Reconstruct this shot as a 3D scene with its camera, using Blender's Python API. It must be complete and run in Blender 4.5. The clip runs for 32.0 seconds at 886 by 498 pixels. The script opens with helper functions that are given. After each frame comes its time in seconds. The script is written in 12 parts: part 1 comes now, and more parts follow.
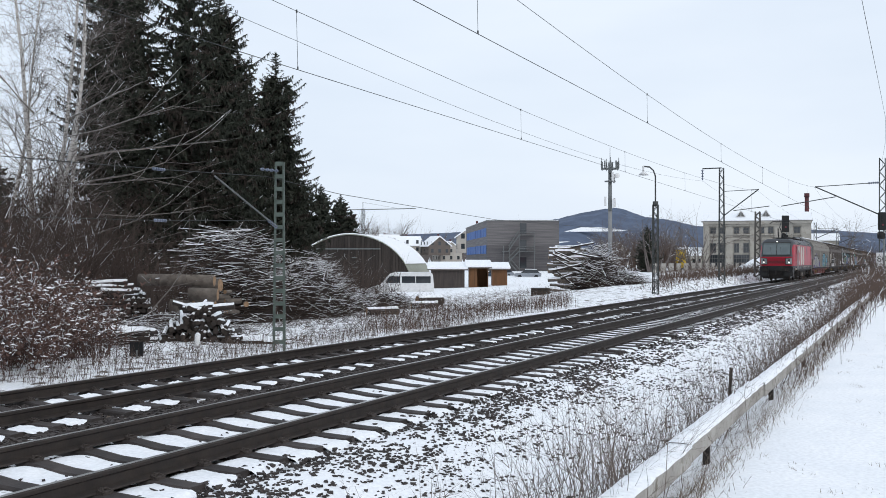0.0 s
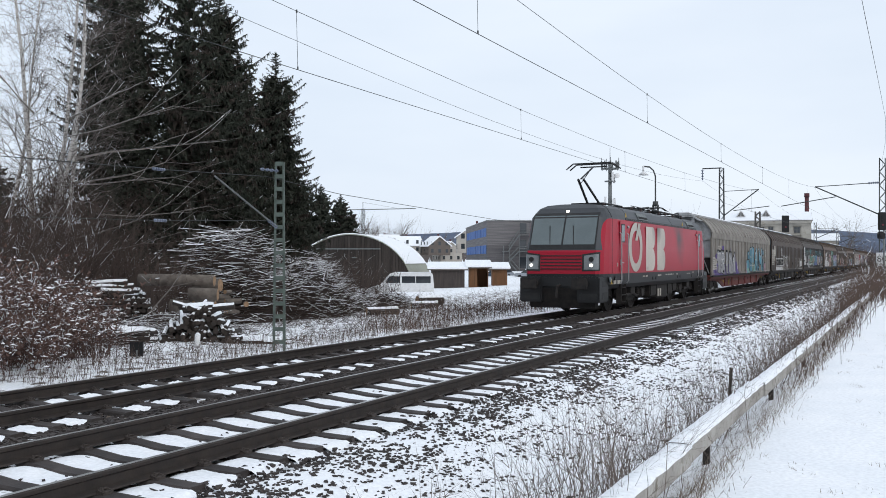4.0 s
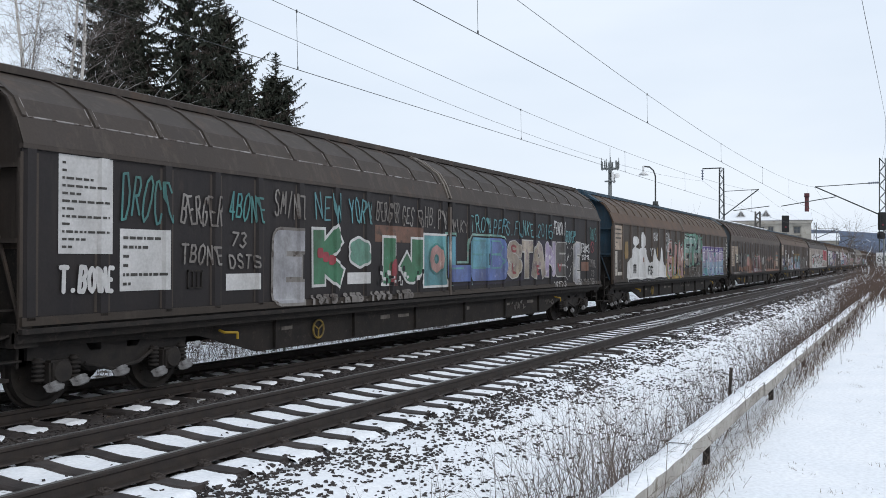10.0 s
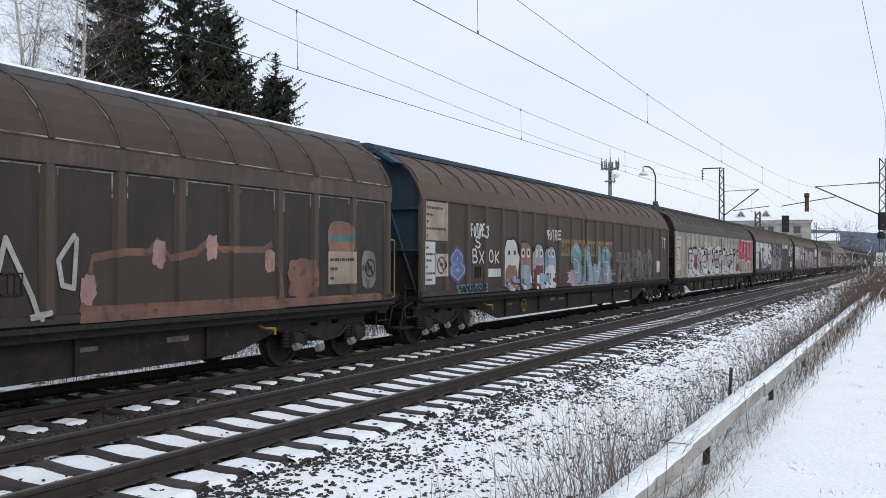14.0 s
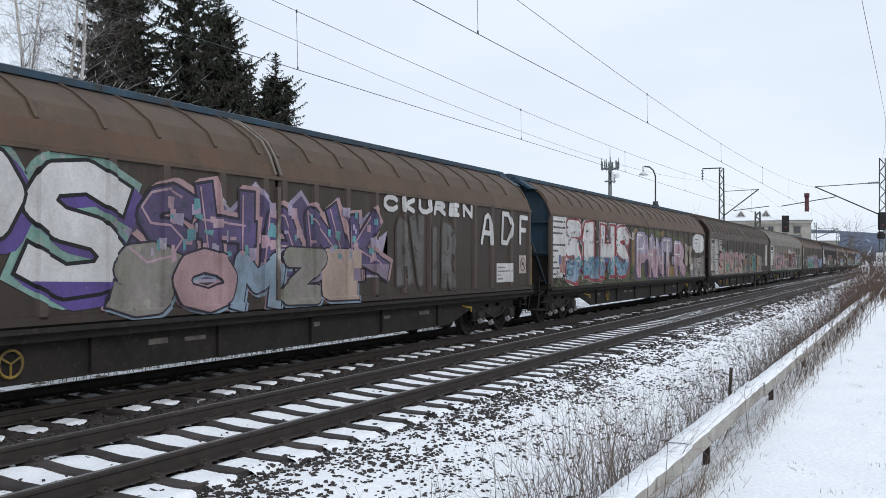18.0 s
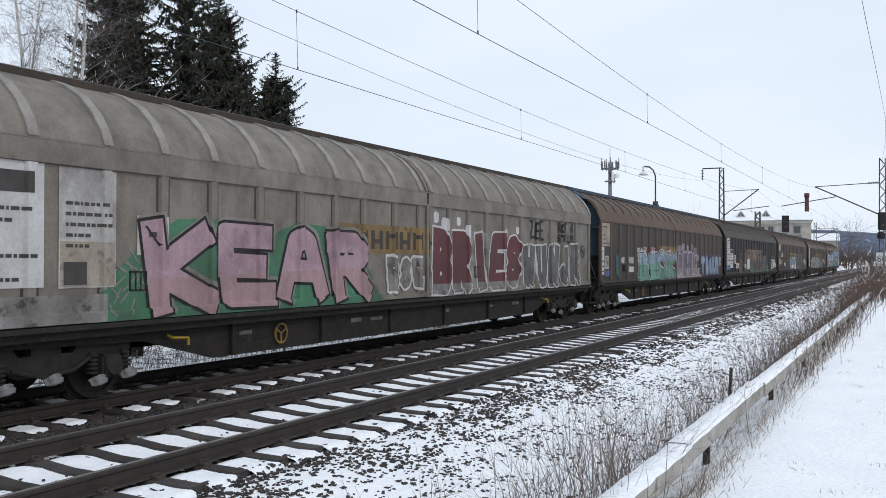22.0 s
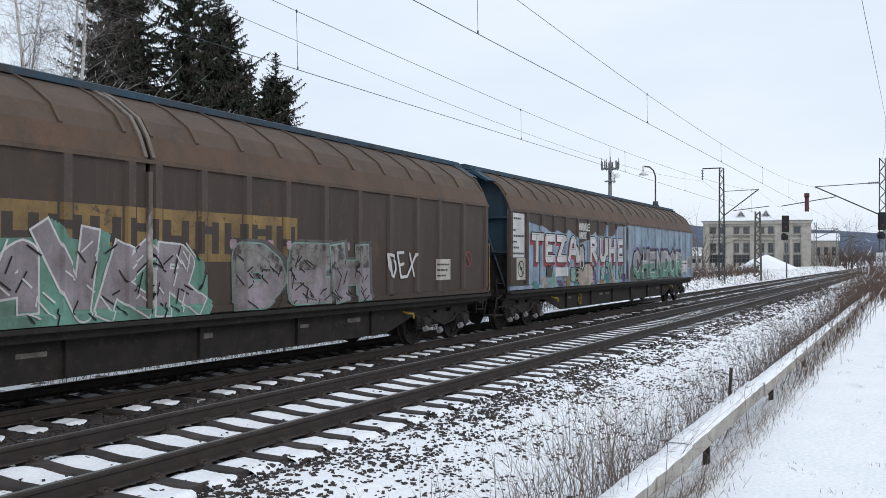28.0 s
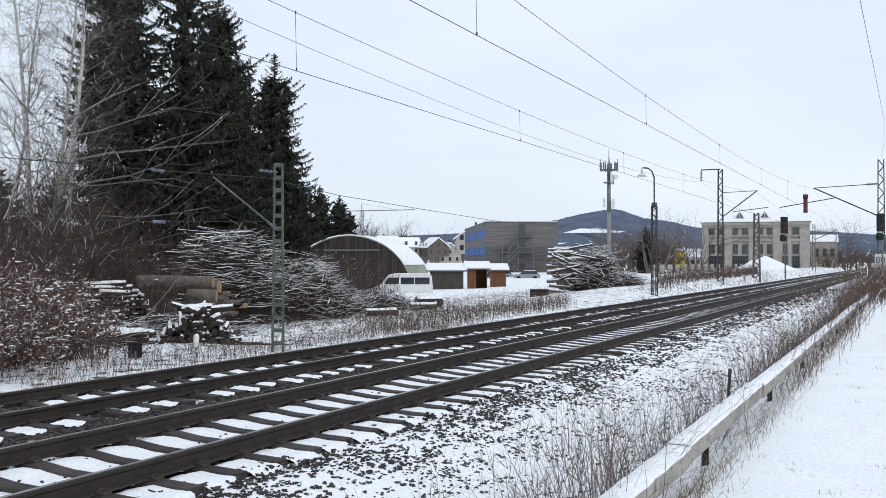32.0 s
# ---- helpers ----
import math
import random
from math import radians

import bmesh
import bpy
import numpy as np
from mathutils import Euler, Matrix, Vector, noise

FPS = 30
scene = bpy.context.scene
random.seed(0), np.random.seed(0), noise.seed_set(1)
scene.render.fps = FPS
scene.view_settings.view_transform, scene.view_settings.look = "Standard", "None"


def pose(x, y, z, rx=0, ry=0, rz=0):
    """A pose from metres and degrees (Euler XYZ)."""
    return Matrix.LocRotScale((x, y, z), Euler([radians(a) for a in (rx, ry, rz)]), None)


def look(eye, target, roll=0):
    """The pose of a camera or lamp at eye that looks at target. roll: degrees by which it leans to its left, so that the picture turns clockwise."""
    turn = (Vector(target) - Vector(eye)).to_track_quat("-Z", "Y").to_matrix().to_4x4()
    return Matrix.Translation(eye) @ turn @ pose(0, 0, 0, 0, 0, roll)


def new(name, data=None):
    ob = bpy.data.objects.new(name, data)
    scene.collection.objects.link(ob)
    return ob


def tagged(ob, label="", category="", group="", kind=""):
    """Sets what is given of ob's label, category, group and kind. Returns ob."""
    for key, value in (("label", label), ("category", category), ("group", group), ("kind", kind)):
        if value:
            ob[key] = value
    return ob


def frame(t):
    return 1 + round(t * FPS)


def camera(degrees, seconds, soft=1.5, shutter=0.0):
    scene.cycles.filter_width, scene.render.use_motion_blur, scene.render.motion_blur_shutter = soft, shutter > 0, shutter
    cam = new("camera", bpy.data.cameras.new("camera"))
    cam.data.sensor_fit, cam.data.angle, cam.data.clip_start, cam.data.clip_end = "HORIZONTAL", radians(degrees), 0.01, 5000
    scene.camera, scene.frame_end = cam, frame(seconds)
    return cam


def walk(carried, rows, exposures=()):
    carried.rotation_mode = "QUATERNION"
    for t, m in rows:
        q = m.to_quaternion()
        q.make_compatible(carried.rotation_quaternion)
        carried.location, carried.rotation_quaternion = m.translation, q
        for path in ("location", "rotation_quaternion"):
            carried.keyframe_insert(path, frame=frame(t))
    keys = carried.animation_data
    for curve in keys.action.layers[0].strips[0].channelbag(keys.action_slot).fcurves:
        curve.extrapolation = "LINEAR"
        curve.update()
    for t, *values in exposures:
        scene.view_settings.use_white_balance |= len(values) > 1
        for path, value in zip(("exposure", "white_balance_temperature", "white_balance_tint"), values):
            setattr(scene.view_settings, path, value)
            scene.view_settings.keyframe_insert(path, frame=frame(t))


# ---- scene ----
# Camera: still on its stand, moved a touch at the very end.
cam = camera(51.57, 32.0, soft=0.9)
EYE = Vector((0.0, 0.0, 1.689))


def aim(yaw, pitch, roll):
    way = Vector((math.cos(radians(yaw)) * math.cos(radians(pitch)), math.sin(radians(yaw)) * math.cos(radians(pitch)), math.sin(radians(pitch))))
    return look(EYE, EYE + way, roll)


REST = aim(26.931, 0.703, 0.054)
walk(cam, [(0.0, REST), (31.6, REST), (32.0, aim(26.86, 0.78, 0.054))], exposures=((0.0, 0.0), (32.0, 0.0)))

# Light: a bright overcast winter sky and a weak, wide sun behind the cloud.
world = bpy.data.worlds.new("overcast_sky")
scene.world = world
world.use_nodes = True
wn, wl = world.node_tree.nodes, world.node_tree.links
wn.clear()
sky = wn.new("ShaderNodeTexSky")
sky.sky_type, sky.sun_disc = "NISHITA", False
sky.sun_elevation, sky.sun_rotation = radians(32), radians(200)
sky.air_density, sky.dust_density = 1.0, 4.0
bg_sky, bg_cloud, mix_sky, out_w = wn.new("ShaderNodeBackground"), wn.new("ShaderNodeBackground"), wn.new("ShaderNodeMixShader"), wn.new("ShaderNodeOutputWorld")
bg_sky.inputs[1].default_value = 0.08
co, cn, cr = wn.new("ShaderNodeTexCoord"), wn.new("ShaderNodeTexNoise"), wn.new("ShaderNodeValToRGB")
mp = wn.new("ShaderNodeMapping")
mp.inputs["Scale"].default_value = (1.2, 1.2, 5.0)
cn.inputs["Scale"].default_value, cn.inputs["Detail"].default_value = 1.6, 4
cr.color_ramp.elements[0].position, cr.color_ramp.elements[0].color = 0.3, (0.67, 0.755, 0.87, 1)
cr.color_ramp.elements[1].position, cr.color_ramp.elements[1].color = 0.7, (0.785, 0.855, 0.945, 1)
wl.new(co.outputs["Generated"], mp.inputs[0])
wl.new(mp.outputs[0], cn.inputs["Vector"])
wl.new(cn.outputs[0], cr.inputs[0])
wl.new(cr.outputs[0], bg_cloud.inputs[0])
bg_cloud.inputs[1].default_value = 1.19
mix_sky.inputs[0].default_value = 0.9
wl.new(sky.outputs[0], bg_sky.inputs[0])
wl.new(bg_sky.outputs[0], mix_sky.inputs[1])
wl.new(bg_cloud.outputs[0], mix_sky.inputs[2])
wl.new(mix_sky.outputs[0], out_w.inputs[0])
sun_data = bpy.data.lights.new("sun", "SUN")
sun_data.energy, sun_data.angle, sun_data.color = 0.8, radians(25), (1.0, 0.97, 0.93)
sun = new("sun", sun_data)
sun.matrix_world = look((0, 0, 50), (0 + 0.35, 0 + 0.75, 49.45))

# ---- materials ----


def mat(name, base, second=None, scale=6.0, rough=0.75, metal=0.0, bump=0.15, fine=40.0, spread=0.5, streak=None, third=None, third_at=0.62, by_object=0.0, coord="Object", spec=0.3, grime=0.0, drip=None):
    """A two-scale procedural surface: base mixed with second by broad noise, third in patches, fine grain and relief."""
    m = bpy.data.materials.new(name)
    m.use_nodes = True
    n, l = m.node_tree.nodes, m.node_tree.links
    b = n["Principled BSDF"]
    b.inputs["Roughness"].default_value, b.inputs["Metallic"].default_value = rough, metal
    b.inputs["Specular IOR Level"].default_value = spec
    second = second or tuple(c * 0.7 for c in base)
    tc, mapn = n.new("ShaderNodeTexCoord"), n.new("ShaderNodeMapping")
    l.new(tc.outputs[coord], mapn.inputs[0])
    if streak:
        mapn.inputs["Scale"].default_value = streak
    big, small, ramp, mix = n.new("ShaderNodeTexNoise"), n.new("ShaderNodeTexNoise"), n.new("ShaderNodeValToRGB"), n.new("ShaderNodeMix")
    big.inputs["Scale"].default_value, big.inputs["Detail"].default_value = scale, 5
    small.inputs["Scale"].default_value, small.inputs["Detail"].default_value = fine, 3
    l.new(mapn.outputs[0], big.inputs["Vector"])
    l.new(tc.outputs[coord], small.inputs["Vector"])
    ramp.color_ramp.elements[0].position, ramp.color_ramp.elements[1].position = 0.5 - spread * 0.35, 0.5 + spread * 0.35
    l.new(big.outputs[0], ramp.inputs[0])
    mix.data_type = "RGBA"
    l.new(ramp.outputs[0], mix.inputs[0])
    mix.inputs[6].default_value, mix.inputs[7].default_value = (*base, 1), (*second, 1)
    col = mix.outputs[2]
    if third:
        pat, r2, mx = n.new("ShaderNodeTexNoise"), n.new("ShaderNodeValToRGB"), n.new("ShaderNodeMix")
        pat.inputs["Scale"].default_value, pat.inputs["Detail"].default_value, pat.inputs["Roughness"].default_value = scale * 2.3, 6, 0.65
        l.new(mapn.outputs[0], pat.inputs["Vector"])
        r2.color_ramp.elements[0].position, r2.color_ramp.elements[1].position = third_at - 0.04, third_at + 0.05
        l.new(pat.outputs[0], r2.inputs[0])
        mx.data_type = "RGBA"
        l.new(r2.outputs[0], mx.inputs[0])
        l.new(col, mx.inputs[6])
        mx.inputs[7].default_value = (*third, 1)
        col = mx.outputs[2]
    grain, gmul = n.new("ShaderNodeMapRange"), n.new("ShaderNodeMix")
    grain.inputs[3].default_value, grain.inputs[4].default_value = 0.78, 1.18
    l.new(small.outputs[0], grain.inputs[0])
    gmul.data_type, gmul.blend_type = "RGBA", "MULTIPLY"
    gmul.inputs[0].default_value = 1.0
    l.new(col, gmul.inputs[6])
    l.new(grain.outputs[0], gmul.inputs[7])
    col = gmul.outputs[2]
    if grime:
        gn, gm, gr, gx = n.new("ShaderNodeTexNoise"), n.new("ShaderNodeMapping"), n.new("ShaderNodeMapRange"), n.new("ShaderNodeMix")
        gm.inputs["Scale"].default_value = (0.9, 0.9, 0.6)
        gn.inputs["Scale"].default_value, gn.inputs["Detail"].default_value, gn.inputs["Roughness"].default_value = 1.7, 7, 0.7
        l.new(tc.outputs[coord], gm.inputs[0])
        l.new(gm.outputs[0], gn.inputs["Vector"])
        gr.inputs[1].default_value, gr.inputs[2].default_value = 0.38, 0.66
        gr.inputs[3].default_value, gr.inputs[4].default_value = 0.0, grime
        l.new(gn.outputs[0], gr.inputs[0])
        gx.data_type = "RGBA"
        l.new(gr.outputs[0], gx.inputs[0])
        l.new(col, gx.inputs[6])
        gx.inputs[7].default_value = (0.045, 0.035, 0.028, 1)
        col = gx.outputs[2]
    if drip:
        dn, dm, dr, dx = n.new("ShaderNodeTexNoise"), n.new("ShaderNodeMapping"), n.new("ShaderNodeMapRange"), n.new("ShaderNodeMix")
        dm.inputs["Scale"].default_value = (3.2, 3.2, 0.3)
        dn.inputs["Scale"].default_value, dn.inputs["Detail"].default_value, dn.inputs["Roughness"].default_value = 1.6, 6, 0.7
        l.new(tc.outputs[coord], dm.inputs[0])
        l.new(dm.outputs[0], dn.inputs["Vector"])
        dr.inputs[1].default_value, dr.inputs[2].default_value = 0.52, 0.8
        dr.inputs[3].default_value, dr.inputs[4].default_value = 0.0, drip[3]
        l.new(dn.outputs[0], dr.inputs[0])
        dx.data_type = "RGBA"
        l.new(dr.outputs[0], dx.inputs[0])
        l.new(col, dx.inputs[6])
        dx.inputs[7].default_value = (*drip[:3], 1)
        col = dx.outputs[2]
    if by_object:
        info, rng, hs = n.new("ShaderNodeObjectInfo"), n.new("ShaderNodeMapRange"), n.new("ShaderNodeHueSaturation")
        rng.inputs[3].default_value, rng.inputs[4].default_value = 1 - by_object, 1 + by_object
        l.new(info.outputs["Random"], rng.inputs[0])
        l.new(rng.outputs[0], hs.inputs["Value"])
        l.new(col, hs.inputs["Color"])
        col = hs.outputs[0]
    l.new(col, b.inputs["Base Color"])
    if bump:
        bp = n.new("ShaderNodeBump")
        bp.inputs["Strength"].default_value, bp.inputs["Distance"].default_value = bump, 0.02
        l.new(small.outputs[0], bp.inputs["Height"])
        l.new(bp.outputs[0], b.inputs["Normal"])
    return m


def glow(name, colour, strength):
    m = bpy.data.materials.new(name)
    m.use_nodes = True
    b = m.node_tree.nodes["Principled BSDF"]
    b.inputs["Base Color"].default_value = (*colour, 1)
    b.inputs["Emission Color"].default_value = (*colour, 1)
    b.inputs["Emission Strength"].default_value = strength
    return m


def glass(name, tint, rough=0.05):
    m = bpy.data.materials.new(name)
    m.use_nodes = True
    b = m.node_tree.nodes["Principled BSDF"]
    b.inputs["Base Color"].default_value = (*tint, 1)
    b.inputs["Roughness"].default_value = rough
    b.inputs["Specular IOR Level"].default_value = 0.8
    return m


SNOW = mat("snow", (0.9, 0.91, 0.93), (0.83, 0.85, 0.88), 2.0, 0.6, 0, 0.25, 30, coord="Object")
SNOW_LUMP = mat("lying_snow", (0.9, 0.91, 0.93), (0.83, 0.85, 0.88), 5.0, 0.65, 0, 0.3, 25)
STONE = mat("ballast_stone", (0.075, 0.064, 0.06), (0.034, 0.03, 0.03), 9, 0.9, 0, 0.3, 60)
SLEEPER = mat("wet_concrete_sleeper", (0.06, 0.05, 0.047), (0.035, 0.03, 0.029), 5, 0.7, 0, 0.2, 50, by_object=0.25)
RAIL = mat("rusty_rail_steel", (0.045, 0.035, 0.03), (0.03, 0.025, 0.023), 8, 0.65, 0.2, 0.1, 40)
RAIL_TOP = mat("polished_rail_head", (0.42, 0.41, 0.4), (0.3, 0.29, 0.28), 8, 0.38, 0.85, 0.05, 40)
CLIP = mat("rail_fastening_steel", (0.05, 0.042, 0.038), (0.12, 0.1, 0.09), 20, 0.6, 0.4)
CONCRETE = mat("weathered_concrete", (0.44, 0.42, 0.39), (0.33, 0.31, 0.28), 3, 0.85, 0, 0.3, 35, third=(0.2, 0.18, 0.15), third_at=0.62, grime=0.4, drip=(0.2, 0.18, 0.155, 0.35))
DARKMETAL = mat("grimy_underframe_steel", (0.017, 0.015, 0.014), (0.028, 0.023, 0.02), 4, 0.8, 0.1, 0.2, 30, third=(0.045, 0.035, 0.03))
BOGIE = mat("oily_bogie_steel", (0.02, 0.018, 0.018), (0.036, 0.031, 0.028), 6, 0.8, 0.1, 0.2, 30)
WHEEL = mat("wheel_steel", (0.03, 0.025, 0.022), (0.02, 0.017, 0.015), 8, 0.75, 0.15)
GALV = mat("galvanised_steel", (0.2, 0.21, 0.21), (0.13, 0.14, 0.14), 6, 0.6, 0.4)
GREENSTEEL = mat("green_painted_lattice_steel", (0.12, 0.15, 0.132), (0.075, 0.095, 0.083), 5, 0.7, 0.1)
MASTSTEEL = mat("dark_weathered_mast_steel", (0.085, 0.09, 0.088), (0.05, 0.053, 0.052), 6, 0.7, 0.2)
WIRE = mat("overhead_wire", (0.07, 0.075, 0.075), (0.05, 0.055, 0.055), 3, 0.6, 0.3)
BARK = mat("grey_brown_bark", (0.05, 0.039, 0.033), (0.03, 0.025, 0.022), 12, 0.9, 0, 0.3)
BIRCH = mat("white_birch_bark", (0.6, 0.57, 0.54), (0.42, 0.4, 0.38), 3, 0.8, 0, 0.2, 20, third=(0.06, 0.05, 0.045), third_at=0.6, streak=(0.6, 0.6, 2.5))
NEEDLES = mat("dark_spruce_needles", (0.028, 0.034, 0.024), (0.046, 0.05, 0.037), 1.2, 0.85, 0, 0, 12)
DRYNEEDLES = mat("brown_dying_spruce_twigs", (0.062, 0.05, 0.041), (0.042, 0.036, 0.03), 1.2, 0.9, 0, 0, 12)
TWIG = mat("red_brown_twigs", (0.095, 0.058, 0.05), (0.06, 0.04, 0.036), 4, 0.9, 0, 0)
DRYGRASS = mat("dry_weed_stems", (0.2, 0.15, 0.105), (0.13, 0.095, 0.07), 3, 0.9, 0, 0)
DEADWOOD = mat("dead_branch_wood", (0.06, 0.042, 0.034), (0.03, 0.023, 0.02), 6, 0.9, 0, 0.2)
OLDWOOD = mat("weathered_dark_boards", (0.05, 0.041, 0.036), (0.03, 0.025, 0.022), 2, 0.9, 0, 0.2, 30, streak=(5, 5, 0.3), by_object=0.3)

# ---- mesh helpers ----


def part(name, bm, material, parent=None, label="", smooth=False):
    """Links a bmesh as one mesh object under a thing or a part."""
    me = bpy.data.meshes.new(name)
    bm.normal_update()
    bm.to_mesh(me)
    bm.free()
    return part_of(name, me, material, parent, label, smooth)


def part_of(name, me, material, parent=None, label="", smooth=False):
    if not me.materials:
        for m in material if isinstance(material, (list, tuple)) else (material,):
            me.materials.append(m)
    if smooth:
        me.shade_smooth()
    ob = new(name, me)
    if parent:
        ob.parent = parent
    if label:
        ob["label"] = label
    return ob


def mesh_of(name, verts, faces, material):
    me = bpy.data.meshes.new(name)
    me.from_pydata(verts, [], faces)
    for m in material if isinstance(material, (list, tuple)) else (material,):
        me.materials.append(m)
    me.update()
    return me


def thing(name, label, category, at=(0, 0, 0), rz=0.0, group="", kind=""):
    ob = new(name)
    ob.matrix_world = pose(*at, 0, 0, rz)
    ob.empty_display_size = 0.2
    return tagged(ob, label, category, group, kind)


def box(bm, x0, x1, y0, y1, z0, z1, bevel=0.0):
    v = [bm.verts.new((x, y, z)) for x in (x0, x1) for y in (y0, y1) for z in (z0, z1)]
    f = [bm.faces.new([v[i] for i in q]) for q in ((0, 1, 3, 2), (4, 6, 7, 5), (0, 4, 5, 1), (2, 3, 7, 6), (0, 2, 6, 4), (1, 5, 7, 3))]
    if bevel:
        bmesh.ops.bevel(bm, geom=list({e for q in f for e in q.edges}), offset=bevel, segments=2, affect="EDGES")
    return bm


def tube(bm, p, q, r, r2=None, n=6, caps=True, mi=0):
    p, q = Vector(p), Vector(q)
    r2 = r if r2 is None else r2
    d = (q - p).normalized()
    a = d.orthogonal().normalized()
    b = d.cross(a)
    rings = []
    for c, rr in ((p, r), (q, r2)):
        rings.append([bm.verts.new(c + (a * math.cos(2 * math.pi * i / n) + b * math.sin(2 * math.pi * i / n)) * rr) for i in range(n)])
    for i in range(n):
        f = bm.faces.new((rings[0][i], rings[0][(i + 1) % n], rings[1][(i + 1) % n], rings[1][i]))
        f.material_index, f.smooth = mi, n > 6
    if caps:
        bm.faces.new(rings[0][::-1]).material_index = mi
        bm.faces.new(rings[1]).material_index = mi
    return bm


def path(bm, pts, r, n=6):
    for p, q in zip(pts, pts[1:]):
        tube(bm, p, q, r, n=n)
    return bm


def prism(bm, outline, a, b, axis="x"):
    """A closed outline drawn in the plane across the axis, pushed from a to b."""
    def at(u, v, s):
        return (s, u, v) if axis == "x" else (u, s, v) if axis == "y" else (u, v, s)
    r0, r1 = [bm.verts.new(at(u, v, a)) for u, v in outline], [bm.verts.new(at(u, v, b)) for u, v in outline]
    k = len(outline)
    for i in range(k):
        bm.faces.new((r0[i], r0[(i + 1) % k], r1[(i + 1) % k], r1[i]))
    bm.faces.new(r0[::-1])
    bm.faces.new(r1)
    bmesh.ops.recalc_face_normals(bm, faces=bm.faces[:])
    return bm


def B():
    return bmesh.new()


# ---- ground ----
NEAR, FAR = 6.547, 10.447          # centre lines of the two tracks
FAR_Z = -0.136                     # top of the far rails; the near ones lie at 0


def mixn(x, a, b):
    t = min(1.0, max(0.0, (x - a) / (b - a)))
    return t * t * (3 - 2 * t)


def lerp_table(x, table):
    for (a, u), (b, v) in zip(table, table[1:]):
        if x <= b:
            return u if x <= a else u + (v - u) * (x - a) / (b - a)
    return table[-1][1]


CROSS = ((-8.0, 0.02), (0.6, 0.0), (1.35, 0.0), (1.75, -0.12), (2.3, -0.42), (3.4, -0.42), (4.7, -0.235), (5.2, -0.24), (7.9, -0.24), (8.4, -0.3), (9.0, -0.375), (11.75, -0.375), (12.4, -0.46), (13.0, -0.5), (16.0, -0.5), (30.0, -0.9), (45.0, -1.25), (90.0, -1.2), (140.0, -0.6), (400.0, 1.0), (3000.0, 60.0))


def ground_z(x, y):
    z = lerp_table(y, CROSS)
    bumpy = noise.noise((x * 0.35, y * 0.35, 3.0)) * 0.09 + noise.noise((x * 1.3, y * 1.3, 9.0)) * 0.03
    if y > 12.6:
        z += bumpy * (1.0 if y < 60 else 0.3)
        z += 0.75 * mixn(x, 45, 80) * mixn(y, 13, 14.5) * (1 - mixn(y, 17, 26))
        z += 0.8 * mixn(x, 110, 170) * mixn(y, 14, 25)
    elif y < 4.7:
        z += bumpy * 0.35
    return z


def grid_lines(stops):
    out = []
    for a, b, step in stops:
        k = max(1, round((b - a) / step))
        out += [a + (b - a) * i / k for i in range(k)]
    return out + [stops[-1][1]]


def build_ground():
    xs = grid_lines(((-1500, -200, 200), (-200, -20, 20), (-20, 2, 1), (2, 30, 0.25), (30, 80, 1), (80, 260, 6), (260, 900, 60), (900, 4500, 400)))
    ys = grid_lines(((-1500, -60, 200), (-60, -8, 6), (-8, 1.5, 0.3), (1.5, 5.3, 0.16), (5.3, 13, 0.35), (13, 30, 0.4), (30, 100, 3), (100, 300, 20), (300, 3000, 250)))
    verts = [(x, y, ground_z(x, y) if abs(x) < 300 else lerp_table(y, CROSS)) for x in xs for y in ys]
    w = len(ys)
    faces = [(i * w + j, (i + 1) * w + j, (i + 1) * w + j + 1, i * w + j + 1) for i in range(len(xs) - 1) for j in range(w - 1)]
    me = mesh_of("ground", verts, faces, GROUND)
    me.shade_smooth()
    tagged(new("ground", me), "snow-covered ground with dead grass showing through", "ground", kind="structure")


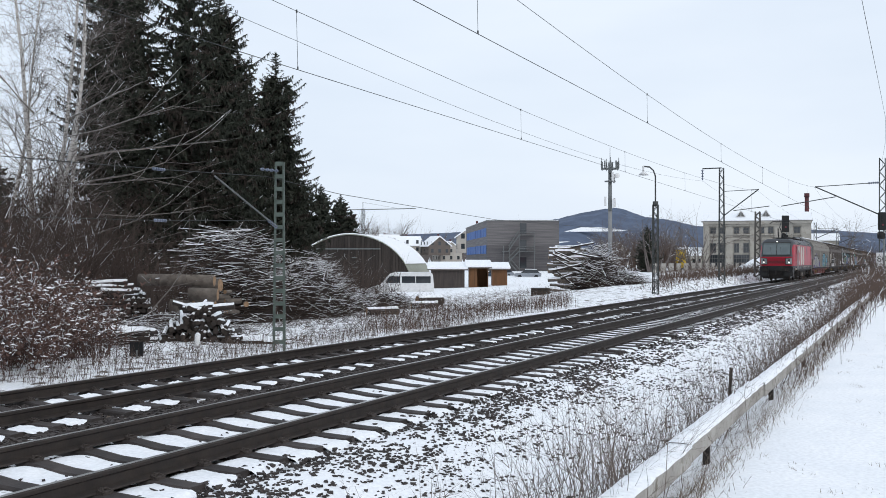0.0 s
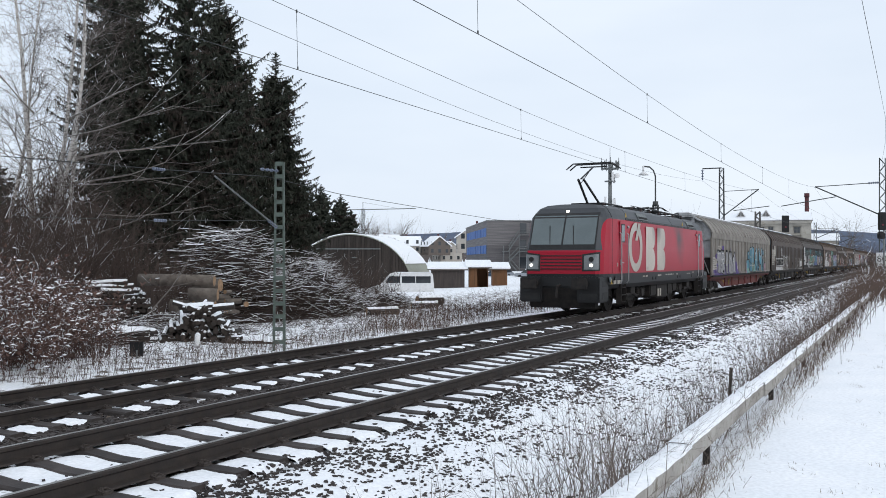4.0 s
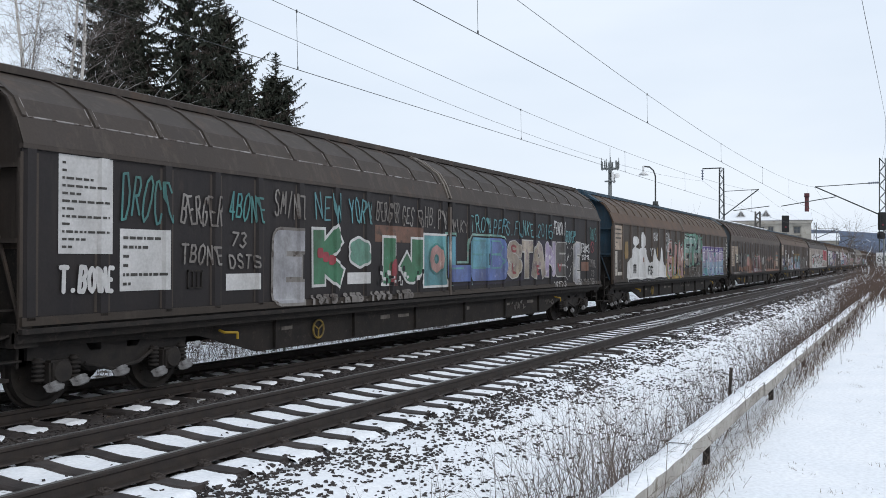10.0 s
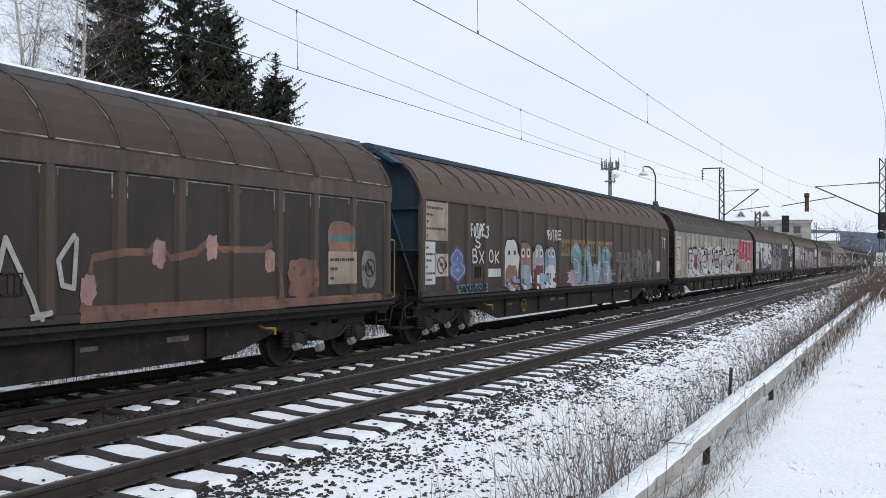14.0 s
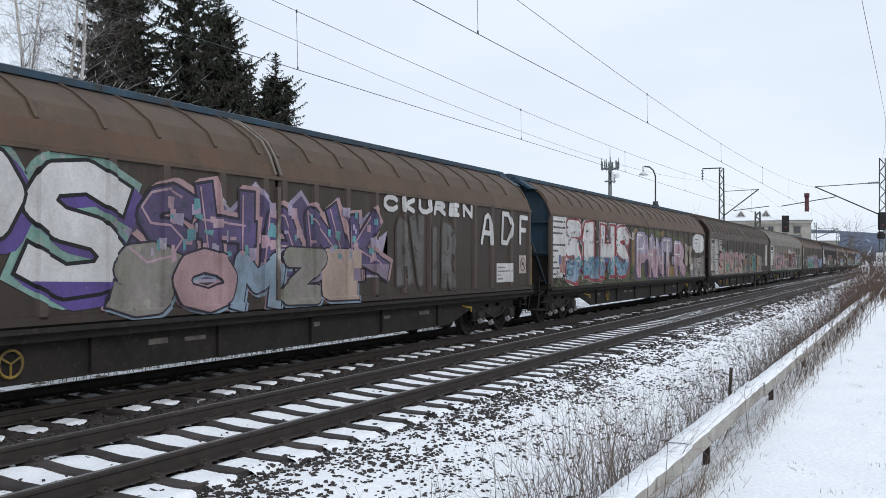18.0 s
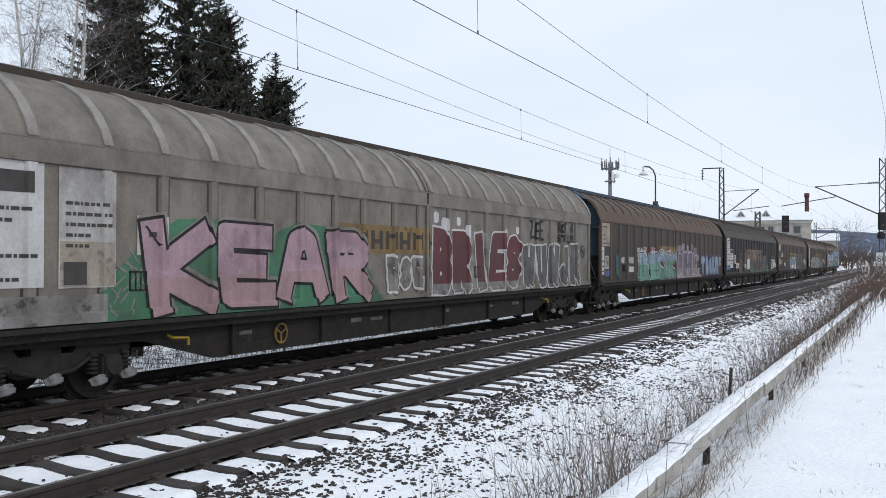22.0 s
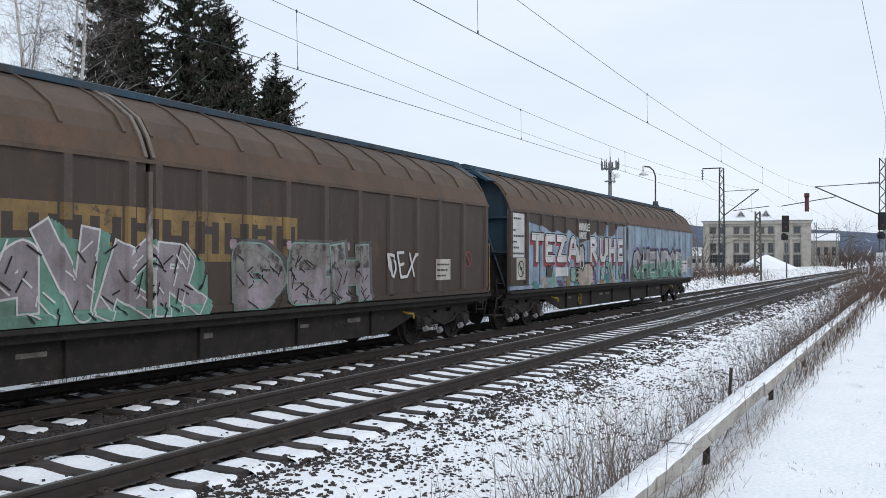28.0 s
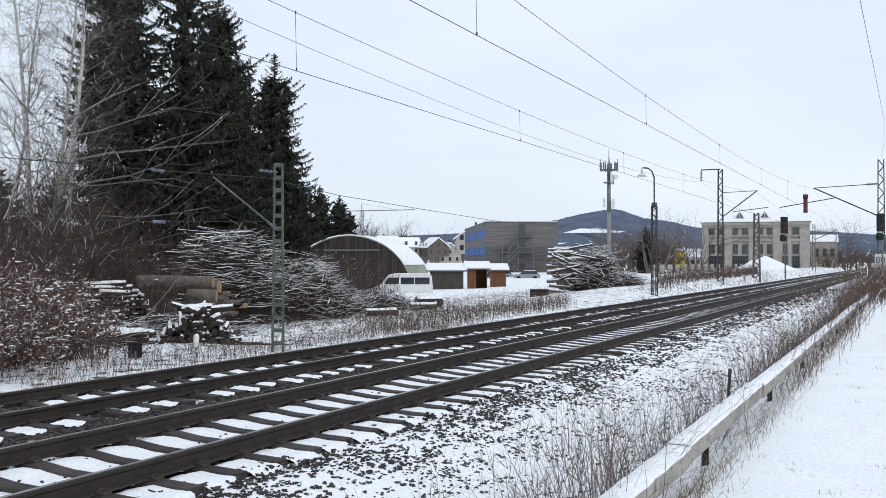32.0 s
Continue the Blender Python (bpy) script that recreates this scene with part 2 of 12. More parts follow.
def ground_material():
    """Snow with brown soil and grass showing in patches; thin over the trackbed, thick on the path."""
    m = mat("snowy_ground", (0.9, 0.91, 0.93), (0.84, 0.86, 0.89), 1.5, 0.7, 0, 0.3, 25)
    n, l = m.node_tree.nodes, m.node_tree.links
    b = n["Principled BSDF"]
    src = b.inputs["Base Color"].links[0].from_socket
    tc, sep = n.new("ShaderNodeTexCoord"), n.new("ShaderNodeSeparateXYZ")
    l.new(tc.outputs["Object"], sep.inputs[0])
    cover = n.new("ShaderNodeValToRGB")     # share of snow across the line
    rng = n.new("ShaderNodeMapRange")
    rng.inputs[1].default_value, rng.inputs[2].default_value = -5, 35
    l.new(sep.outputs[1], rng.inputs[0])
    stops = ((0.0, 0.8), (0.15, 0.77), (0.165, 0.66), (0.2, 0.72), (0.24, 0.68), (0.26, 0.56), (0.32, 0.46), (0.33, 0.46), (0.44, 0.47), (0.455, 0.56), (0.55, 0.57), (0.8, 0.51), (1.0, 0.62))
    els = cover.color_ramp.elements
    els[0].position, els[0].color = stops[0][0], (stops[0][1],) * 3 + (1,)
    els[1].position, els[1].color = stops[-1][0], (stops[-1][1],) * 3 + (1,)
    for p, v in stops[1:-1]:
        e = els.new(p)
        e.color = (v, v, v, 1)
    l.new(rng.outputs[0], cover.inputs[0])
    nz, nz2, add, gt = n.new("ShaderNodeTexNoise"), n.new("ShaderNodeTexNoise"), n.new("ShaderNodeMath"), n.new("ShaderNodeMath")
    nz.inputs["Scale"].default_value, nz.inputs["Detail"].default_value, nz.inputs["Roughness"].default_value = 2.2, 9, 0.72
    l.new(tc.outputs["Object"], nz.inputs["Vector"])
    gt.operation = "SUBTRACT"
    l.new(cover.outputs[0], gt.inputs[0])
    l.new(nz.outputs[0], gt.inputs[1])
    sharp = n.new("ShaderNodeMapRange")
    sharp.inputs[1].default_value, sharp.inputs[2].default_value = -0.03, 0.04
    l.new(gt.outputs[0], sharp.inputs[0])
    soil, soil_ramp, mx = n.new("ShaderNodeTexNoise"), n.new("ShaderNodeValToRGB"), n.new("ShaderNodeMix")
    soil.inputs["Scale"].default_value, soil.inputs["Detail"].default_value = 14, 5
    l.new(tc.outputs["Object"], soil.inputs["Vector"])
    soil_ramp.color_ramp.elements[0].color, soil_ramp.color_ramp.elements[1].color = (0.05, 0.038, 0.03, 1), (0.15, 0.115, 0.085, 1)
    soil_ramp.color_ramp.elements[0].position, soil_ramp.color_ramp.elements[1].position = 0.35, 0.7
    l.new(soil.outputs[0], soil_ramp.inputs[0])
    mx.data_type = "RGBA"
    l.new(sharp.outputs[0], mx.inputs[0])
    l.new(soil_ramp.outputs[0], mx.inputs[6])
    l.new(src, mx.inputs[7])
    l.new(mx.outputs[2], b.inputs["Base Color"])
    return m


GROUND = ground_material()
build_ground()

# ---- tracks ----


def rail_outline():
    half = ((0.0, 0.0), (0.024, -0.001), (0.036, -0.014), (0.034, -0.04), (0.009, -0.055), (0.009, -0.13), (0.06, -0.15), (0.065, -0.165))
    return [(-u, v) for u, v in half[::-1][:-1]] + [(u, v) for u, v in half]


def build_track(name, yc, z, label, first, last):
    track = thing(name, label, "railway track", kind="structure")
    for side in (-1, 1):
        y0 = yc + side * 0.7535
        bm = B()
        prism(bm, [(y0 + u, z + v) for u, v in rail_outline()], -120, 1200)
        for f in bm.faces:
            if f.normal.z > 0.9 and f.calc_center_median().z > z - 0.01:
                f.material_index = 1
        part("rail", bm, (RAIL, RAIL_TOP), track)
    bm = B()
    half = ((0.0, -0.208), (0.25, -0.204), (0.5, -0.18), (0.6, -0.17), (0.92, -0.17), (1.28, -0.178))
    full = [(-u, v) for u, v in half[:0:-1]] + list(half)
    rows = []
    for u, v in full:
        rows.append([bm.verts.new((dx, u, v + dz)) for dx, dz in ((-0.13, -0.2), (-0.098, -0.02), (-0.082, 0.0), (0.082, 0.0), (0.098, -0.02), (0.13, -0.2))])
    for r0, r1 in zip(rows, rows[1:]):
        for i in range(5):
            bm.faces.new((r0[i], r1[i], r1[i + 1], r0[i + 1]))
    bm.faces.new(rows[0])
    bm.faces.new(rows[-1][::-1])
    bmesh.ops.recalc_face_normals(bm, faces=bm.faces[:])
    me = bpy.data.meshes.new("sleeper")
    bm.to_mesh(me)
    bm.free()
    bm = B()
    for s in (-1, 1):
        box(bm, -0.05, 0.05, s * 0.095 - 0.035, s * 0.095 + 0.035, -0.175, -0.145)
        tube(bm, (-0.03, s * 0.09, -0.15), (-0.03, s * 0.09, -0.11), 0.014, n=6)
        path(bm, [(0.045, s * 0.12, -0.15), (0.045, s * 0.06, -0.135), (-0.045, s * 0.06, -0.135), (-0.045, s * 0.12, -0.15)], 0.009, 5)
    clip = bpy.data.meshes.new("rail_fastening")
    bm.to_mesh(clip)
    bm.free()
    k = 0
    x = first
    while x < last:
        jig = 0.02 * (noise.noise((x * 3.1, yc, 0)))
        ob = part_of("sleeper", me, SLEEPER, track)
        ob.matrix_world = pose(x, yc, z + jig * 0.3, 0, 0, jig * 40)
        if x < 19:
            for side in (-1, 1):
                c = part_of("rail_fastening", clip, CLIP, ob)
                c.location = (0, side * 0.7535, 0)
        x += 0.58
        k += 1
    return track


build_track("near_track", NEAR, 0.0, "near railway track on snowy concrete sleepers", -0.5, 172)
build_track("far_track", FAR, FAR_Z, "far railway track on grimy concrete sleepers", 2.0, 172)
# ---- train ----
PITCH = 23.264


def lead(t):
    """Where the front corner of the first wagon's panels stands at t seconds."""
    return ((-4.4125e-4 * t - 0.043008) * t - 13.88025) * t + 104.4457


def paint(name, base, second, third=None, third_at=0.6, rough=0.7, drip=(0.15, 0.122, 0.1, 0.4)):
    return mat(name, base, second, 0.9, rough, 0, 0.12, 30, spread=0.7, streak=(0.7, 0.7, 0.4), third=third, third_at=third_at, grime=0.6, drip=drip)


RUSTBROWN = paint("grimy_brown_wagon_paint", (0.06, 0.042, 0.032), (0.04, 0.03, 0.025), (0.09, 0.05, 0.032), 0.62, drip=(0.11, 0.086, 0.068, 0.3))
DARKBROWN = paint("sooty_dark_brown_wagon_paint", (0.047, 0.036, 0.028), (0.031, 0.025, 0.021), (0.072, 0.045, 0.03), 0.65, drip=(0.11, 0.09, 0.075, 0.3))
PANELDARK = paint("sooty_panel_paint", (0.032, 0.026, 0.023), (0.022, 0.019, 0.018), (0.07, 0.038, 0.026), 0.66, drip=(0.09, 0.07, 0.06, 0.25))
GREY = paint("dusty_grey_wagon_paint", (0.222, 0.198, 0.168), (0.17, 0.15, 0.128), (0.14, 0.115, 0.095), 0.66, drip=(0.12, 0.1, 0.08, 0.25))
GREYRIB = paint("pale_grey_rib_paint", (0.31, 0.29, 0.265), (0.24, 0.22, 0.2), (0.17, 0.15, 0.13), 0.64)
SOOTPANEL = mat("blackened_panel_paint", (0.021, 0.018, 0.019), (0.014, 0.012, 0.013), 0.9, 0.7, 0, 0.12, 30, spread=0.7, streak=(0.7, 0.7, 0.4), third=(0.045, 0.032, 0.028), third_at=0.66, grime=0.2, drip=(0.07, 0.058, 0.052, 0.25))
LIGHTGREY = paint("pale_grey_wagon_paint", (0.27, 0.247, 0.218), (0.21, 0.19, 0.166), (0.165, 0.142, 0.12), 0.66, drip=(0.15, 0.13, 0.115, 0.2))
PALEEND = paint("whitish_grey_end_paint", (0.46, 0.47, 0.48), (0.36, 0.365, 0.37), (0.2, 0.19, 0.18), 0.68)
ROUNDROOF = paint("red_brown_round_roof_paint", (0.07, 0.042, 0.03), (0.05, 0.033, 0.026), (0.095, 0.055, 0.037), 0.62, drip=(0.12, 0.085, 0.07, 0.25))
WHITISH = paint("stained_whitish_wagon_paint", (0.4, 0.36, 0.33), (0.3, 0.25, 0.22), (0.17, 0.09, 0.06), 0.62)
PALEBLUE = paint("pale_blue_painted_panel", (0.3, 0.37, 0.46), (0.22, 0.28, 0.37), (0.12, 0.15, 0.2), 0.66)
ROOFBROWN = paint("brown_wagon_roof_paint", (0.108, 0.072, 0.05), (0.082, 0.056, 0.041), (0.06, 0.044, 0.036), 0.6, drip=(0.12, 0.09, 0.07, 0.3))
ROOFBAND = paint("red_brown_eaves_paint", (0.108, 0.064, 0.04), (0.085, 0.052, 0.035), (0.066, 0.044, 0.034), 0.64, drip=(0.12, 0.085, 0.065, 0.25))
WORNRIB = paint("worn_pale_rib_paint", (0.12, 0.095, 0.08), (0.08, 0.062, 0.052), (0.36, 0.33, 0.31), 0.55)
ROOFDARK = paint("dark_wagon_roof_paint", (0.055, 0.044, 0.038), (0.04, 0.033, 0.03), (0.075, 0.052, 0.04), 0.62)
BLUE = paint("faded_blue_end_paint", (0.03, 0.075, 0.115), (0.025, 0.05, 0.075), (0.03, 0.035, 0.04), 0.64)
STEELBLUE = paint("grey_blue_end_paint", (0.17, 0.2, 0.22), (0.11, 0.125, 0.135), (0.06, 0.055, 0.05), 0.6)
REDFRAME = paint("dull_red_frame_paint", (0.2, 0.045, 0.04), (0.13, 0.035, 0.032), (0.06, 0.03, 0.027), 0.64)
PLATE = mat("white_data_panel", (0.5, 0.47, 0.42), (0.42, 0.38, 0.33), 2, 0.6, 0, 0.05, grime=0.45)
OLDPLATE = mat("yellowed_data_panel", (0.4, 0.32, 0.25), (0.32, 0.25, 0.2), 2, 0.6, 0, 0.05, grime=0.5)
DULLMARK = mat("grimy_frame_marking", (0.2, 0.18, 0.16), (0.07, 0.06, 0.055), 9, 0.8, 0, 0.05, spread=0.8)
INK = mat("black_lettering", (0.06, 0.056, 0.052), None, 5, 0.7, 0, 0)
YELLOW = mat("yellow_painted_steel", (0.4, 0.26, 0.03), None, 5, 0.6)

RIBS = (0.1, 1.18, 2.3, 3.3, 4.3, 5.38, 6.46, 7.5, 8.45, 9.6, 10.62, 11.1, 12.0, 13.0, 14.0, 15.1, 16.2, 17.35, 18.45, 19.45, 20.65, 21.9)
ROUND = [(-1.385, 3.0), (-1.425, 3.25), (-1.355, 3.44), (-1.21, 3.67), (-0.98, 3.9), (-0.68, 4.08), (-0.36, 4.19)]
FACET = [(-1.385, 3.12), (-1.40, 3.17), (-1.275, 3.49), (-1.12, 3.73), (-0.72, 4.01), (-0.36, 4.18)]


def shell(bm, pts, x0, x1, t=0.04):
    """A thick folded sheet along x."""
    inner = [(y + t * 0.8, z - t * 0.4) for y, z in pts]
    return prism(bm, pts + inner[::-1], x0, x1)


def wheelset_mesh(r, name):
    bm = B()
    tube(bm, (0, -0.95, 0), (0, 0.95, 0), 0.08, n=10)
    for s in (-1, 1):
        prof = ((0.70, r + 0.028), (0.725, r + 0.028), (0.735, r), (0.835, r - 0.006), (0.835, r - 0.07), (0.80, r - 0.09), (0.785, 0.2), (0.85, 0.17), (0.85, 0.09))
        rings = []
        for y, rr in prof:
            rings.append([bm.verts.new((math.cos(2 * math.pi * i / 28) * rr, s * y, math.sin(2 * math.pi * i / 28) * rr)) for i in range(28)])
        for k, (a, b) in enumerate(zip(rings, rings[1:])):
            for i in range(28):
                f = bm.faces.new((a[i], a[(i + 1) % 28], b[(i + 1) % 28], b[i]))
                f.material_index = 1 if k in (2, 3) else 0
        bm.faces.new(rings[0])
        for a in range(4):
            ang = a * math.pi / 2 + 0.3
            tube(bm, (math.cos(ang) * 0.3 * r / 0.46, s * 0.79, math.sin(ang) * 0.3 * r / 0.46), (math.cos(ang) * 0.3 * r / 0.46, s * 0.81, math.sin(ang) * 0.3 * r / 0.46), 0.03, n=6)
    bmesh.ops.recalc_face_normals(bm, faces=bm.faces[:])
    me = bpy.data.meshes.new(name)
    bm.to_mesh(me)
    bm.free()
    me.materials.append(WHEEL)
    me.materials.append(WHEEL)
    return me


WAGON_WHEEL = wheelset_mesh(0.46, "wheelset")
LOCO_WHEEL = wheelset_mesh(0.625, "driving_wheelset")
TURNING = []                  # wheelsets, their radius, place on their vehicle, and the vehicle's offset in the train


def cached(store={}):
    return store


def shared(key, make):
    """A mesh built once and used by every alike part."""
    store = cached()
    if key not in store:
        bm = make()
        bmesh.ops.recalc_face_normals(bm, faces=bm.faces[:])
        me = bpy.data.meshes.new(key)
        bm.to_mesh(me)
        bm.free()
        store[key] = me
    return store[key]


def use(key, name, make, material, parent, at=(0, 0, 0), rz=0, label=""):
    me = shared(key + material.name if not isinstance(material, tuple) else key, make)
    ob = part_of(name, me, material, parent, label)
    ob.matrix_basis = pose(*at, 0, 0, rz)
    return ob


def m_bogie():
    bm = B()
    for s in (-1, 1):
        prism(bm, [(-1.35, 0.62), (-1.35, 0.78), (-0.5, 0.8), (-0.4, 0.66), (0.4, 0.66), (0.5, 0.8), (1.35, 0.78), (1.35, 0.62), (0.55, 0.5), (0.4, 0.4), (-0.4, 0.4), (-0.55, 0.5)], s * 1.0 - 0.05, s * 1.0 + 0.05, "y")
        box(bm, -1.42, -1.32, -1.0, 1.0, 0.55, 0.75)
        box(bm, 1.32, 1.42, -1.0, 1.0, 0.55, 0.75)
        path(bm, [(-0.55, s * 1.12, 0.52), (-0.1, s * 1.14, 0.4), (0.35, s * 1.14, 0.46), (0.6, s * 1.12, 0.58)], 0.025)
    box(bm, -0.22, 0.22, -1.05, 1.05, 0.5, 0.8)
    tube(bm, (0, 0, 0.7), (0, 0, 1.0), 0.25, n=12)
    return bm


def m_axlebox():
    bm = B()
    box(bm, -0.16, 0.16, -1.17, -0.99, 0.3, 0.6, 0.03)
    tube(bm, (0, -1.21, 0.46), (0, -1.0, 0.46), 0.13, n=14)
    return bm


def m_spring():
    bm = B()
    for k in range(5):
        tube(bm, (0, 0, 0.36 + k * 0.055), (0, 0, 0.39 + k * 0.055), 0.075, n=10)
    tube(bm, (0, 0, 0.36), (0, 0, 0.64), 0.05, n=8)
    return bm


def m_buffer():
    bm = B()
    tube(bm, (-0.05, 0, 0), (-0.38, 0, 0), 0.13, n=12)
    tube(bm, (-0.38, 0, 0), (-0.58, 0, 0), 0.085, n=12)
    tube(bm, (-0.58, 0, 0), (-0.63, 0, 0), 0.225, 0.2, n=18)
    return bm


def m_rib(top=2.98):
    bm = B()
    w, t, d = 0.085, 0.06, 0.045
    rows = [[bm.verts.new((x, y, z)) for x, y in ((-w, 0.0), (-t, -d), (t, -d), (w, 0.0))] for z in (1.12, top)]
    for i in range(3):
        bm.faces.new((rows[0][i], rows[0][i + 1], rows[1][i + 1], rows[1][i]))
    bm.faces.new(rows[0])
    bm.faces.new(rows[1][::-1])
    # dark strips paint the shading and dirt in the corners beside the rib
    for s in (-1, 1):
        f = bm.faces.new([bm.verts.new((s * x, -0.0025, z)) for x, z in ((0.084, 1.17), (0.125, 1.17), (0.125, top - 0.04), (0.084, top - 0.04))])
        f.material_index = 1
    return bm


def m_rib_tall():
    return m_rib(3.11)


def m_roofrib(prof, lo, wide=0.0):
    def make():
        bm = B()
        pts = prof[lo:]
        out = [(y * 1.018, z + 0.022) for y, z in pts]
        e = wide or 0.045 if prof is ROUND else 0.03
        prism(bm, pts + out[::-1], -e, e)
        return bm
    return make


def m_paleline():
    """A thin pale line along a roof rib."""
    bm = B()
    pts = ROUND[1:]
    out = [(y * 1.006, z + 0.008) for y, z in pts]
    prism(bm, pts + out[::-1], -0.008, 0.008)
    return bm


def m_paleface():
    """A thin pale line across the lower roof facet."""
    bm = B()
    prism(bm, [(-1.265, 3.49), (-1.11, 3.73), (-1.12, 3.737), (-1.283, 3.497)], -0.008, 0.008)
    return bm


def m_ladder():
    bm = B()
    for u in (-0.18, 0.18):
        tube(bm, (u, 0, 0.2), (u, 0, 1.0), 0.02)
    for z in (0.3, 0.6, 0.9):
        box(bm, -0.2, 0.2, -0.06, 0.06, z - 0.02, z)
    return bm


SHADEGRIME = mat("dirt_along_the_ribs", (0.045, 0.037, 0.032), (0.07, 0.056, 0.047), 2, 0.85, 0, 0.1, streak=(1, 1, 0.5))
PALESEAM = paint("pale_worn_seam_paint", (0.22, 0.19, 0.165), (0.14, 0.115, 0.1), (0.34, 0.31, 0.28), 0.58)
RIBBROWN = paint("worn_brown_rib_paint", (0.085, 0.064, 0.053), (0.06, 0.046, 0.039), (0.15, 0.1, 0.075), 0.6)
# flat black for the shade in frame holes, roof grilles and board gaps
BLACKHOLE = mat("dark_frame_opening", (0.012, 0.01, 0.01), None, 5, 0.9)
PALELINE = mat("dried_pale_grime", (0.36, 0.34, 0.33), (0.1, 0.085, 0.075), 2.5, 0.9, 0, 0, 20, third=(0.07, 0.055, 0.048), third_at=0.56)
YELLOWRAIL = mat("dirty_yellow_rail_paint", (0.3, 0.2, 0.04), (0.12, 0.09, 0.04), 5, 0.7)
DIRTYSNOW = mat("grimy_packed_snow", (0.26, 0.26, 0.265), (0.1, 0.095, 0.095), 6, 0.8)
RUBBER_HOSE = mat("black_rubber_hose", (0.02, 0.02, 0.02), (0.03, 0.03, 0.03), 5, 0.7)


def m_clods():
    """Snow packed round the running gear."""
    bm = B()
    made = bmesh.ops.create_icosphere(bm, subdivisions=2, radius=0.07)["verts"]
    for v in made:
        n_ = noise.noise(v.co * 16)
        v.co = Vector((v.co.x * 2.1 + v.co.z * 0.8, v.co.y * 0.6, v.co.z * (0.8 if v.co.z > 0 else 1.2))) * (1 + 0.75 * n_) + Vector((0.05, -1.16, 0.33))
    return bm


def wagon(label, side, roof, end, frame_mat, profile, offset, cap=None):
    w = thing("freight_wagon", label, "freight wagon", group="freight wagons of the train")
    rounded = profile is ROUND
    snowy = side is LIGHTGREY or roof is ROUNDROOF and end is STEELBLUE
    full_side = [(-1.38, 1.08), (-1.385, 3.0 if rounded else 3.12)]
    for a, b in ((0.0, 10.9), (10.98, 22.0)):
        for s in (1, -1):
            bm = B()
            shell(bm, full_side, a, b)
            bm2 = bm
            if s < 0:
                for v in bm2.verts:
                    v.co.y = -v.co.y
                bmesh.ops.reverse_faces(bm2, faces=bm2.faces[:])
            part("sliding_wall", bm2, PANELDARK if rounded and side is DARKBROWN else SOOTPANEL if roof is ROOFDARK and side is DARKBROWN else side, w)
            bm = B()
            shell(bm, profile, a, b)
            if s < 0:
                for v in bm.verts:
                    v.co.y = -v.co.y
                bmesh.ops.reverse_faces(bm, faces=bm.faces[:])
            part("roof_half", bm, roof, w)
    for x in RIBS:
        rm = SOOTPANEL if side is DARKBROWN and roof is ROOFDARK else RIBBROWN if side in (DARKBROWN, RUSTBROWN) else side
        use("rib%d" % rounded + rm.name, "side_rib", m_rib if rounded else m_rib_tall, (rm, SHADEGRIME), w, (x, -1.385, 0))
    lo = 1 if rounded else 2
    for i, x in enumerate(RIBS):
        if roof in (GREY, LIGHTGREY):
            use("roofribwide", "roof_rib", m_roofrib(profile, lo, 0.075), GREYRIB, w, (x, 0, 0))
        else:
            use("roofrib%d" % rounded, "roof_rib", m_roofrib(profile, lo), (DARKBROWN if roof is ROUNDROOF else WORNRIB) if rounded else roof, w, (x, 0, 0))
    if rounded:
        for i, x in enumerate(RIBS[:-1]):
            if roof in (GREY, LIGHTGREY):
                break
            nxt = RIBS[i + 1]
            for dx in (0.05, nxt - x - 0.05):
                use("saltline", "salt_line", m_paleline, PALELINE, w, (x + dx, 0, 0))
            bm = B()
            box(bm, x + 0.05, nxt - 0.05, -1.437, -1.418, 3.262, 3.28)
            part("salt_line", bm, PALELINE, w)
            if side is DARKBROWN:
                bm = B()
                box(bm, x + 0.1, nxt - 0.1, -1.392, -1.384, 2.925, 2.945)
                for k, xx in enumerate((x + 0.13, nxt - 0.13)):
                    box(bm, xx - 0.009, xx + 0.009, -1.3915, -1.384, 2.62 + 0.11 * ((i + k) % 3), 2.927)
                part("salt_line", bm, PALELINE, w)
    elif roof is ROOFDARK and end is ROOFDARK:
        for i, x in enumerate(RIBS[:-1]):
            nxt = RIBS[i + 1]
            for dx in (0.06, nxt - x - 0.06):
                use("saltface", "salt_line", m_paleface, PALELINE, w, (x + dx, 0, 0))
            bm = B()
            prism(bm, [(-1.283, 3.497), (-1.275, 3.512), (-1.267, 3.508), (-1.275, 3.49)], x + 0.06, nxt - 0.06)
            part("salt_line", bm, PALELINE, w)
    # smooth band under the eaves
    for a, b in ((0.0, 10.9), (10.98, 22.0)):
        bm = B()
        if rounded:
            box(bm, a, b, -1.437, -1.386, 2.965, 3.235, 0.004)
        else:
            prism(bm, [(-1.394, 3.145), (-1.408, 3.17), (-1.283, 3.487), (-1.27, 3.475)], a, b)
        part("eaves_band", bm, (RIBBROWN if side is DARKBROWN else side) if rounded else (ROOFBAND if roof is ROOFBROWN else roof), w)
    for x in (10.87, 11.01):
        use("roofseam%d" % rounded, "roof_seam", m_roofrib(profile, 1), PALESEAM, w, (x, 0, 0.006))
    bm = B()
    box(bm, 10.9, 10.98, -1.44, -1.34, 1.06, 3.0)
    part("middle_post", bm, WORNRIB if side not in (GREY, LIGHTGREY) else side, w)
    bm = B()
    box(bm, -0.05, 22.05, -1.47, -1.4, 0.97, 1.03)
    part("slide_rail", bm, DARKMETAL, w)
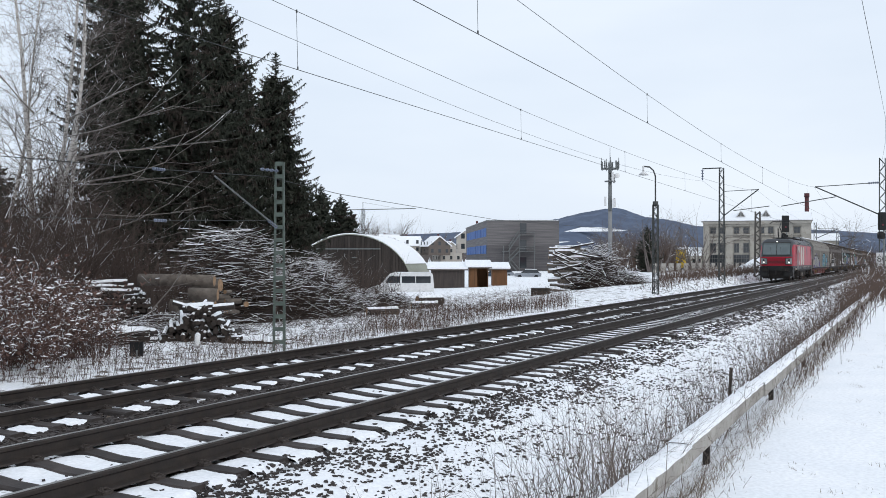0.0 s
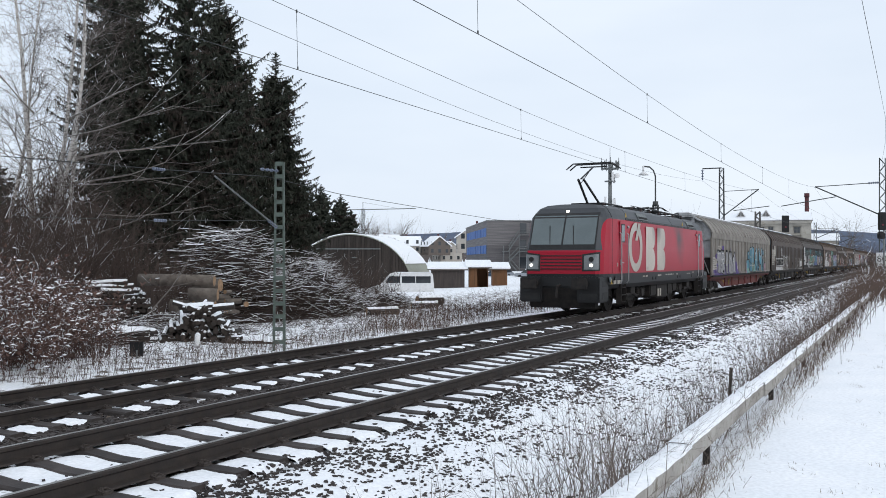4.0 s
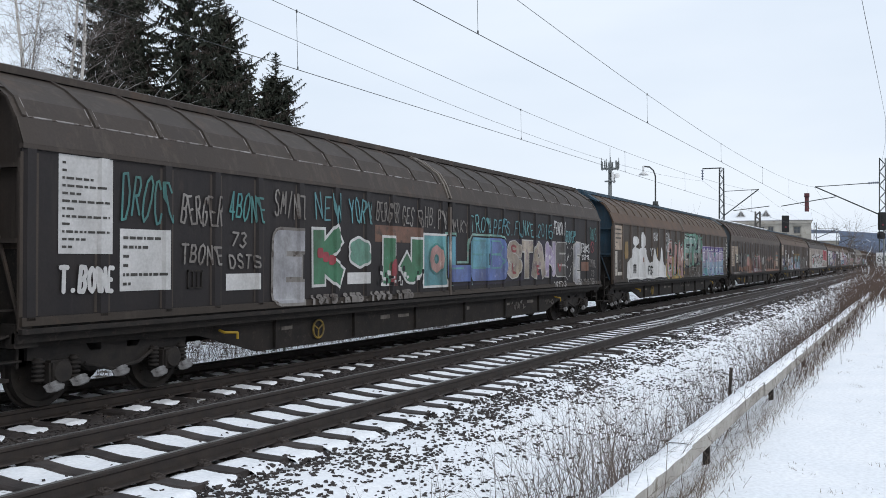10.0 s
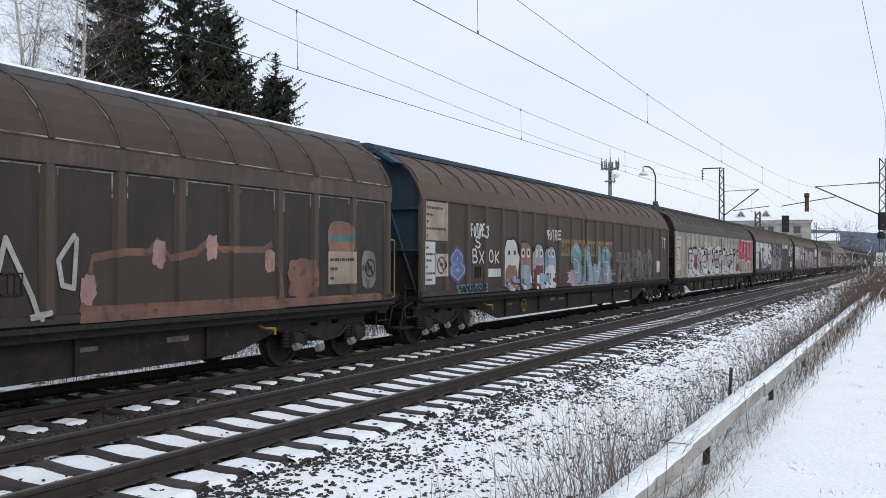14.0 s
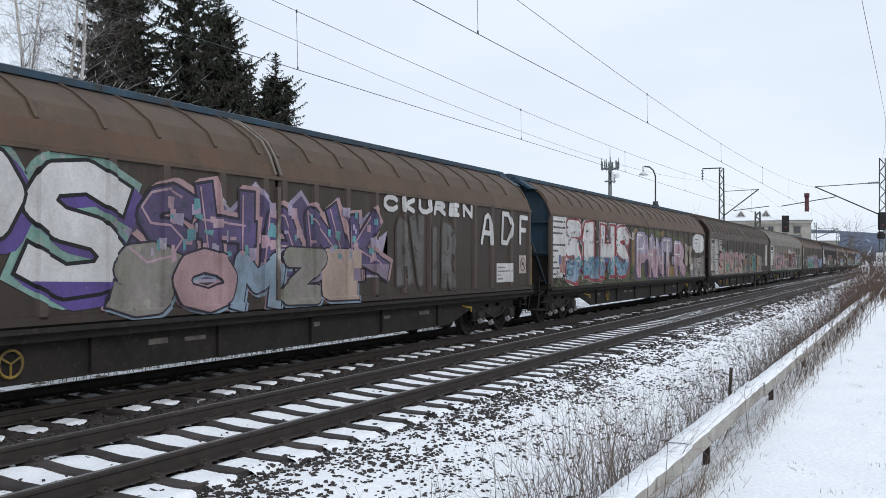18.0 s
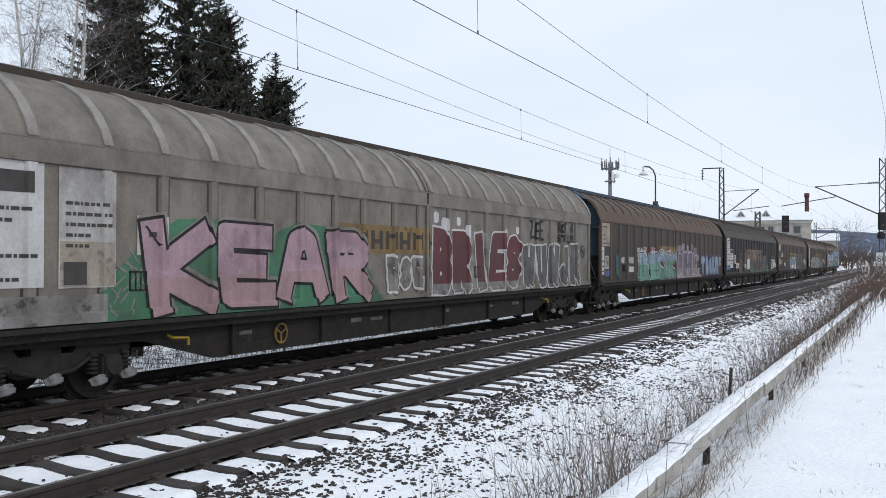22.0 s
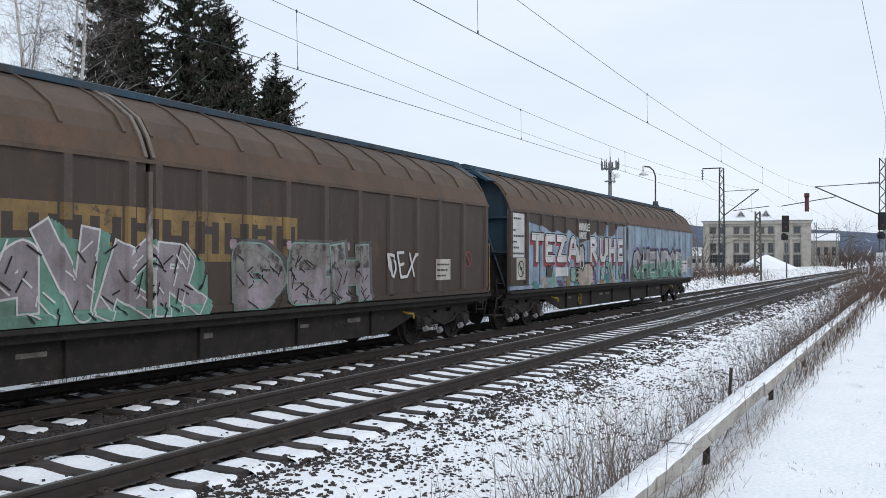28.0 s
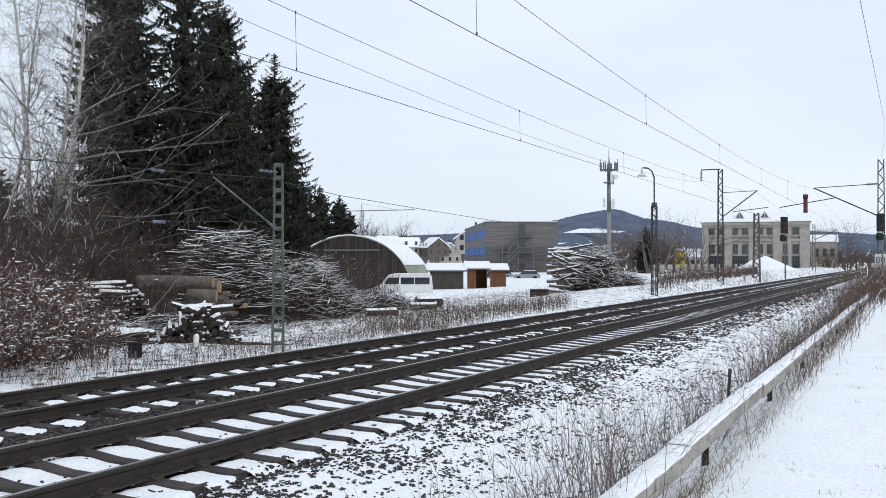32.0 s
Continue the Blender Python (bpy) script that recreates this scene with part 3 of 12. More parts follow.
    for x, z in ((2.85, 1.55), (13.5, 1.55)):
        bm = B()
        for a, b, c, d in ((-0.15, 0.15, -0.13, -0.11), (-0.15, 0.15, 0.11, 0.13), (-0.15, -0.13, -0.13, 0.13), (0.13, 0.15, -0.13, 0.13), (-0.05, -0.04, -0.11, 0.11), (0.04, 0.05, -0.11, 0.11)):
            box(bm, x + a, x + b, -1.405, -1.386, z + c, z + d)
        part("vent_hatch", bm, DARKMETAL, w)
    # ridge channel over the whole length
    bm = B()
    prism(bm, [(-0.46, 4.16), (-0.47, 4.25), (-0.3, 4.3), (0.3, 4.3), (0.47, 4.25), (0.46, 4.16)], -0.35, 22.35)
    part("ridge_beam", bm, cap or end, w)
    for z, h, name in ((3.24 if rounded else 3.11, 0.03 if rounded else 0.055, "cantrail"), (1.06, 0.1, "sill_rail")):
        bm = B()
        box(bm, -0.02, 22.02, -1.43, -1.36, z, z + h)
        part(name, bm, roof if z > 2 else side, w)
    # ends: a wall set back behind the rim of the roof, two posts, thin beams and a hood under the ridge
    for e in (0, 1):
        def at_end(ob):
            if e:
                ob.matrix_basis = pose(22.0, 0, 0, 0, 0, 180)
        bm = B()
        pr = [(-1.36, 1.0)] + [(y * 0.985, z - 0.02) for y, z in profile] + [(0.0, 4.2)]
        pr = pr + [(-y, z) for y, z in pr[-2::-1]]
        prism(bm, pr, 0.12, 0.16)
        at_end(part("end_wall", bm, end, w))
        # added dark panel: shadow and grime on the lower end put into colour
        bm = B()
        box(bm, 0.1, 0.119, -1.33, 1.33, 1.02, 1.95)
        at_end(part("end_lower_panel", bm, DARKMETAL, w))
        for y in (-0.5, 0.5):
            bm = B()
            prism(bm, [(y - 0.09, 0.95), (y + 0.09, 0.95), (y + 0.075, 4.17), (y - 0.075, 4.17)], -0.26, 0.119)
            bmesh.ops.bevel(bm, geom=bm.edges[:], offset=0.012, segments=1, affect="EDGES")
            at_end(part("end_post", bm, end, w))
        for y0, y1 in ((-1.33, -0.595), (0.595, 1.33)):
            for z in (2.02, 2.9):
                bm = B()
                box(bm, 0.0, 0.118, y0, y1, z, z + 0.055)
                at_end(part("end_beam", bm, end, w))
            bm = B()
            tube(bm, (0.06, y0 * 0.5 + y1 * 0.5 - math.copysign(0.3, y0) * -1, 1.15), (0.06, math.copysign(0.62, y0), 2.88), 0.025, n=6)
            at_end(part("end_brace", bm, end, w))
        bm = B()
        prism(bm, [(-0.98, 3.86), (-0.5, 4.155), (0.5, 4.155), (0.98, 3.86), (0.9, 3.84), (0.46, 4.08), (-0.46, 4.08), (-0.9, 3.84)], -0.33, 0.11)
        at_end(part("end_hood", bm, end, w))
        bm = B()
        box(bm, -0.03, 0.13, -1.38, -1.345, 1.0, 3.0)
        at_end(part("end_rim", bm, roof if not rounded else side, w))
        bm = B()
        box(bm, -0.02, 0.3, -1.3, 1.3, 0.8, 1.08)
        ob = part("headstock", bm, frame_mat, w)
        if e:
            ob.matrix_basis = pose(22.0, 0, 0, 0, 0, 180)
        for y in (-0.875, 0.875):
            use("buffer", "buffer", m_buffer, DARKMETAL, w, (22.0 if e else 0.0, y, 1.04), 180 if e else 0)
        use("ladder", "step_ladder", m_ladder, DARKMETAL, w, (22.05 if e else -0.05, -1.15, 0.35), 0)
    # fittings on the leading end and under the frame
    bm = B()
    path(bm, [(22.04, -1.28, 1.08), (22.36, -1.28, 1.1), (22.36, -1.28, 2.22), (22.04, -1.28, 2.25)], 0.018, 5)
    part("handrail", bm, YELLOWRAIL, w)
    bm = B()
    box(bm, -0.62, -0.05, -1.25, -0.95, 0.42, 0.46)
    for y in (-1.24, -0.97):
        path(bm, [(-0.6, y, 0.44), (-0.45, y, 0.85), (-0.05, y, 0.95)], 0.018, 5)
    part("shunter_step", bm, DARKMETAL, w)
    if snowy:
        bm = B()
        prism(bm, [(-0.47, 4.251), (-0.44, 4.285), (-0.3, 4.325), (0.3, 4.325), (0.44, 4.285), (0.47, 4.251), (0.3, 4.301), (-0.3, 4.301)], -0.3, 22.3)
        part("ridge_snow", bm, SNOW_LUMP, w)
    for y in (-0.3, 0.3):
        bm = B()
        path(bm, [(0.0, y, 0.95), (-0.3, y, 0.85), (-0.55, y * 0.6, 0.45), (-0.75, y * 0.4, 0.5)], 0.03, 6)
        part("brake_hose", bm, RUBBER_HOSE, w)
    bm = B()
    path(bm, [(0.0, 0, 1.02), (-0.45, 0, 1.0), (-0.8, 0, 0.85)], 0.05, 6)
    part("coupling", bm, DARKMETAL, w)
    for x, z, L in ((3.6, 0.62, 0.5), (18.2, 0.62, 0.45)):
        bm = B()
        path(bm, [(x, -1.2, z + 0.15), (x, -1.3, z + 0.12), (x + L * 0.6, -1.3, z + 0.1), (x + L * 0.6, -1.3, z)], 0.02, 5)
        part("brake_lever", bm, YELLOW, w)
    bm = B()
    path(bm, [(6.2 + 0.16 * math.cos(a), -1.2, 0.62 + 0.16 * math.sin(a)) for a in (2 * math.pi * k / 16 for k in range(17))], 0.018, 5)
    for a in (0.5, 2.6, 4.7):
        tube(bm, (6.2, -1.2, 0.62), (6.2 + 0.15 * math.cos(a), -1.2, 0.62 + 0.15 * math.sin(a)), 0.014, n=5)
    part("brake_wheel", bm, YELLOWRAIL, w)
    for k, x in enumerate((5.2, 8.4, 9.1, 12.2, 14.6, 16.2)):
        bm = B()
        box(bm, x, x + 0.3 + 0.07 * (k % 3), -1.154, -1.149, 0.66, 0.72 + 0.02 * (k % 2))
        part("frame_marking", bm, DULLMARK, w)
    if frame_mat is REDFRAME:
        for k in range(8):
            bm = B()
            tube(bm, (5.4 + k * 1.6, -1.12, 0.68), (5.4 + k * 1.6, -1.156, 0.68), 0.075, n=14)
            part("frame_hole", bm, BLACKHOLE, w)
    for k, x in enumerate((5.0, 7.4, 9.8, 12.2, 14.6, 17.0)):
        bm = B()
        prism(bm, [(x - 0.035, 0.4), (x + 0.035, 0.4), (x + 0.035, 1.0), (x - 0.035, 1.0)], -1.21, -1.15, "y")
        part("frame_stiffener", bm, frame_mat, w)
    for k, x in enumerate((0.62, 0.98, 1.68, 2.35, 2.88, 19.2, 19.9, 20.9)):
        use("snowclod", "snow_clod", m_clods, DIRTYSNOW, w, (x, -0.03 * (k % 2), 0.04 * (k % 3) - 0.03))
    # underframe
    for s in (-1, 1):
        bm = B()
        prism(bm, [(0.0, 0.8), (0.0, 1.06), (22.0, 1.06), (22.0, 0.8), (19.0, 0.72), (17.6, 0.36), (4.6, 0.36), (3.2, 0.72)], s * 1.12 - 0.03, s * 1.12 + 0.03, "y")
        part("side_frame", bm, frame_mat, w)
        bm = B()
        box(bm, -0.02, 22.02, s * 1.3 - 0.05, s * 1.3 + 0.05, 0.86, 0.98)
        part("running_rail", bm, frame_mat, w)
    bm = B()
    box(bm, 0.1, 21.9, -1.34, 1.34, 0.98, 1.08)
    part("floor", bm, DARKMETAL, w)
    for bx in (1.7, 20.25):
        use("bogie", "bogie", m_bogie, BOGIE, w, (bx, 0, 0))
        for dx in (-0.95, 0.95):
            use("axlebox", "axle_box", m_axlebox, BOGIE, w, (bx + dx, 0, 0))
            for ddx in (-0.27, 0.27):
                use("spring", "spring", m_spring, BOGIE, w, (bx + dx + ddx, -1.08, 0))
            ob = part_of("wheelset", WAGON_WHEEL, None, w)
            ob.matrix_basis = pose(bx + dx, 0, 0.46)
            TURNING.append((ob, 0.46, bx + dx, offset))
    VEHICLES.append((w, offset))
    return w


VEHICLES = []
SPEC = [
    ("grey round-roofed sliding-wall wagon with purple and turquoise graffiti", LIGHTGREY, LIGHTGREY, PALEEND, REDFRAME, ROUND, None),
    ("sooty brown round-roofed sliding-wall wagon with white graffiti", DARKBROWN, ROUNDROOF, STEELBLUE, DARKMETAL, ROUND, None),
    ("dark sliding-wall wagon covered in green and blue graffiti tags", DARKBROWN, ROOFDARK, ROOFDARK, DARKMETAL, FACET, None),
    ("brown blue-ended sliding-wall wagon with white painted skyline", DARKBROWN, ROOFBROWN, BLUE, DARKMETAL, FACET, BLUE),
    ("rusty brown round-roofed sliding-wall wagon with faded graffiti", DARKBROWN, ROUNDROOF, STEELBLUE, DARKMETAL, ROUND, None),
    ("brown blue-ended sliding-wall wagon with small colourful graffiti", RUSTBROWN, ROOFBROWN, BLUE, DARKMETAL, FACET, BLUE),
    ("whitish stained sliding-wall wagon with red and black graffiti", WHITISH, ROOFDARK, ROOFDARK, DARKMETAL, FACET, None),
    ("brown blue-ended sliding-wall wagon with violet block-letter graffiti", DARKBROWN, ROOFBROWN, BLUE, DARKMETAL, FACET, BLUE),
    ("brown blue-ended sliding-wall wagon with pink and blue graffiti", DARKBROWN, ROOFBROWN, BLUE, DARKMETAL, FACET, BLUE),
    ("brown round-roofed sliding-wall wagon with salmon-pink graffiti", DARKBROWN, ROUNDROOF, RUSTBROWN, DARKMETAL, ROUND, None),
    # grey wagon with a dark brown end: the end's shadow is painted in
    ("light grey round-roofed sliding-wall wagon with pink graffiti", GREY, GREY, DARKBROWN, DARKMETAL, ROUND, None),
    ("brown blue-ended sliding-wall wagon with green and blue graffiti", DARKBROWN, ROOFBROWN, BLUE, DARKMETAL, FACET, BLUE),
    ("very dark sliding-wall wagon with faded orange graffiti", DARKBROWN, ROOFDARK, DARKBROWN, DARKMETAL, FACET, None),
    ("brown blue-ended sliding-wall wagon with yellow and blue graffiti", RUSTBROWN, ROOFBROWN, BLUE, DARKMETAL, FACET, BLUE),
    ("brown blue-ended sliding-wall wagon with green and grey graffiti", RUSTBROWN, ROOFBROWN, BLUE, DARKMETAL, FACET, BLUE),
    ("last wagon, blue-ended, with a pale blue painted side and graffiti", PALEBLUE, ROOFBROWN, BLUE, DARKMETAL, FACET, BLUE),
]
SLACK = (0.1, 0.02, -0.25, 0.0, 0.0, 0.0, 0.0, 0.05, 0.3, 0.15, -0.1, -0.25, -0.48, -0.65, 0.1, 0.17)     # couplings drawn out or pressed in
WAGONS = [wagon(*s[:6], PITCH * i + slack, s[6]) for i, (s, slack) in enumerate(zip(SPEC, SLACK))]


# ---- locomotive ----
LOCO_RED = mat("red_locomotive_paint", (0.37, 0.003, 0.022), (0.3, 0.003, 0.018), 0.5, 0.42, 0, 0.03, 20, spread=0.6, spec=0.3)
LOCO_GREY = mat("dark_grey_locomotive_paint", (0.024, 0.024, 0.025), (0.016, 0.016, 0.017), 0.6, 0.5, 0, 0.05, 20, spec=0.3)
LOCO_ROOF = mat("grey_roof_paint", (0.06, 0.065, 0.072), (0.042, 0.045, 0.05), 0.6, 0.5, 0, 0.05, 20)
SIGNWHITE = mat("dusty_white_livery_paint", (0.46, 0.43, 0.38), (0.36, 0.33, 0.29), 0.8, 0.5, 0, 0.03, 20, third=(0.22, 0.2, 0.18), third_at=0.68)
CABGLASS = glass("cab_window_glass", (0.025, 0.03, 0.035), 0.06)
HEADLIGHT = glow("headlight_glow", (1.0, 0.96, 0.85), 2.0)


def add_soot(m, centre, reach):
    """A sooty smear of its own shape on the flank."""
    n, l = m.node_tree.nodes, m.node_tree.links
    b = n["Principled BSDF"]
    src = b.inputs["Base Color"].links[0].from_socket
    tc, mp_, ln, nz, ad, rg, mx = (n.new(k) for k in ("ShaderNodeTexCoord", "ShaderNodeMapping", "ShaderNodeVectorMath", "ShaderNodeTexNoise", "ShaderNodeMath", "ShaderNodeMapRange", "ShaderNodeMix"))
    mp_.vector_type = "TEXTURE"
    mp_.inputs["Location"].default_value, mp_.inputs["Scale"].default_value = centre, reach
    mp_.inputs["Rotation"].default_value = (0, radians(-28), 0)
    ln.operation = "LENGTH"
    nz.inputs["Scale"].default_value, nz.inputs["Detail"].default_value = 1.3, 5
    l.new(tc.outputs["Object"], mp_.inputs[0])
    l.new(mp_.outputs[0], ln.inputs[0])
    l.new(tc.outputs["Object"], nz.inputs["Vector"])
    ad.operation = "ADD"
    l.new(ln.outputs["Value"], ad.inputs[0])
    l.new(nz.outputs[0], ad.inputs[1])
    rg.inputs[1].default_value, rg.inputs[2].default_value, rg.inputs[3].default_value, rg.inputs[4].default_value = 0.5, 1.6, 0.93, 0.0
    l.new(ad.outputs[0], rg.inputs[0])
    mx.data_type = "RGBA"
    l.new(rg.outputs[0], mx.inputs[0])
    l.new(src, mx.inputs[6])
    mx.inputs[7].default_value = (0.03, 0.018, 0.02, 1)
    l.new(mx.outputs[2], b.inputs["Base Color"])


add_soot(LOCO_RED, (-7.75, -1.5, 2.85), (0.85, 3.0, 1.35))


def cab_mask(m, other):
    """Red flank against the grey cab top: the red ends in a rounded corner at each cab."""
    n, l = m.node_tree.nodes, m.node_tree.links
    b = n["Principled BSDF"]
    src = b.inputs["Base Color"].links[0].from_socket
    tc, sp = n.new("ShaderNodeTexCoord"), n.new("ShaderNodeSeparateXYZ")
    l.new(tc.outputs["Object"], sp.inputs[0])

    def calc(op, a, c):
        k = n.new("ShaderNodeMath")
        k.operation = op
        for i, v in enumerate((a, c)):
            if isinstance(v, (int, float)):
                k.inputs[i].default_value = v
            else:
                l.new(v, k.inputs[i])
        return k.outputs[0]
    u = calc("SUBTRACT", calc("ABSOLUTE", calc("ADD", sp.outputs[0], 10.115), 0), 7.75)
    u = calc("DIVIDE", calc("MAXIMUM", u, 0.0), 0.7)
    v = calc("DIVIDE", calc("MAXIMUM", calc("SUBTRACT", sp.outputs[2], 2.2), 0.0), 1.05)
    f = calc("GREATER_THAN", calc("ADD", calc("POWER", u, 2.2), calc("POWER", v, 2.2)), 1.0)
    f = calc("MULTIPLY", f, calc("GREATER_THAN", sp.outputs[2], 2.16))
    mx = n.new("ShaderNodeMix")
    mx.data_type = "RGBA"
    l.new(f, mx.inputs[0])
    l.new(src, mx.inputs[6])
    mx.inputs[7].default_value = (*other, 1)
    l.new(mx.outputs[2], b.inputs["Base Color"])


LOCO_SHELL = mat("red_and_grey_locomotive_paint", (0.37, 0.003, 0.022), (0.3, 0.003, 0.018), 0.5, 0.42, 0, 0.03, 20, spread=0.6, spec=0.3)
add_soot(LOCO_SHELL, (-7.75, -1.5, 2.85), (0.85, 3.0, 1.35))
cab_mask(LOCO_SHELL, (0.052, 0.056, 0.062))
REAR, FRONT = -1.25, -18.98      # cab fronts; buffers reach 0.62 m further


def nose(z):
    return lerp_table(z, ((0.8, 0.3), (1.0, 0.12), (1.37, 0.1), (2.1, 0.14), (2.3, 0.2), (3.29, 0.62), (3.62, 0.95), (3.88, 1.5), (3.95, 1.7)))


LEVELS = {"skirt": [(1.40, 0.86), (1.47, 1.0), (1.49, 1.37)], "body": [(1.49, 1.37), (1.5, 1.75), (1.5, 2.1), (1.5, 2.2), (1.495, 2.3), (1.49, 2.4), (1.488, 2.5), (1.486, 2.6), (1.484, 2.7), (1.482, 2.8), (1.478, 2.95), (1.472, 3.1), (1.465, 3.29)],
          "roof": [(1.465, 3.29), (1.41, 3.42), (1.28, 3.62), (1.06, 3.74), (0.5, 3.78)]}


def cab_point(s, y, z):
    """A point of the hull, s metres behind the nose line."""
    k = lerp_table(s, ((0.0, 0.80), (0.12, 0.86), (0.35, 0.92), (0.8, 0.965), (1.5, 0.99), (2.4, 1.0)))
    return FRONT + s + nose(z) * max(0.0, 1 - s / 3.2), y * k


def hull(levels):
    """The outer skin for one band of heights, from nose to nose."""
    stations = (0.0, 0.06, 0.12, 0.2, 0.28, 0.36, 0.45, 0.55, 0.65, 0.76, 0.88, 1.0, 1.15, 1.5, 2.4, 3.2, 5.0, 8.865)
    bm = B()
    cols = []
    mid = (FRONT + REAR) / 2
    for half in (0, 1):
        for s in (stations if half == 0 else stations[:-1][::-1]):
            col = []
            for sg in (-1, 1):
                for y, z in (levels if sg < 0 else levels[::-1]):
                    x, yy = cab_point(s, y, z)
                    col.append(bm.verts.new((x if half == 0 else 2 * mid - x, sg * yy, z)))
            cols.append(col)
    k = len(levels)
    closed_top = levels[-1][1] > 3.7
    for c0, c1 in zip(cols, cols[1:]):
        for i in range(2 * k - 1):
            if i == k - 1 and not closed_top:
                continue
            bm.faces.new((c0[i], c0[i + 1], c1[i + 1], c1[i]))
    for col in (cols[0], cols[-1]):
        for i in range(k - 1):
            bm.faces.new((col[i], col[i + 1], col[2 * k - 2 - i], col[2 * k - 1 - i]))
    bmesh.ops.recalc_face_normals(bm, faces=bm.faces[:])
    return bm


def front_panel(y0, y1, z0, z1, out, s=0.0, k=4):
    """A panel lying just off the sloping front."""
    bm = B()
    rows = []
    for i in range(k + 1):
        z = z0 + (z1 - z0) * i / k
        x, _ = cab_point(s, 1, z)
        rows.append([bm.verts.new((x - out, y, z)) for y in (y0, (y0 + y1) / 2, y1)] + [bm.verts.new((x + 0.05, y, z)) for y in (y1, y0)])
    for r0, r1 in zip(rows, rows[1:]):
        for i in range(5):
            bm.faces.new((r0[i], r0[(i + 1) % 5], r1[(i + 1) % 5], r1[i]))
    bm.faces.new(rows[0][::-1])
    bm.faces.new(rows[-1])
    bmesh.ops.recalc_face_normals(bm, faces=bm.faces[:])
    return bm


def corner_panel(q0, q1, low, high, out, n=8):
    """A panel wrapped round the front corner: q runs along the front, then back along the flank."""
    bm = B()
    rows = []
    for i in range(n + 1):
        q = q0 + (q1 - q0) * i / n
        col = []
        for z, o in ((low(q), out), (high(q), out), (high(q), -0.03), (low(q), -0.03)):
            s = max(0.0, q - 1.2)
            x, y = cab_point(s, -1.5, z)
            if q < 1.2:
                y = -q
            col.append(bm.verts.new((x - o * (1 if q < 1.25 else 0.5), y - o * (0.3 if q < 1.2 else 0.9), z)))
        rows.append(col)
    for r0, r1 in zip(rows, rows[1:]):
        for i in range(4):
            bm.faces.new((r0[i], r0[(i + 1) % 4], r1[(i + 1) % 4], r1[i]))
    bm.faces.new(rows[0])
    bm.faces.new(rows[-1])
    bmesh.ops.recalc_face_normals(bm, faces=bm.faces[:])
    return bm


def mirrored(bm, s):
    if s > 0:
        for v in bm.verts:
            v.co.y = -v.co.y
        bmesh.ops.reverse_faces(bm, faces=bm.faces[:])
    return bm


def ring_shape(cx, cz, rx, rz, wx, wz, y, t, a0=0.0, a1=2 * math.pi, n=40):
    bm = B()
    rows = []
    for i in range(n + 1):
        a = a0 + (a1 - a0) * i / n
        rows.append([bm.verts.new((cx + math.cos(a) * r1, yy, cz + math.sin(a) * r2)) for r1, r2, yy in ((rx, rz, y - t), (rx - wx, rz - wz, y - t), (rx - wx, rz - wz, y), (rx, rz, y))])
    for r0, r1 in zip(rows, rows[1:]):
        for i in range(4):
            bm.faces.new((r0[i], r0[(i + 1) % 4], r1[(i + 1) % 4], r1[i]))
    bmesh.ops.recalc_face_normals(bm, faces=bm.faces[:])
    return bm


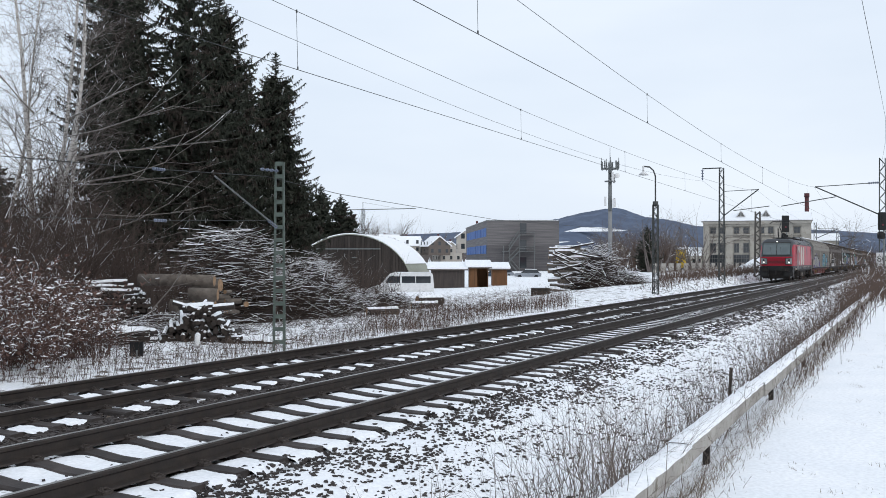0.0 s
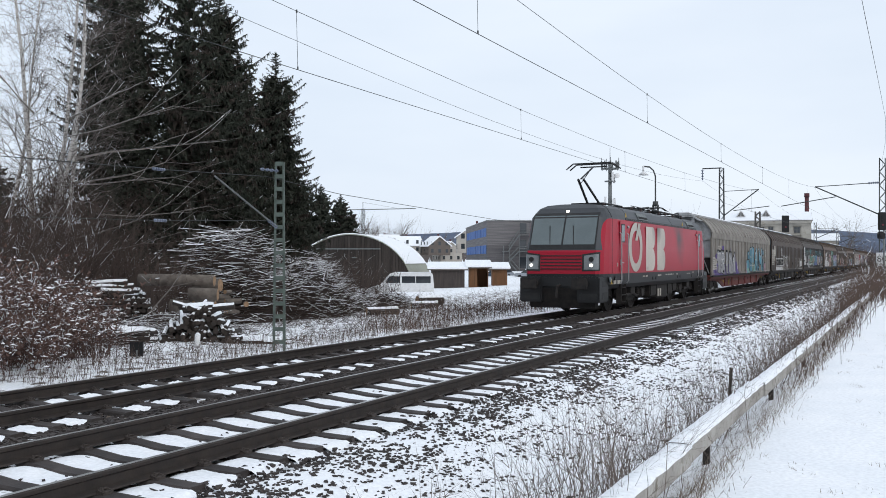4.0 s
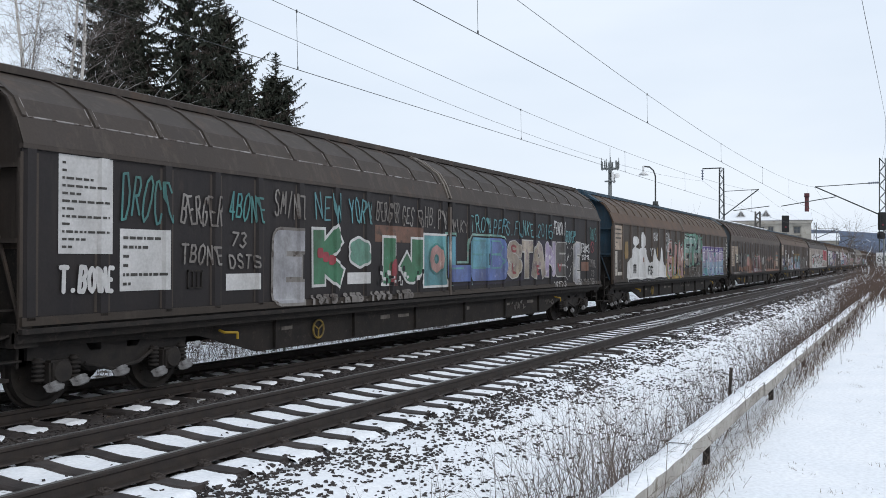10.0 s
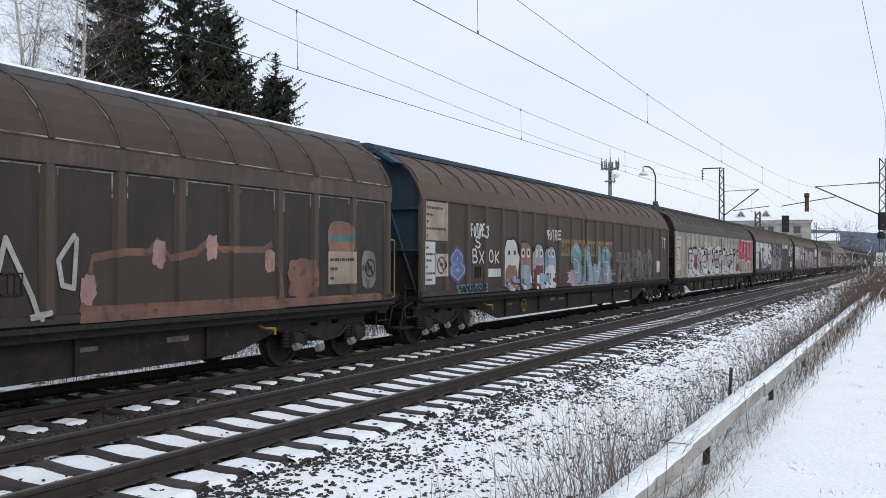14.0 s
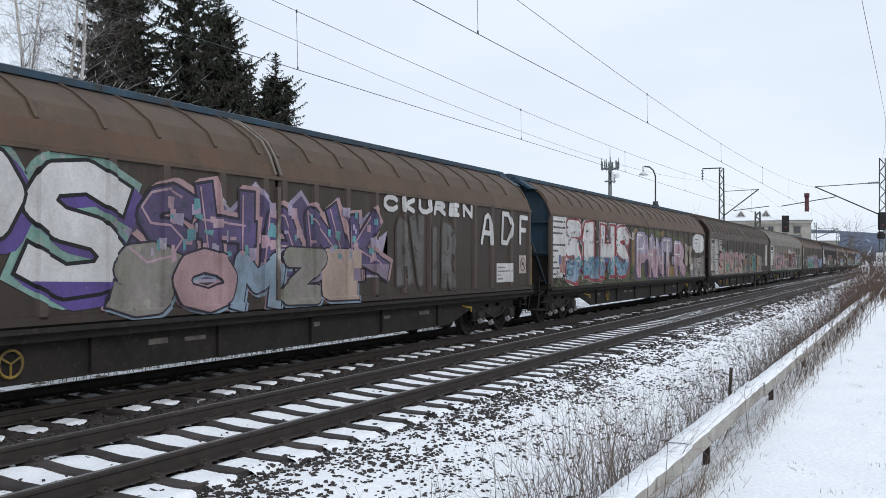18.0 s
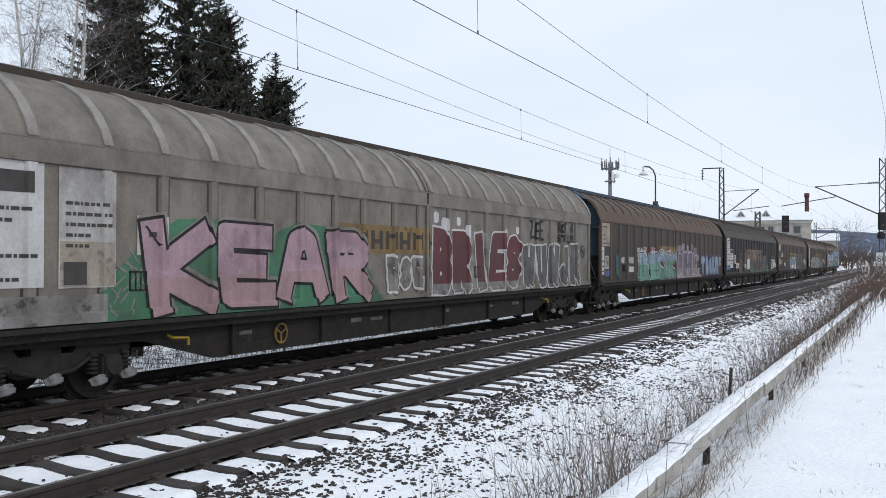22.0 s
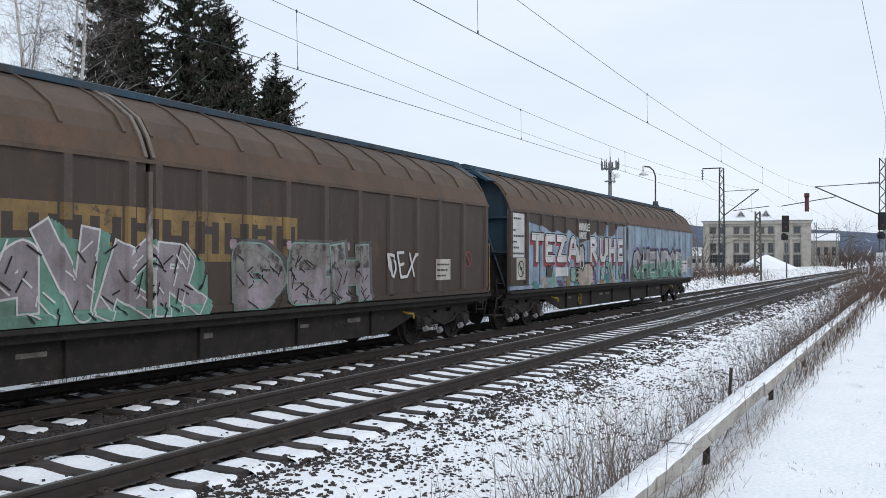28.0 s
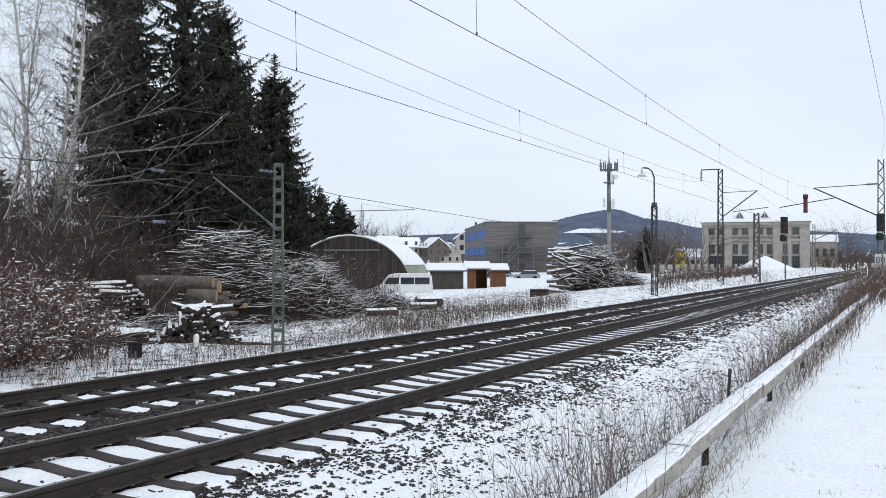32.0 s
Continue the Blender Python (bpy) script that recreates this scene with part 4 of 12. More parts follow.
def locomotive():
    w = thing("electric_locomotive", "red electric locomotive with dark grey roof and skirt, headlights lit", "locomotive")
    part("skirt", hull(LEVELS["skirt"]), LOCO_GREY, w, "dark grey skirt")
    part("body_shell", hull(LEVELS["body"]), LOCO_SHELL, w, smooth=False)
    part("roof", hull(LEVELS["roof"]), LOCO_ROOF, w, "grey roof")
    mid = (FRONT + REAR) / 2
    for e in (0, 1):
        flip = pose(2 * mid, 0, 0, 0, 0, 180) if e else pose(0, 0, 0)

        def put(name, bm, m_, label="", smooth=False):
            ob = part(name, bm, m_, w, label, smooth)
            ob.matrix_basis = flip
            return ob
        put("windscreen_surround", front_panel(-1.17, 1.17, 2.2, 3.45, 0.012, 0.0, 8), BLACK_PART)
        for a, b in ((-1.13, -0.03), (0.03, 1.13)):
            put("windscreen", front_panel(a, b, 2.36, 3.36, 0.022, 0.0, 8), SCREENGLASS)
        for i in range(5):
            put("grille_slat", front_panel(-0.72, 0.72, 1.52 + i * 0.11, 1.555 + i * 0.11, 0.02), LOCO_GREY)
        for sg in (-1, 1):
            put("headlight_box", mirrored(corner_panel(0.74, 1.36, lambda q: 1.46 + 0.03 * (q - 0.7), lambda q: 2.02 + 0.14 * (q - 0.7), 0.012), sg), BLACK_PART)
            put("headlight_housing", mirrored(corner_panel(0.8, 1.29, lambda q: 1.52, lambda q: 1.97 + 0.12 * (q - 0.7), 0.024), sg), LAMPGLASS, "clear headlight cover")
            for z, r, nm in ((1.66, 0.055, "headlight"), (1.86, 0.085, "marker_lamp")):
                bm = B()
                x = cab_point(0, 1, z)[0]
                tube(bm, (x - 0.045, sg * 1.06, z), (x, sg * 1.06, z), r, n=16)
                put(nm, bm, (HEADLIGHT if not e else CABGLASS) if nm == "headlight" else BLACK_PART, "lit white headlight" if nm == "headlight" and not e else "")
            bm = B()
            box(bm, FRONT - 0.12, FRONT + 0.95, 0.62, 1.4, 0.42, 1.28, 0.04)
            put("bumper_corner", mirrored(bm, -sg), LOCO_GREY)
            for z0, z1 in ((0.52, 0.76), (0.94, 1.14)):
                bm = B()
                box(bm, FRONT + 0.2, FRONT + 0.8, 1.385, 1.405, z0, z1)
                put("step_opening", mirrored(bm, -sg), BLACK_PART)
            bm = B()
            box(bm, FRONT - 0.13, FRONT - 0.1, 0.72, 1.3, 0.52, 0.72)
            put("step_opening", mirrored(bm, -sg), BLACK_PART)
        bm = B()
        x = cab_point(0, 1, 3.5)[0]
        tube(bm, (x - 0.03, 0, 3.5), (x + 0.1, 0, 3.5), 0.055, n=14)
        put("top_headlight", bm, HEADLIGHT if not e else CABGLASS)
        for y in (-0.42, 0.42):
            bm = B()
            x0, x1 = cab_point(0, 1, 2.36)[0] - 0.04, cab_point(0, 1, 3.0)[0] - 0.04
            path(bm, [(x0, y, 2.3), (x1, y + 0.1, 3.0)], 0.015, 4)
            put("wiper", bm, BLACK_PART)
        bm = B()
        box(bm, FRONT - 0.02, FRONT + 0.5, -1.22, 1.22, 0.9, 1.3, 0.05)
        put("headstock", bm, LOCO_GREY)
        bm = B()
        prism(bm, [(FRONT + 0.0, 0.9), (FRONT + 0.45, 0.9), (FRONT + 0.6, 0.25), (FRONT + 0.25, 0.22)], -1.15, 1.15, "y")
        put("plough", bm, BOGIE)
        for y in (-0.875, 0.875):
            bm = B()
            tube(bm, (FRONT, y, 1.05), (FRONT - 0.42, y, 1.05), 0.16, n=14)
            box(bm, FRONT - 0.62, FRONT - 0.56, y - 0.28, y + 0.28, 0.86, 1.24, 0.03)
            put("buffer", bm, BOGIE)
        bm = B()
        path(bm, [(FRONT, 0, 1.0), (FRONT - 0.3, 0, 0.95), (FRONT - 0.35, 0, 0.6)], 0.05)
        put("coupling_hook", bm, BOGIE)
        # cab door with window, rails and steps, on the near side at both ends
        for sgn in (-1, 1):
            x0, x1 = -17.0, -16.22
            bm = B()
            box(bm, x0, x1, sgn * 1.499 - 0.006, sgn * 1.499 + 0.006, 1.42, 3.2)
            d = put("cab_door", bm, LOCO_RED)
            bm = B()
            box(bm, -16.87, -16.43, sgn * 1.502 - 0.012, sgn * 1.502 + 0.012, 2.46, 3.1, 0.004)
            g = part("door_window", bm, BLACK_PART, d)
            bm = B()
            box(bm, -16.83, -16.47, sgn * 1.505 - 0.014, sgn * 1.505 + 0.014, 2.5, 3.06, 0.004)
            part("window_pane", bm, CABGLASS if e else PALEGLASS, d)
            for x in (x0 - 0.05, x1 + 0.05):
                bm = B()
                path(bm, [(x, sgn * 1.5, 2.8), (x, sgn * 1.57, 2.74), (x, sgn * 1.57, 1.1), (x, sgn * 1.5, 1.02)], 0.02)
                put("handrail", bm, SILVER)
            bm = B()
            for z in (0.35, 0.6, 0.86):
                box(bm, x0 + 0.12, x1 - 0.1, sgn * 1.42 - 0.1, sgn * 1.42 + 0.1, z, z + 0.03)
            for x in (x0 + 0.12, x1 - 0.1):
                box(bm, x - 0.02, x + 0.02, sgn * 1.42 - 0.1, sgn * 1.42 + 0.1, 0.3, 1.0)
            put("cab_steps", bm, BOGIE)
            bm = B()
            box(bm, x0 + 0.15, x1 - 0.13, sgn * 1.485 - 0.02, sgn * 1.485 + 0.012, 1.08, 1.26)
            put("step_recess", bm, BLACK_PART)
            bm = B()
            tube(bm, (-16.0, sgn * 1.47, 3.02), (-16.0, sgn * 1.54, 3.02), 0.05, n=10)
            put("side_lamp", bm, SILVER)
            bm = B()
            box(bm, -17.9, -17.88, sgn * 1.5 - 0.004, sgn * 1.5 + 0.004, 1.4, 3.25)
            put("panel_seam", bm, BLACK_PART)
            for i, (a, b) in enumerate(((-18.3, -17.95), (-17.7, -17.3))):
                bm = B()
                tube(bm, ((a + b) / 2, sgn * 1.46, 1.18), ((a + b) / 2, sgn * 1.5, 1.18), 0.09, n=14)
                put("skirt_port", bm, PALEGLASS if i == 0 else BLACK_PART)
    # livery shapes on the flank
    livery = mat("sooty_white_livery_paint", (0.56, 0.51, 0.45), (0.46, 0.42, 0.37), 0.8, 0.5, 0, 0.03, 20, third=(0.24, 0.22, 0.2), third_at=0.66, streak=(0.8, 0.8, 0.4))
    add_soot(livery, (-11.8, -1.5, 3.15), (0.75, 3.0, 0.75))
    grubby = mat("grubby_livery_paint", (0.5, 0.455, 0.4), (0.4, 0.365, 0.32), 1.1, 0.5, 0, 0.03, 20, third=(0.2, 0.18, 0.165), third_at=0.64, streak=(0.8, 0.8, 0.4))
    add_soot(grubby, (-11.8, -1.5, 3.15), (0.75, 3.0, 0.75))
    y = -1.502
    for nm, bm in (("livery_ring", ring_shape(-14.95, 2.31, 0.92, 0.9, 0.33, 0.30, y, 0.004, radians(-282), radians(62))),):
        part(nm, bm, SIGNWHITE, w, "dusty white livery shape")
    bm = B()
    prism(bm, [(-15.05, 2.56), (-14.72, 2.56), (-14.28, 3.2), (-14.6, 3.2)], y - 0.005, y - 0.001, "y")
    part("livery_bar", bm, SIGNWHITE, w)
    for x0, x1 in ((-13.48, -12.1), (-11.75, -10.4)):
        for z0, z1 in ((1.43, 2.288), (2.289, 3.12)):
            bm = B()
            r = (z1 - z0) / 2
            out = [(x0, z0), (x1 - r * 0.9, z0)] + [(x1 - r * 0.9 + r * 0.9 * math.cos(a), z0 + r + r * math.sin(a)) for a in (radians(-90 + 15 * k) for k in range(1, 12))] + [(x1 - r * 0.9, z1), (x0, z1)]
            prism(bm, out, y - 0.004, y, "y")
            part("livery_block", bm, livery if x0 < -12 else grubby, w)
    # framed grilles in the slope of the roof
    for x0, x1 in ((-14.4, -13.05), (-5.76, -4.5)):
        for nm, e, out, m_ in (("grille_frame", 0.0, 0.022, GALV), ("roof_grille", 0.05, 0.034, BLACKHOLE)):
            k = e * 0.8
            pts = [(-1.455 + k * 0.4, 3.335 + k), (-1.42 + k * 0.4, 3.41 + k * 0.3), (-1.31 + k * 0.5, 3.59 - k)]
            bm = B()
            prism(bm, [(y_ - out, z_ + out * 0.6) for y_, z_ in pts] + [(y_ + 0.05, z_ - 0.03) for y_, z_ in pts[::-1]], x0 + e, x1 - e)
            part(nm, bm, m_, w)
    # yellow warning triangles, door handle and class mark
    for x, z, yy in ((-18.0, 1.02, -1.485), (-16.05, 3.37, -1.43), (-6.9, 3.37, -1.43)):
        bm = B()
        prism(bm, [(x - 0.1, z), (x + 0.1, z), (x, z + 0.17)], yy - 0.012, yy, "y")
        part("warning_triangle", bm, YELLOW, w)
    for x in (-16.95,):
        bm = B()
        box(bm, x - 0.06, x + 0.06, -1.53, -1.5, 1.66, 1.86, 0.01)
        path(bm, [(x, -1.54, 1.76), (x + 0.22, -1.56, 1.74)], 0.018, 6)
        part("door_handle", bm, SILVER, w)
    for x0, n_, z in ((-17.35, 1, 1.62), (-17.75, 3, 1.02), (-17.3, 5, 1.02)):
        bm = B()
        for i in range(n_):
            box(bm, x0 + i * 0.09, x0 + i * 0.09 + 0.06, -1.512, -1.48, z, z + 0.12)
        part("small_marking", bm, SIGNWHITE, w)
    for x in (-17.87, -15.95, -9.0, -5.9):
        bm = B()
        prism(bm, [(-1.47, 3.29), (-1.416, 3.42), (-1.285, 3.626), (-1.06, 3.748), (-1.06, 3.73), (-1.275, 3.61), (-1.4, 3.41), (-1.45, 3.29)], x, x + 0.025)
        part("roof_seam", bm, BLACK_PART, w)
    # skirt lettering as plain bars, and small plates
    for x0, n, z, h in ((-14.0, 10, 1.2, 0.06), (-11.6, 7, 1.2, 0.07), (-10.3, 17, 1.22, 0.055), (-8.4, 5, 1.22, 0.05), (-6.2, 9, 1.22, 0.04), (-5.0, 3, 1.24, 0.08)):
        bm = B()
        for i in range(n):
            if (i * 7 + n) % 5:
                box(bm, x0 + i * 0.085, x0 + i * 0.085 + 0.05, -1.495, -1.489, z, z + h)
        part("lettering", bm, SIGNWHITE, w)
    for x in (-12.35, -11.85, -8.05, -7.55, -5.2):
        bm = B()
        tube(bm, (x, -1.45, 1.14), (x, -1.498, 1.14), 0.075, n=14)
        part("skirt_port", bm, BLACK_PART, w)
    # gutter bolts along the roof edge
    bm = B()
    box(bm, -16.2, -4.1, -1.482, -1.45, 3.255, 3.325, 0.004)
    part("roof_gutter", bm, BLACK_PART, w)
    for i in range(42):
        bm_key = shared("roof_bolt", lambda: box(B(), -0.014, 0.014, -0.01, 0.01, -0.014, 0.014))
        ob = part_of("roof_bolt", bm_key, SILVER, w)
        ob.matrix_basis = pose(-16.1 + i * 0.29, -1.486, 3.29)
    # roof gear
    bm = B()
    box(bm, -13.2, -3.4, -0.55, 0.55, 3.74, 3.8)
    part("roof_deck", bm, DARKMETAL, w)
    for x in (-12.6, -11.2, -9.8, -8.2, -7.0, -5.6, -3.8):
        for y in (-0.7, 0.7):
            bm = B()
            insulator(bm, (x, y, 3.72), (x, y, 3.94), 4, 0.05)
            part("roof_insulator", bm, INSUL_BROWN, w)
    bm = B()
    for y in (-0.7, 0.7):
        tube(bm, (-8.3, y, 3.96), (-3.7, y, 3.96), 0.03)
        tube(bm, (-12.7, y, 3.97), (-8.5, y, 3.97), 0.016)
    for x in (-8.3, -7.4, -5.6, -3.7):
        tube(bm, (x, -0.7, 3.96), (x, 0.7, 3.96), 0.03)
    for y in (-0.25, 0.25):
        tube(bm, (-7.6, y, 4.0), (-4.4, y * 0.5, 4.06), 0.03)
        tube(bm, (-4.4, y * 0.5, 4.08), (-7.9, y, 4.12), 0.022)
    for x in (-8.1, -7.75):
        path(bm, [(x, -0.98, 3.98), (x, -0.75, 4.14), (x, 0.75, 4.14), (x, 0.98, 3.98)], 0.022)
    for k in range(4):
        tube(bm, (-11.8 + k * 0.8, -0.6, 3.96), (-11.2 + k * 0.8, 0.6, 4.0), 0.02)
    box(bm, -10.9, -9.6, -0.3, 0.3, 3.8, 4.0)
    path(bm, [(-4.6, -0.5, 4.0), (-4.0, -0.6, 4.1), (-3.4, -0.5, 3.9)], 0.025)
    path(bm, [(-10.8, -0.5, 3.98), (-9.6, -0.62, 4.08), (-8.4, -0.5, 3.96)], 0.02)
    part("folded_pantograph", bm, BLACK_PART, w)
    bm = B()
    for y in (-0.6, 0.6):
        tube(bm, (-16.0, y, 3.9), (-13.6, y, 3.9), 0.028)
    for x in (-16.0, -15.2, -13.6):
        tube(bm, (x, -0.6, 3.9), (x, 0.6, 3.9), 0.028)
    tube(bm, (-15.3, -0.22, 3.94), (-16.75, -0.1, 4.72), 0.045)
    tube(bm, (-15.3, 0.22, 3.94), (-16.75, 0.1, 4.72), 0.045)
    tube(bm, (-16.75, 0, 4.74), (-15.3, 0.0, 5.3), 0.03)
    tube(bm, (-16.6, 0.05, 4.6), (-15.4, 0.05, 5.22), 0.015)
    for x in (-15.5, -15.1):
        path(bm, [(x, -0.98, 5.22), (x, -0.72, 5.42), (x, 0.72, 5.42), (x, 0.98, 5.22)], 0.025)
    for y in (-0.5, 0.5):
        tube(bm, (-15.5, y, 5.4), (-15.1, y, 5.4), 0.02)
    tube(bm, (-15.3, -0.5, 5.3), (-15.3, 0.5, 5.3), 0.025)
    part("raised_pantograph", bm, BLACK_PART, w)
    for y in (-0.6, 0.6):
        for x in (-16.0, -13.6):
            bm = B()
            insulator(bm, (x, y, 3.68), (x, y, 3.9), 3, 0.05)
            part("roof_insulator", bm, INSUL_BROWN, w)
    # running gear
    for bx in (-14.7, -5.2):
        for s in (-1, 1):
            bm = B()
            prism(bm, [(bx - 2.4, 0.62), (bx - 2.4, 0.98), (bx + 2.4, 0.98), (bx + 2.4, 0.62), (bx + 1.9, 0.5), (bx + 1.1, 0.5), (bx + 0.7, 0.36), (bx - 0.7, 0.36), (bx - 1.1, 0.5), (bx - 1.9, 0.5)], s * 1.05 - 0.07, s * 1.05 + 0.07, "y")
            part("bogie_frame", bm, BOGIE, w)
            for dx in (-1.5, 1.5):
                bm = B()
                box(bm, bx + dx - 0.2, bx + dx + 0.2, s * 1.17 - 0.1, s * 1.17 + 0.1, 0.42, 0.78, 0.04)
                tube(bm, (bx + dx, s * 1.1, 0.6), (bx + dx, s * 1.3, 0.6), 0.16, n=14)
                part("axle_box", bm, BOGIE, w)
                for ddx in (-0.42, 0.42):
                    bm = m_spring()
                    for v in bm.verts:
                        v.co = Vector((v.co.x * 1.3 + bx + dx + ddx, v.co.y * 1.3 + s * 1.17, v.co.z * 1.35))
                    part("spring", bm, BOGIE, w)
            bm = B()
            path(bm, [(bx - 0.7, s * 1.25, 0.55), (bx + 0.1, s * 1.25, 0.62), (bx + 0.75, s * 1.25, 0.5)], 0.06)
            box(bm, bx - 0.3, bx + 0.3, s * 1.22 - 0.1, s * 1.22 + 0.1, 0.62, 0.86)
            part("damper", bm, BOGIE, w)
        for dx in (-1.5, 1.5):
            ob = part_of("driving_wheelset", LOCO_WHEEL, None, w)
            ob.matrix_basis = pose(bx + dx, 0, 0.625)
            TURNING.append((ob, 0.625, bx + dx, 0.0))
    for x0, x1, z0 in ((-12.1, -11.2, 0.42), (-11.1, -9.3, 0.3), (-9.2, -8.4, 0.38), (-8.3, -7.6, 0.5)):
        bm = B()
        box(bm, x0, x1, -1.32, 1.32, z0, 0.9, 0.04)
        part("underfloor_case", bm, BOGIE, w)
    for x in (-11.0, -10.65):
        bm = B()
        box(bm, x, x + 0.2, -1.345, -1.325, 0.38, 0.68)
        part("white_plate", bm, SIGNWHITE, w)
    bm = B()
    box(bm, FRONT + 1.0, REAR - 1.0, -1.3, 1.3, 0.86, 1.0)
    part("underframe", bm, BOGIE, w)
    VEHICLES.append((w, 0.0))


LAMPGLASS = mat("clear_lamp_cover", (0.24, 0.255, 0.26), (0.16, 0.17, 0.175), 3, 0.15, 0, 0)
# windscreen base lightened to grey-teal, so the sky's reflection is partly painted in
SCREENGLASS = mat("reflecting_windscreen", (0.11, 0.14, 0.145), (0.08, 0.105, 0.11), 0.8, 0.08, 0, 0, spec=0.9)
BLACK_PART = mat("black_fittings", (0.018, 0.018, 0.019), (0.03, 0.03, 0.03), 4, 0.6)
SILVER = mat("brushed_handrail_steel", (0.4, 0.4, 0.4), (0.3, 0.3, 0.3), 5, 0.4, 0.6)
PALEGLASS = mat("reflective_pale_glass", (0.14, 0.17, 0.18), (0.1, 0.13, 0.14), 1.5, 0.15, 0, 0)
INSUL_BROWN = mat("brown_roof_insulator", (0.07, 0.04, 0.035), (0.05, 0.03, 0.03), 5, 0.3)


def insulator(bm, p, q, k=4, r=0.07):
    p, q = Vector(p), Vector(q)
    tube(bm, p, q, r * 0.35, n=6)
    for i in range(k):
        c = p.lerp(q, (i + 0.5) / k)
        d = (q - p).normalized() * 0.02
        tube(bm, c - d, c + d, r, n=10)
    return bm


locomotive()


# ---- painted letters, panels and stains on the wagons ----
def hue(name, a, b=None, c=None, at=0.62, scale=1.2, grime=0.0):
    def worn(v):
        g = sum(v) / 3
        return tuple((g * 0.25 + x * 0.75) * 1.0 for x in v)
    return mat(name, worn(a), worn(b or tuple(v * 0.7 for v in a)), scale * 1.6, 0.7, 0, 0.05, 25, spread=0.6, third=worn(c) if c else None, third_at=at, grime=grime or (0.6 if sum(a) > 0.12 else 0.25))


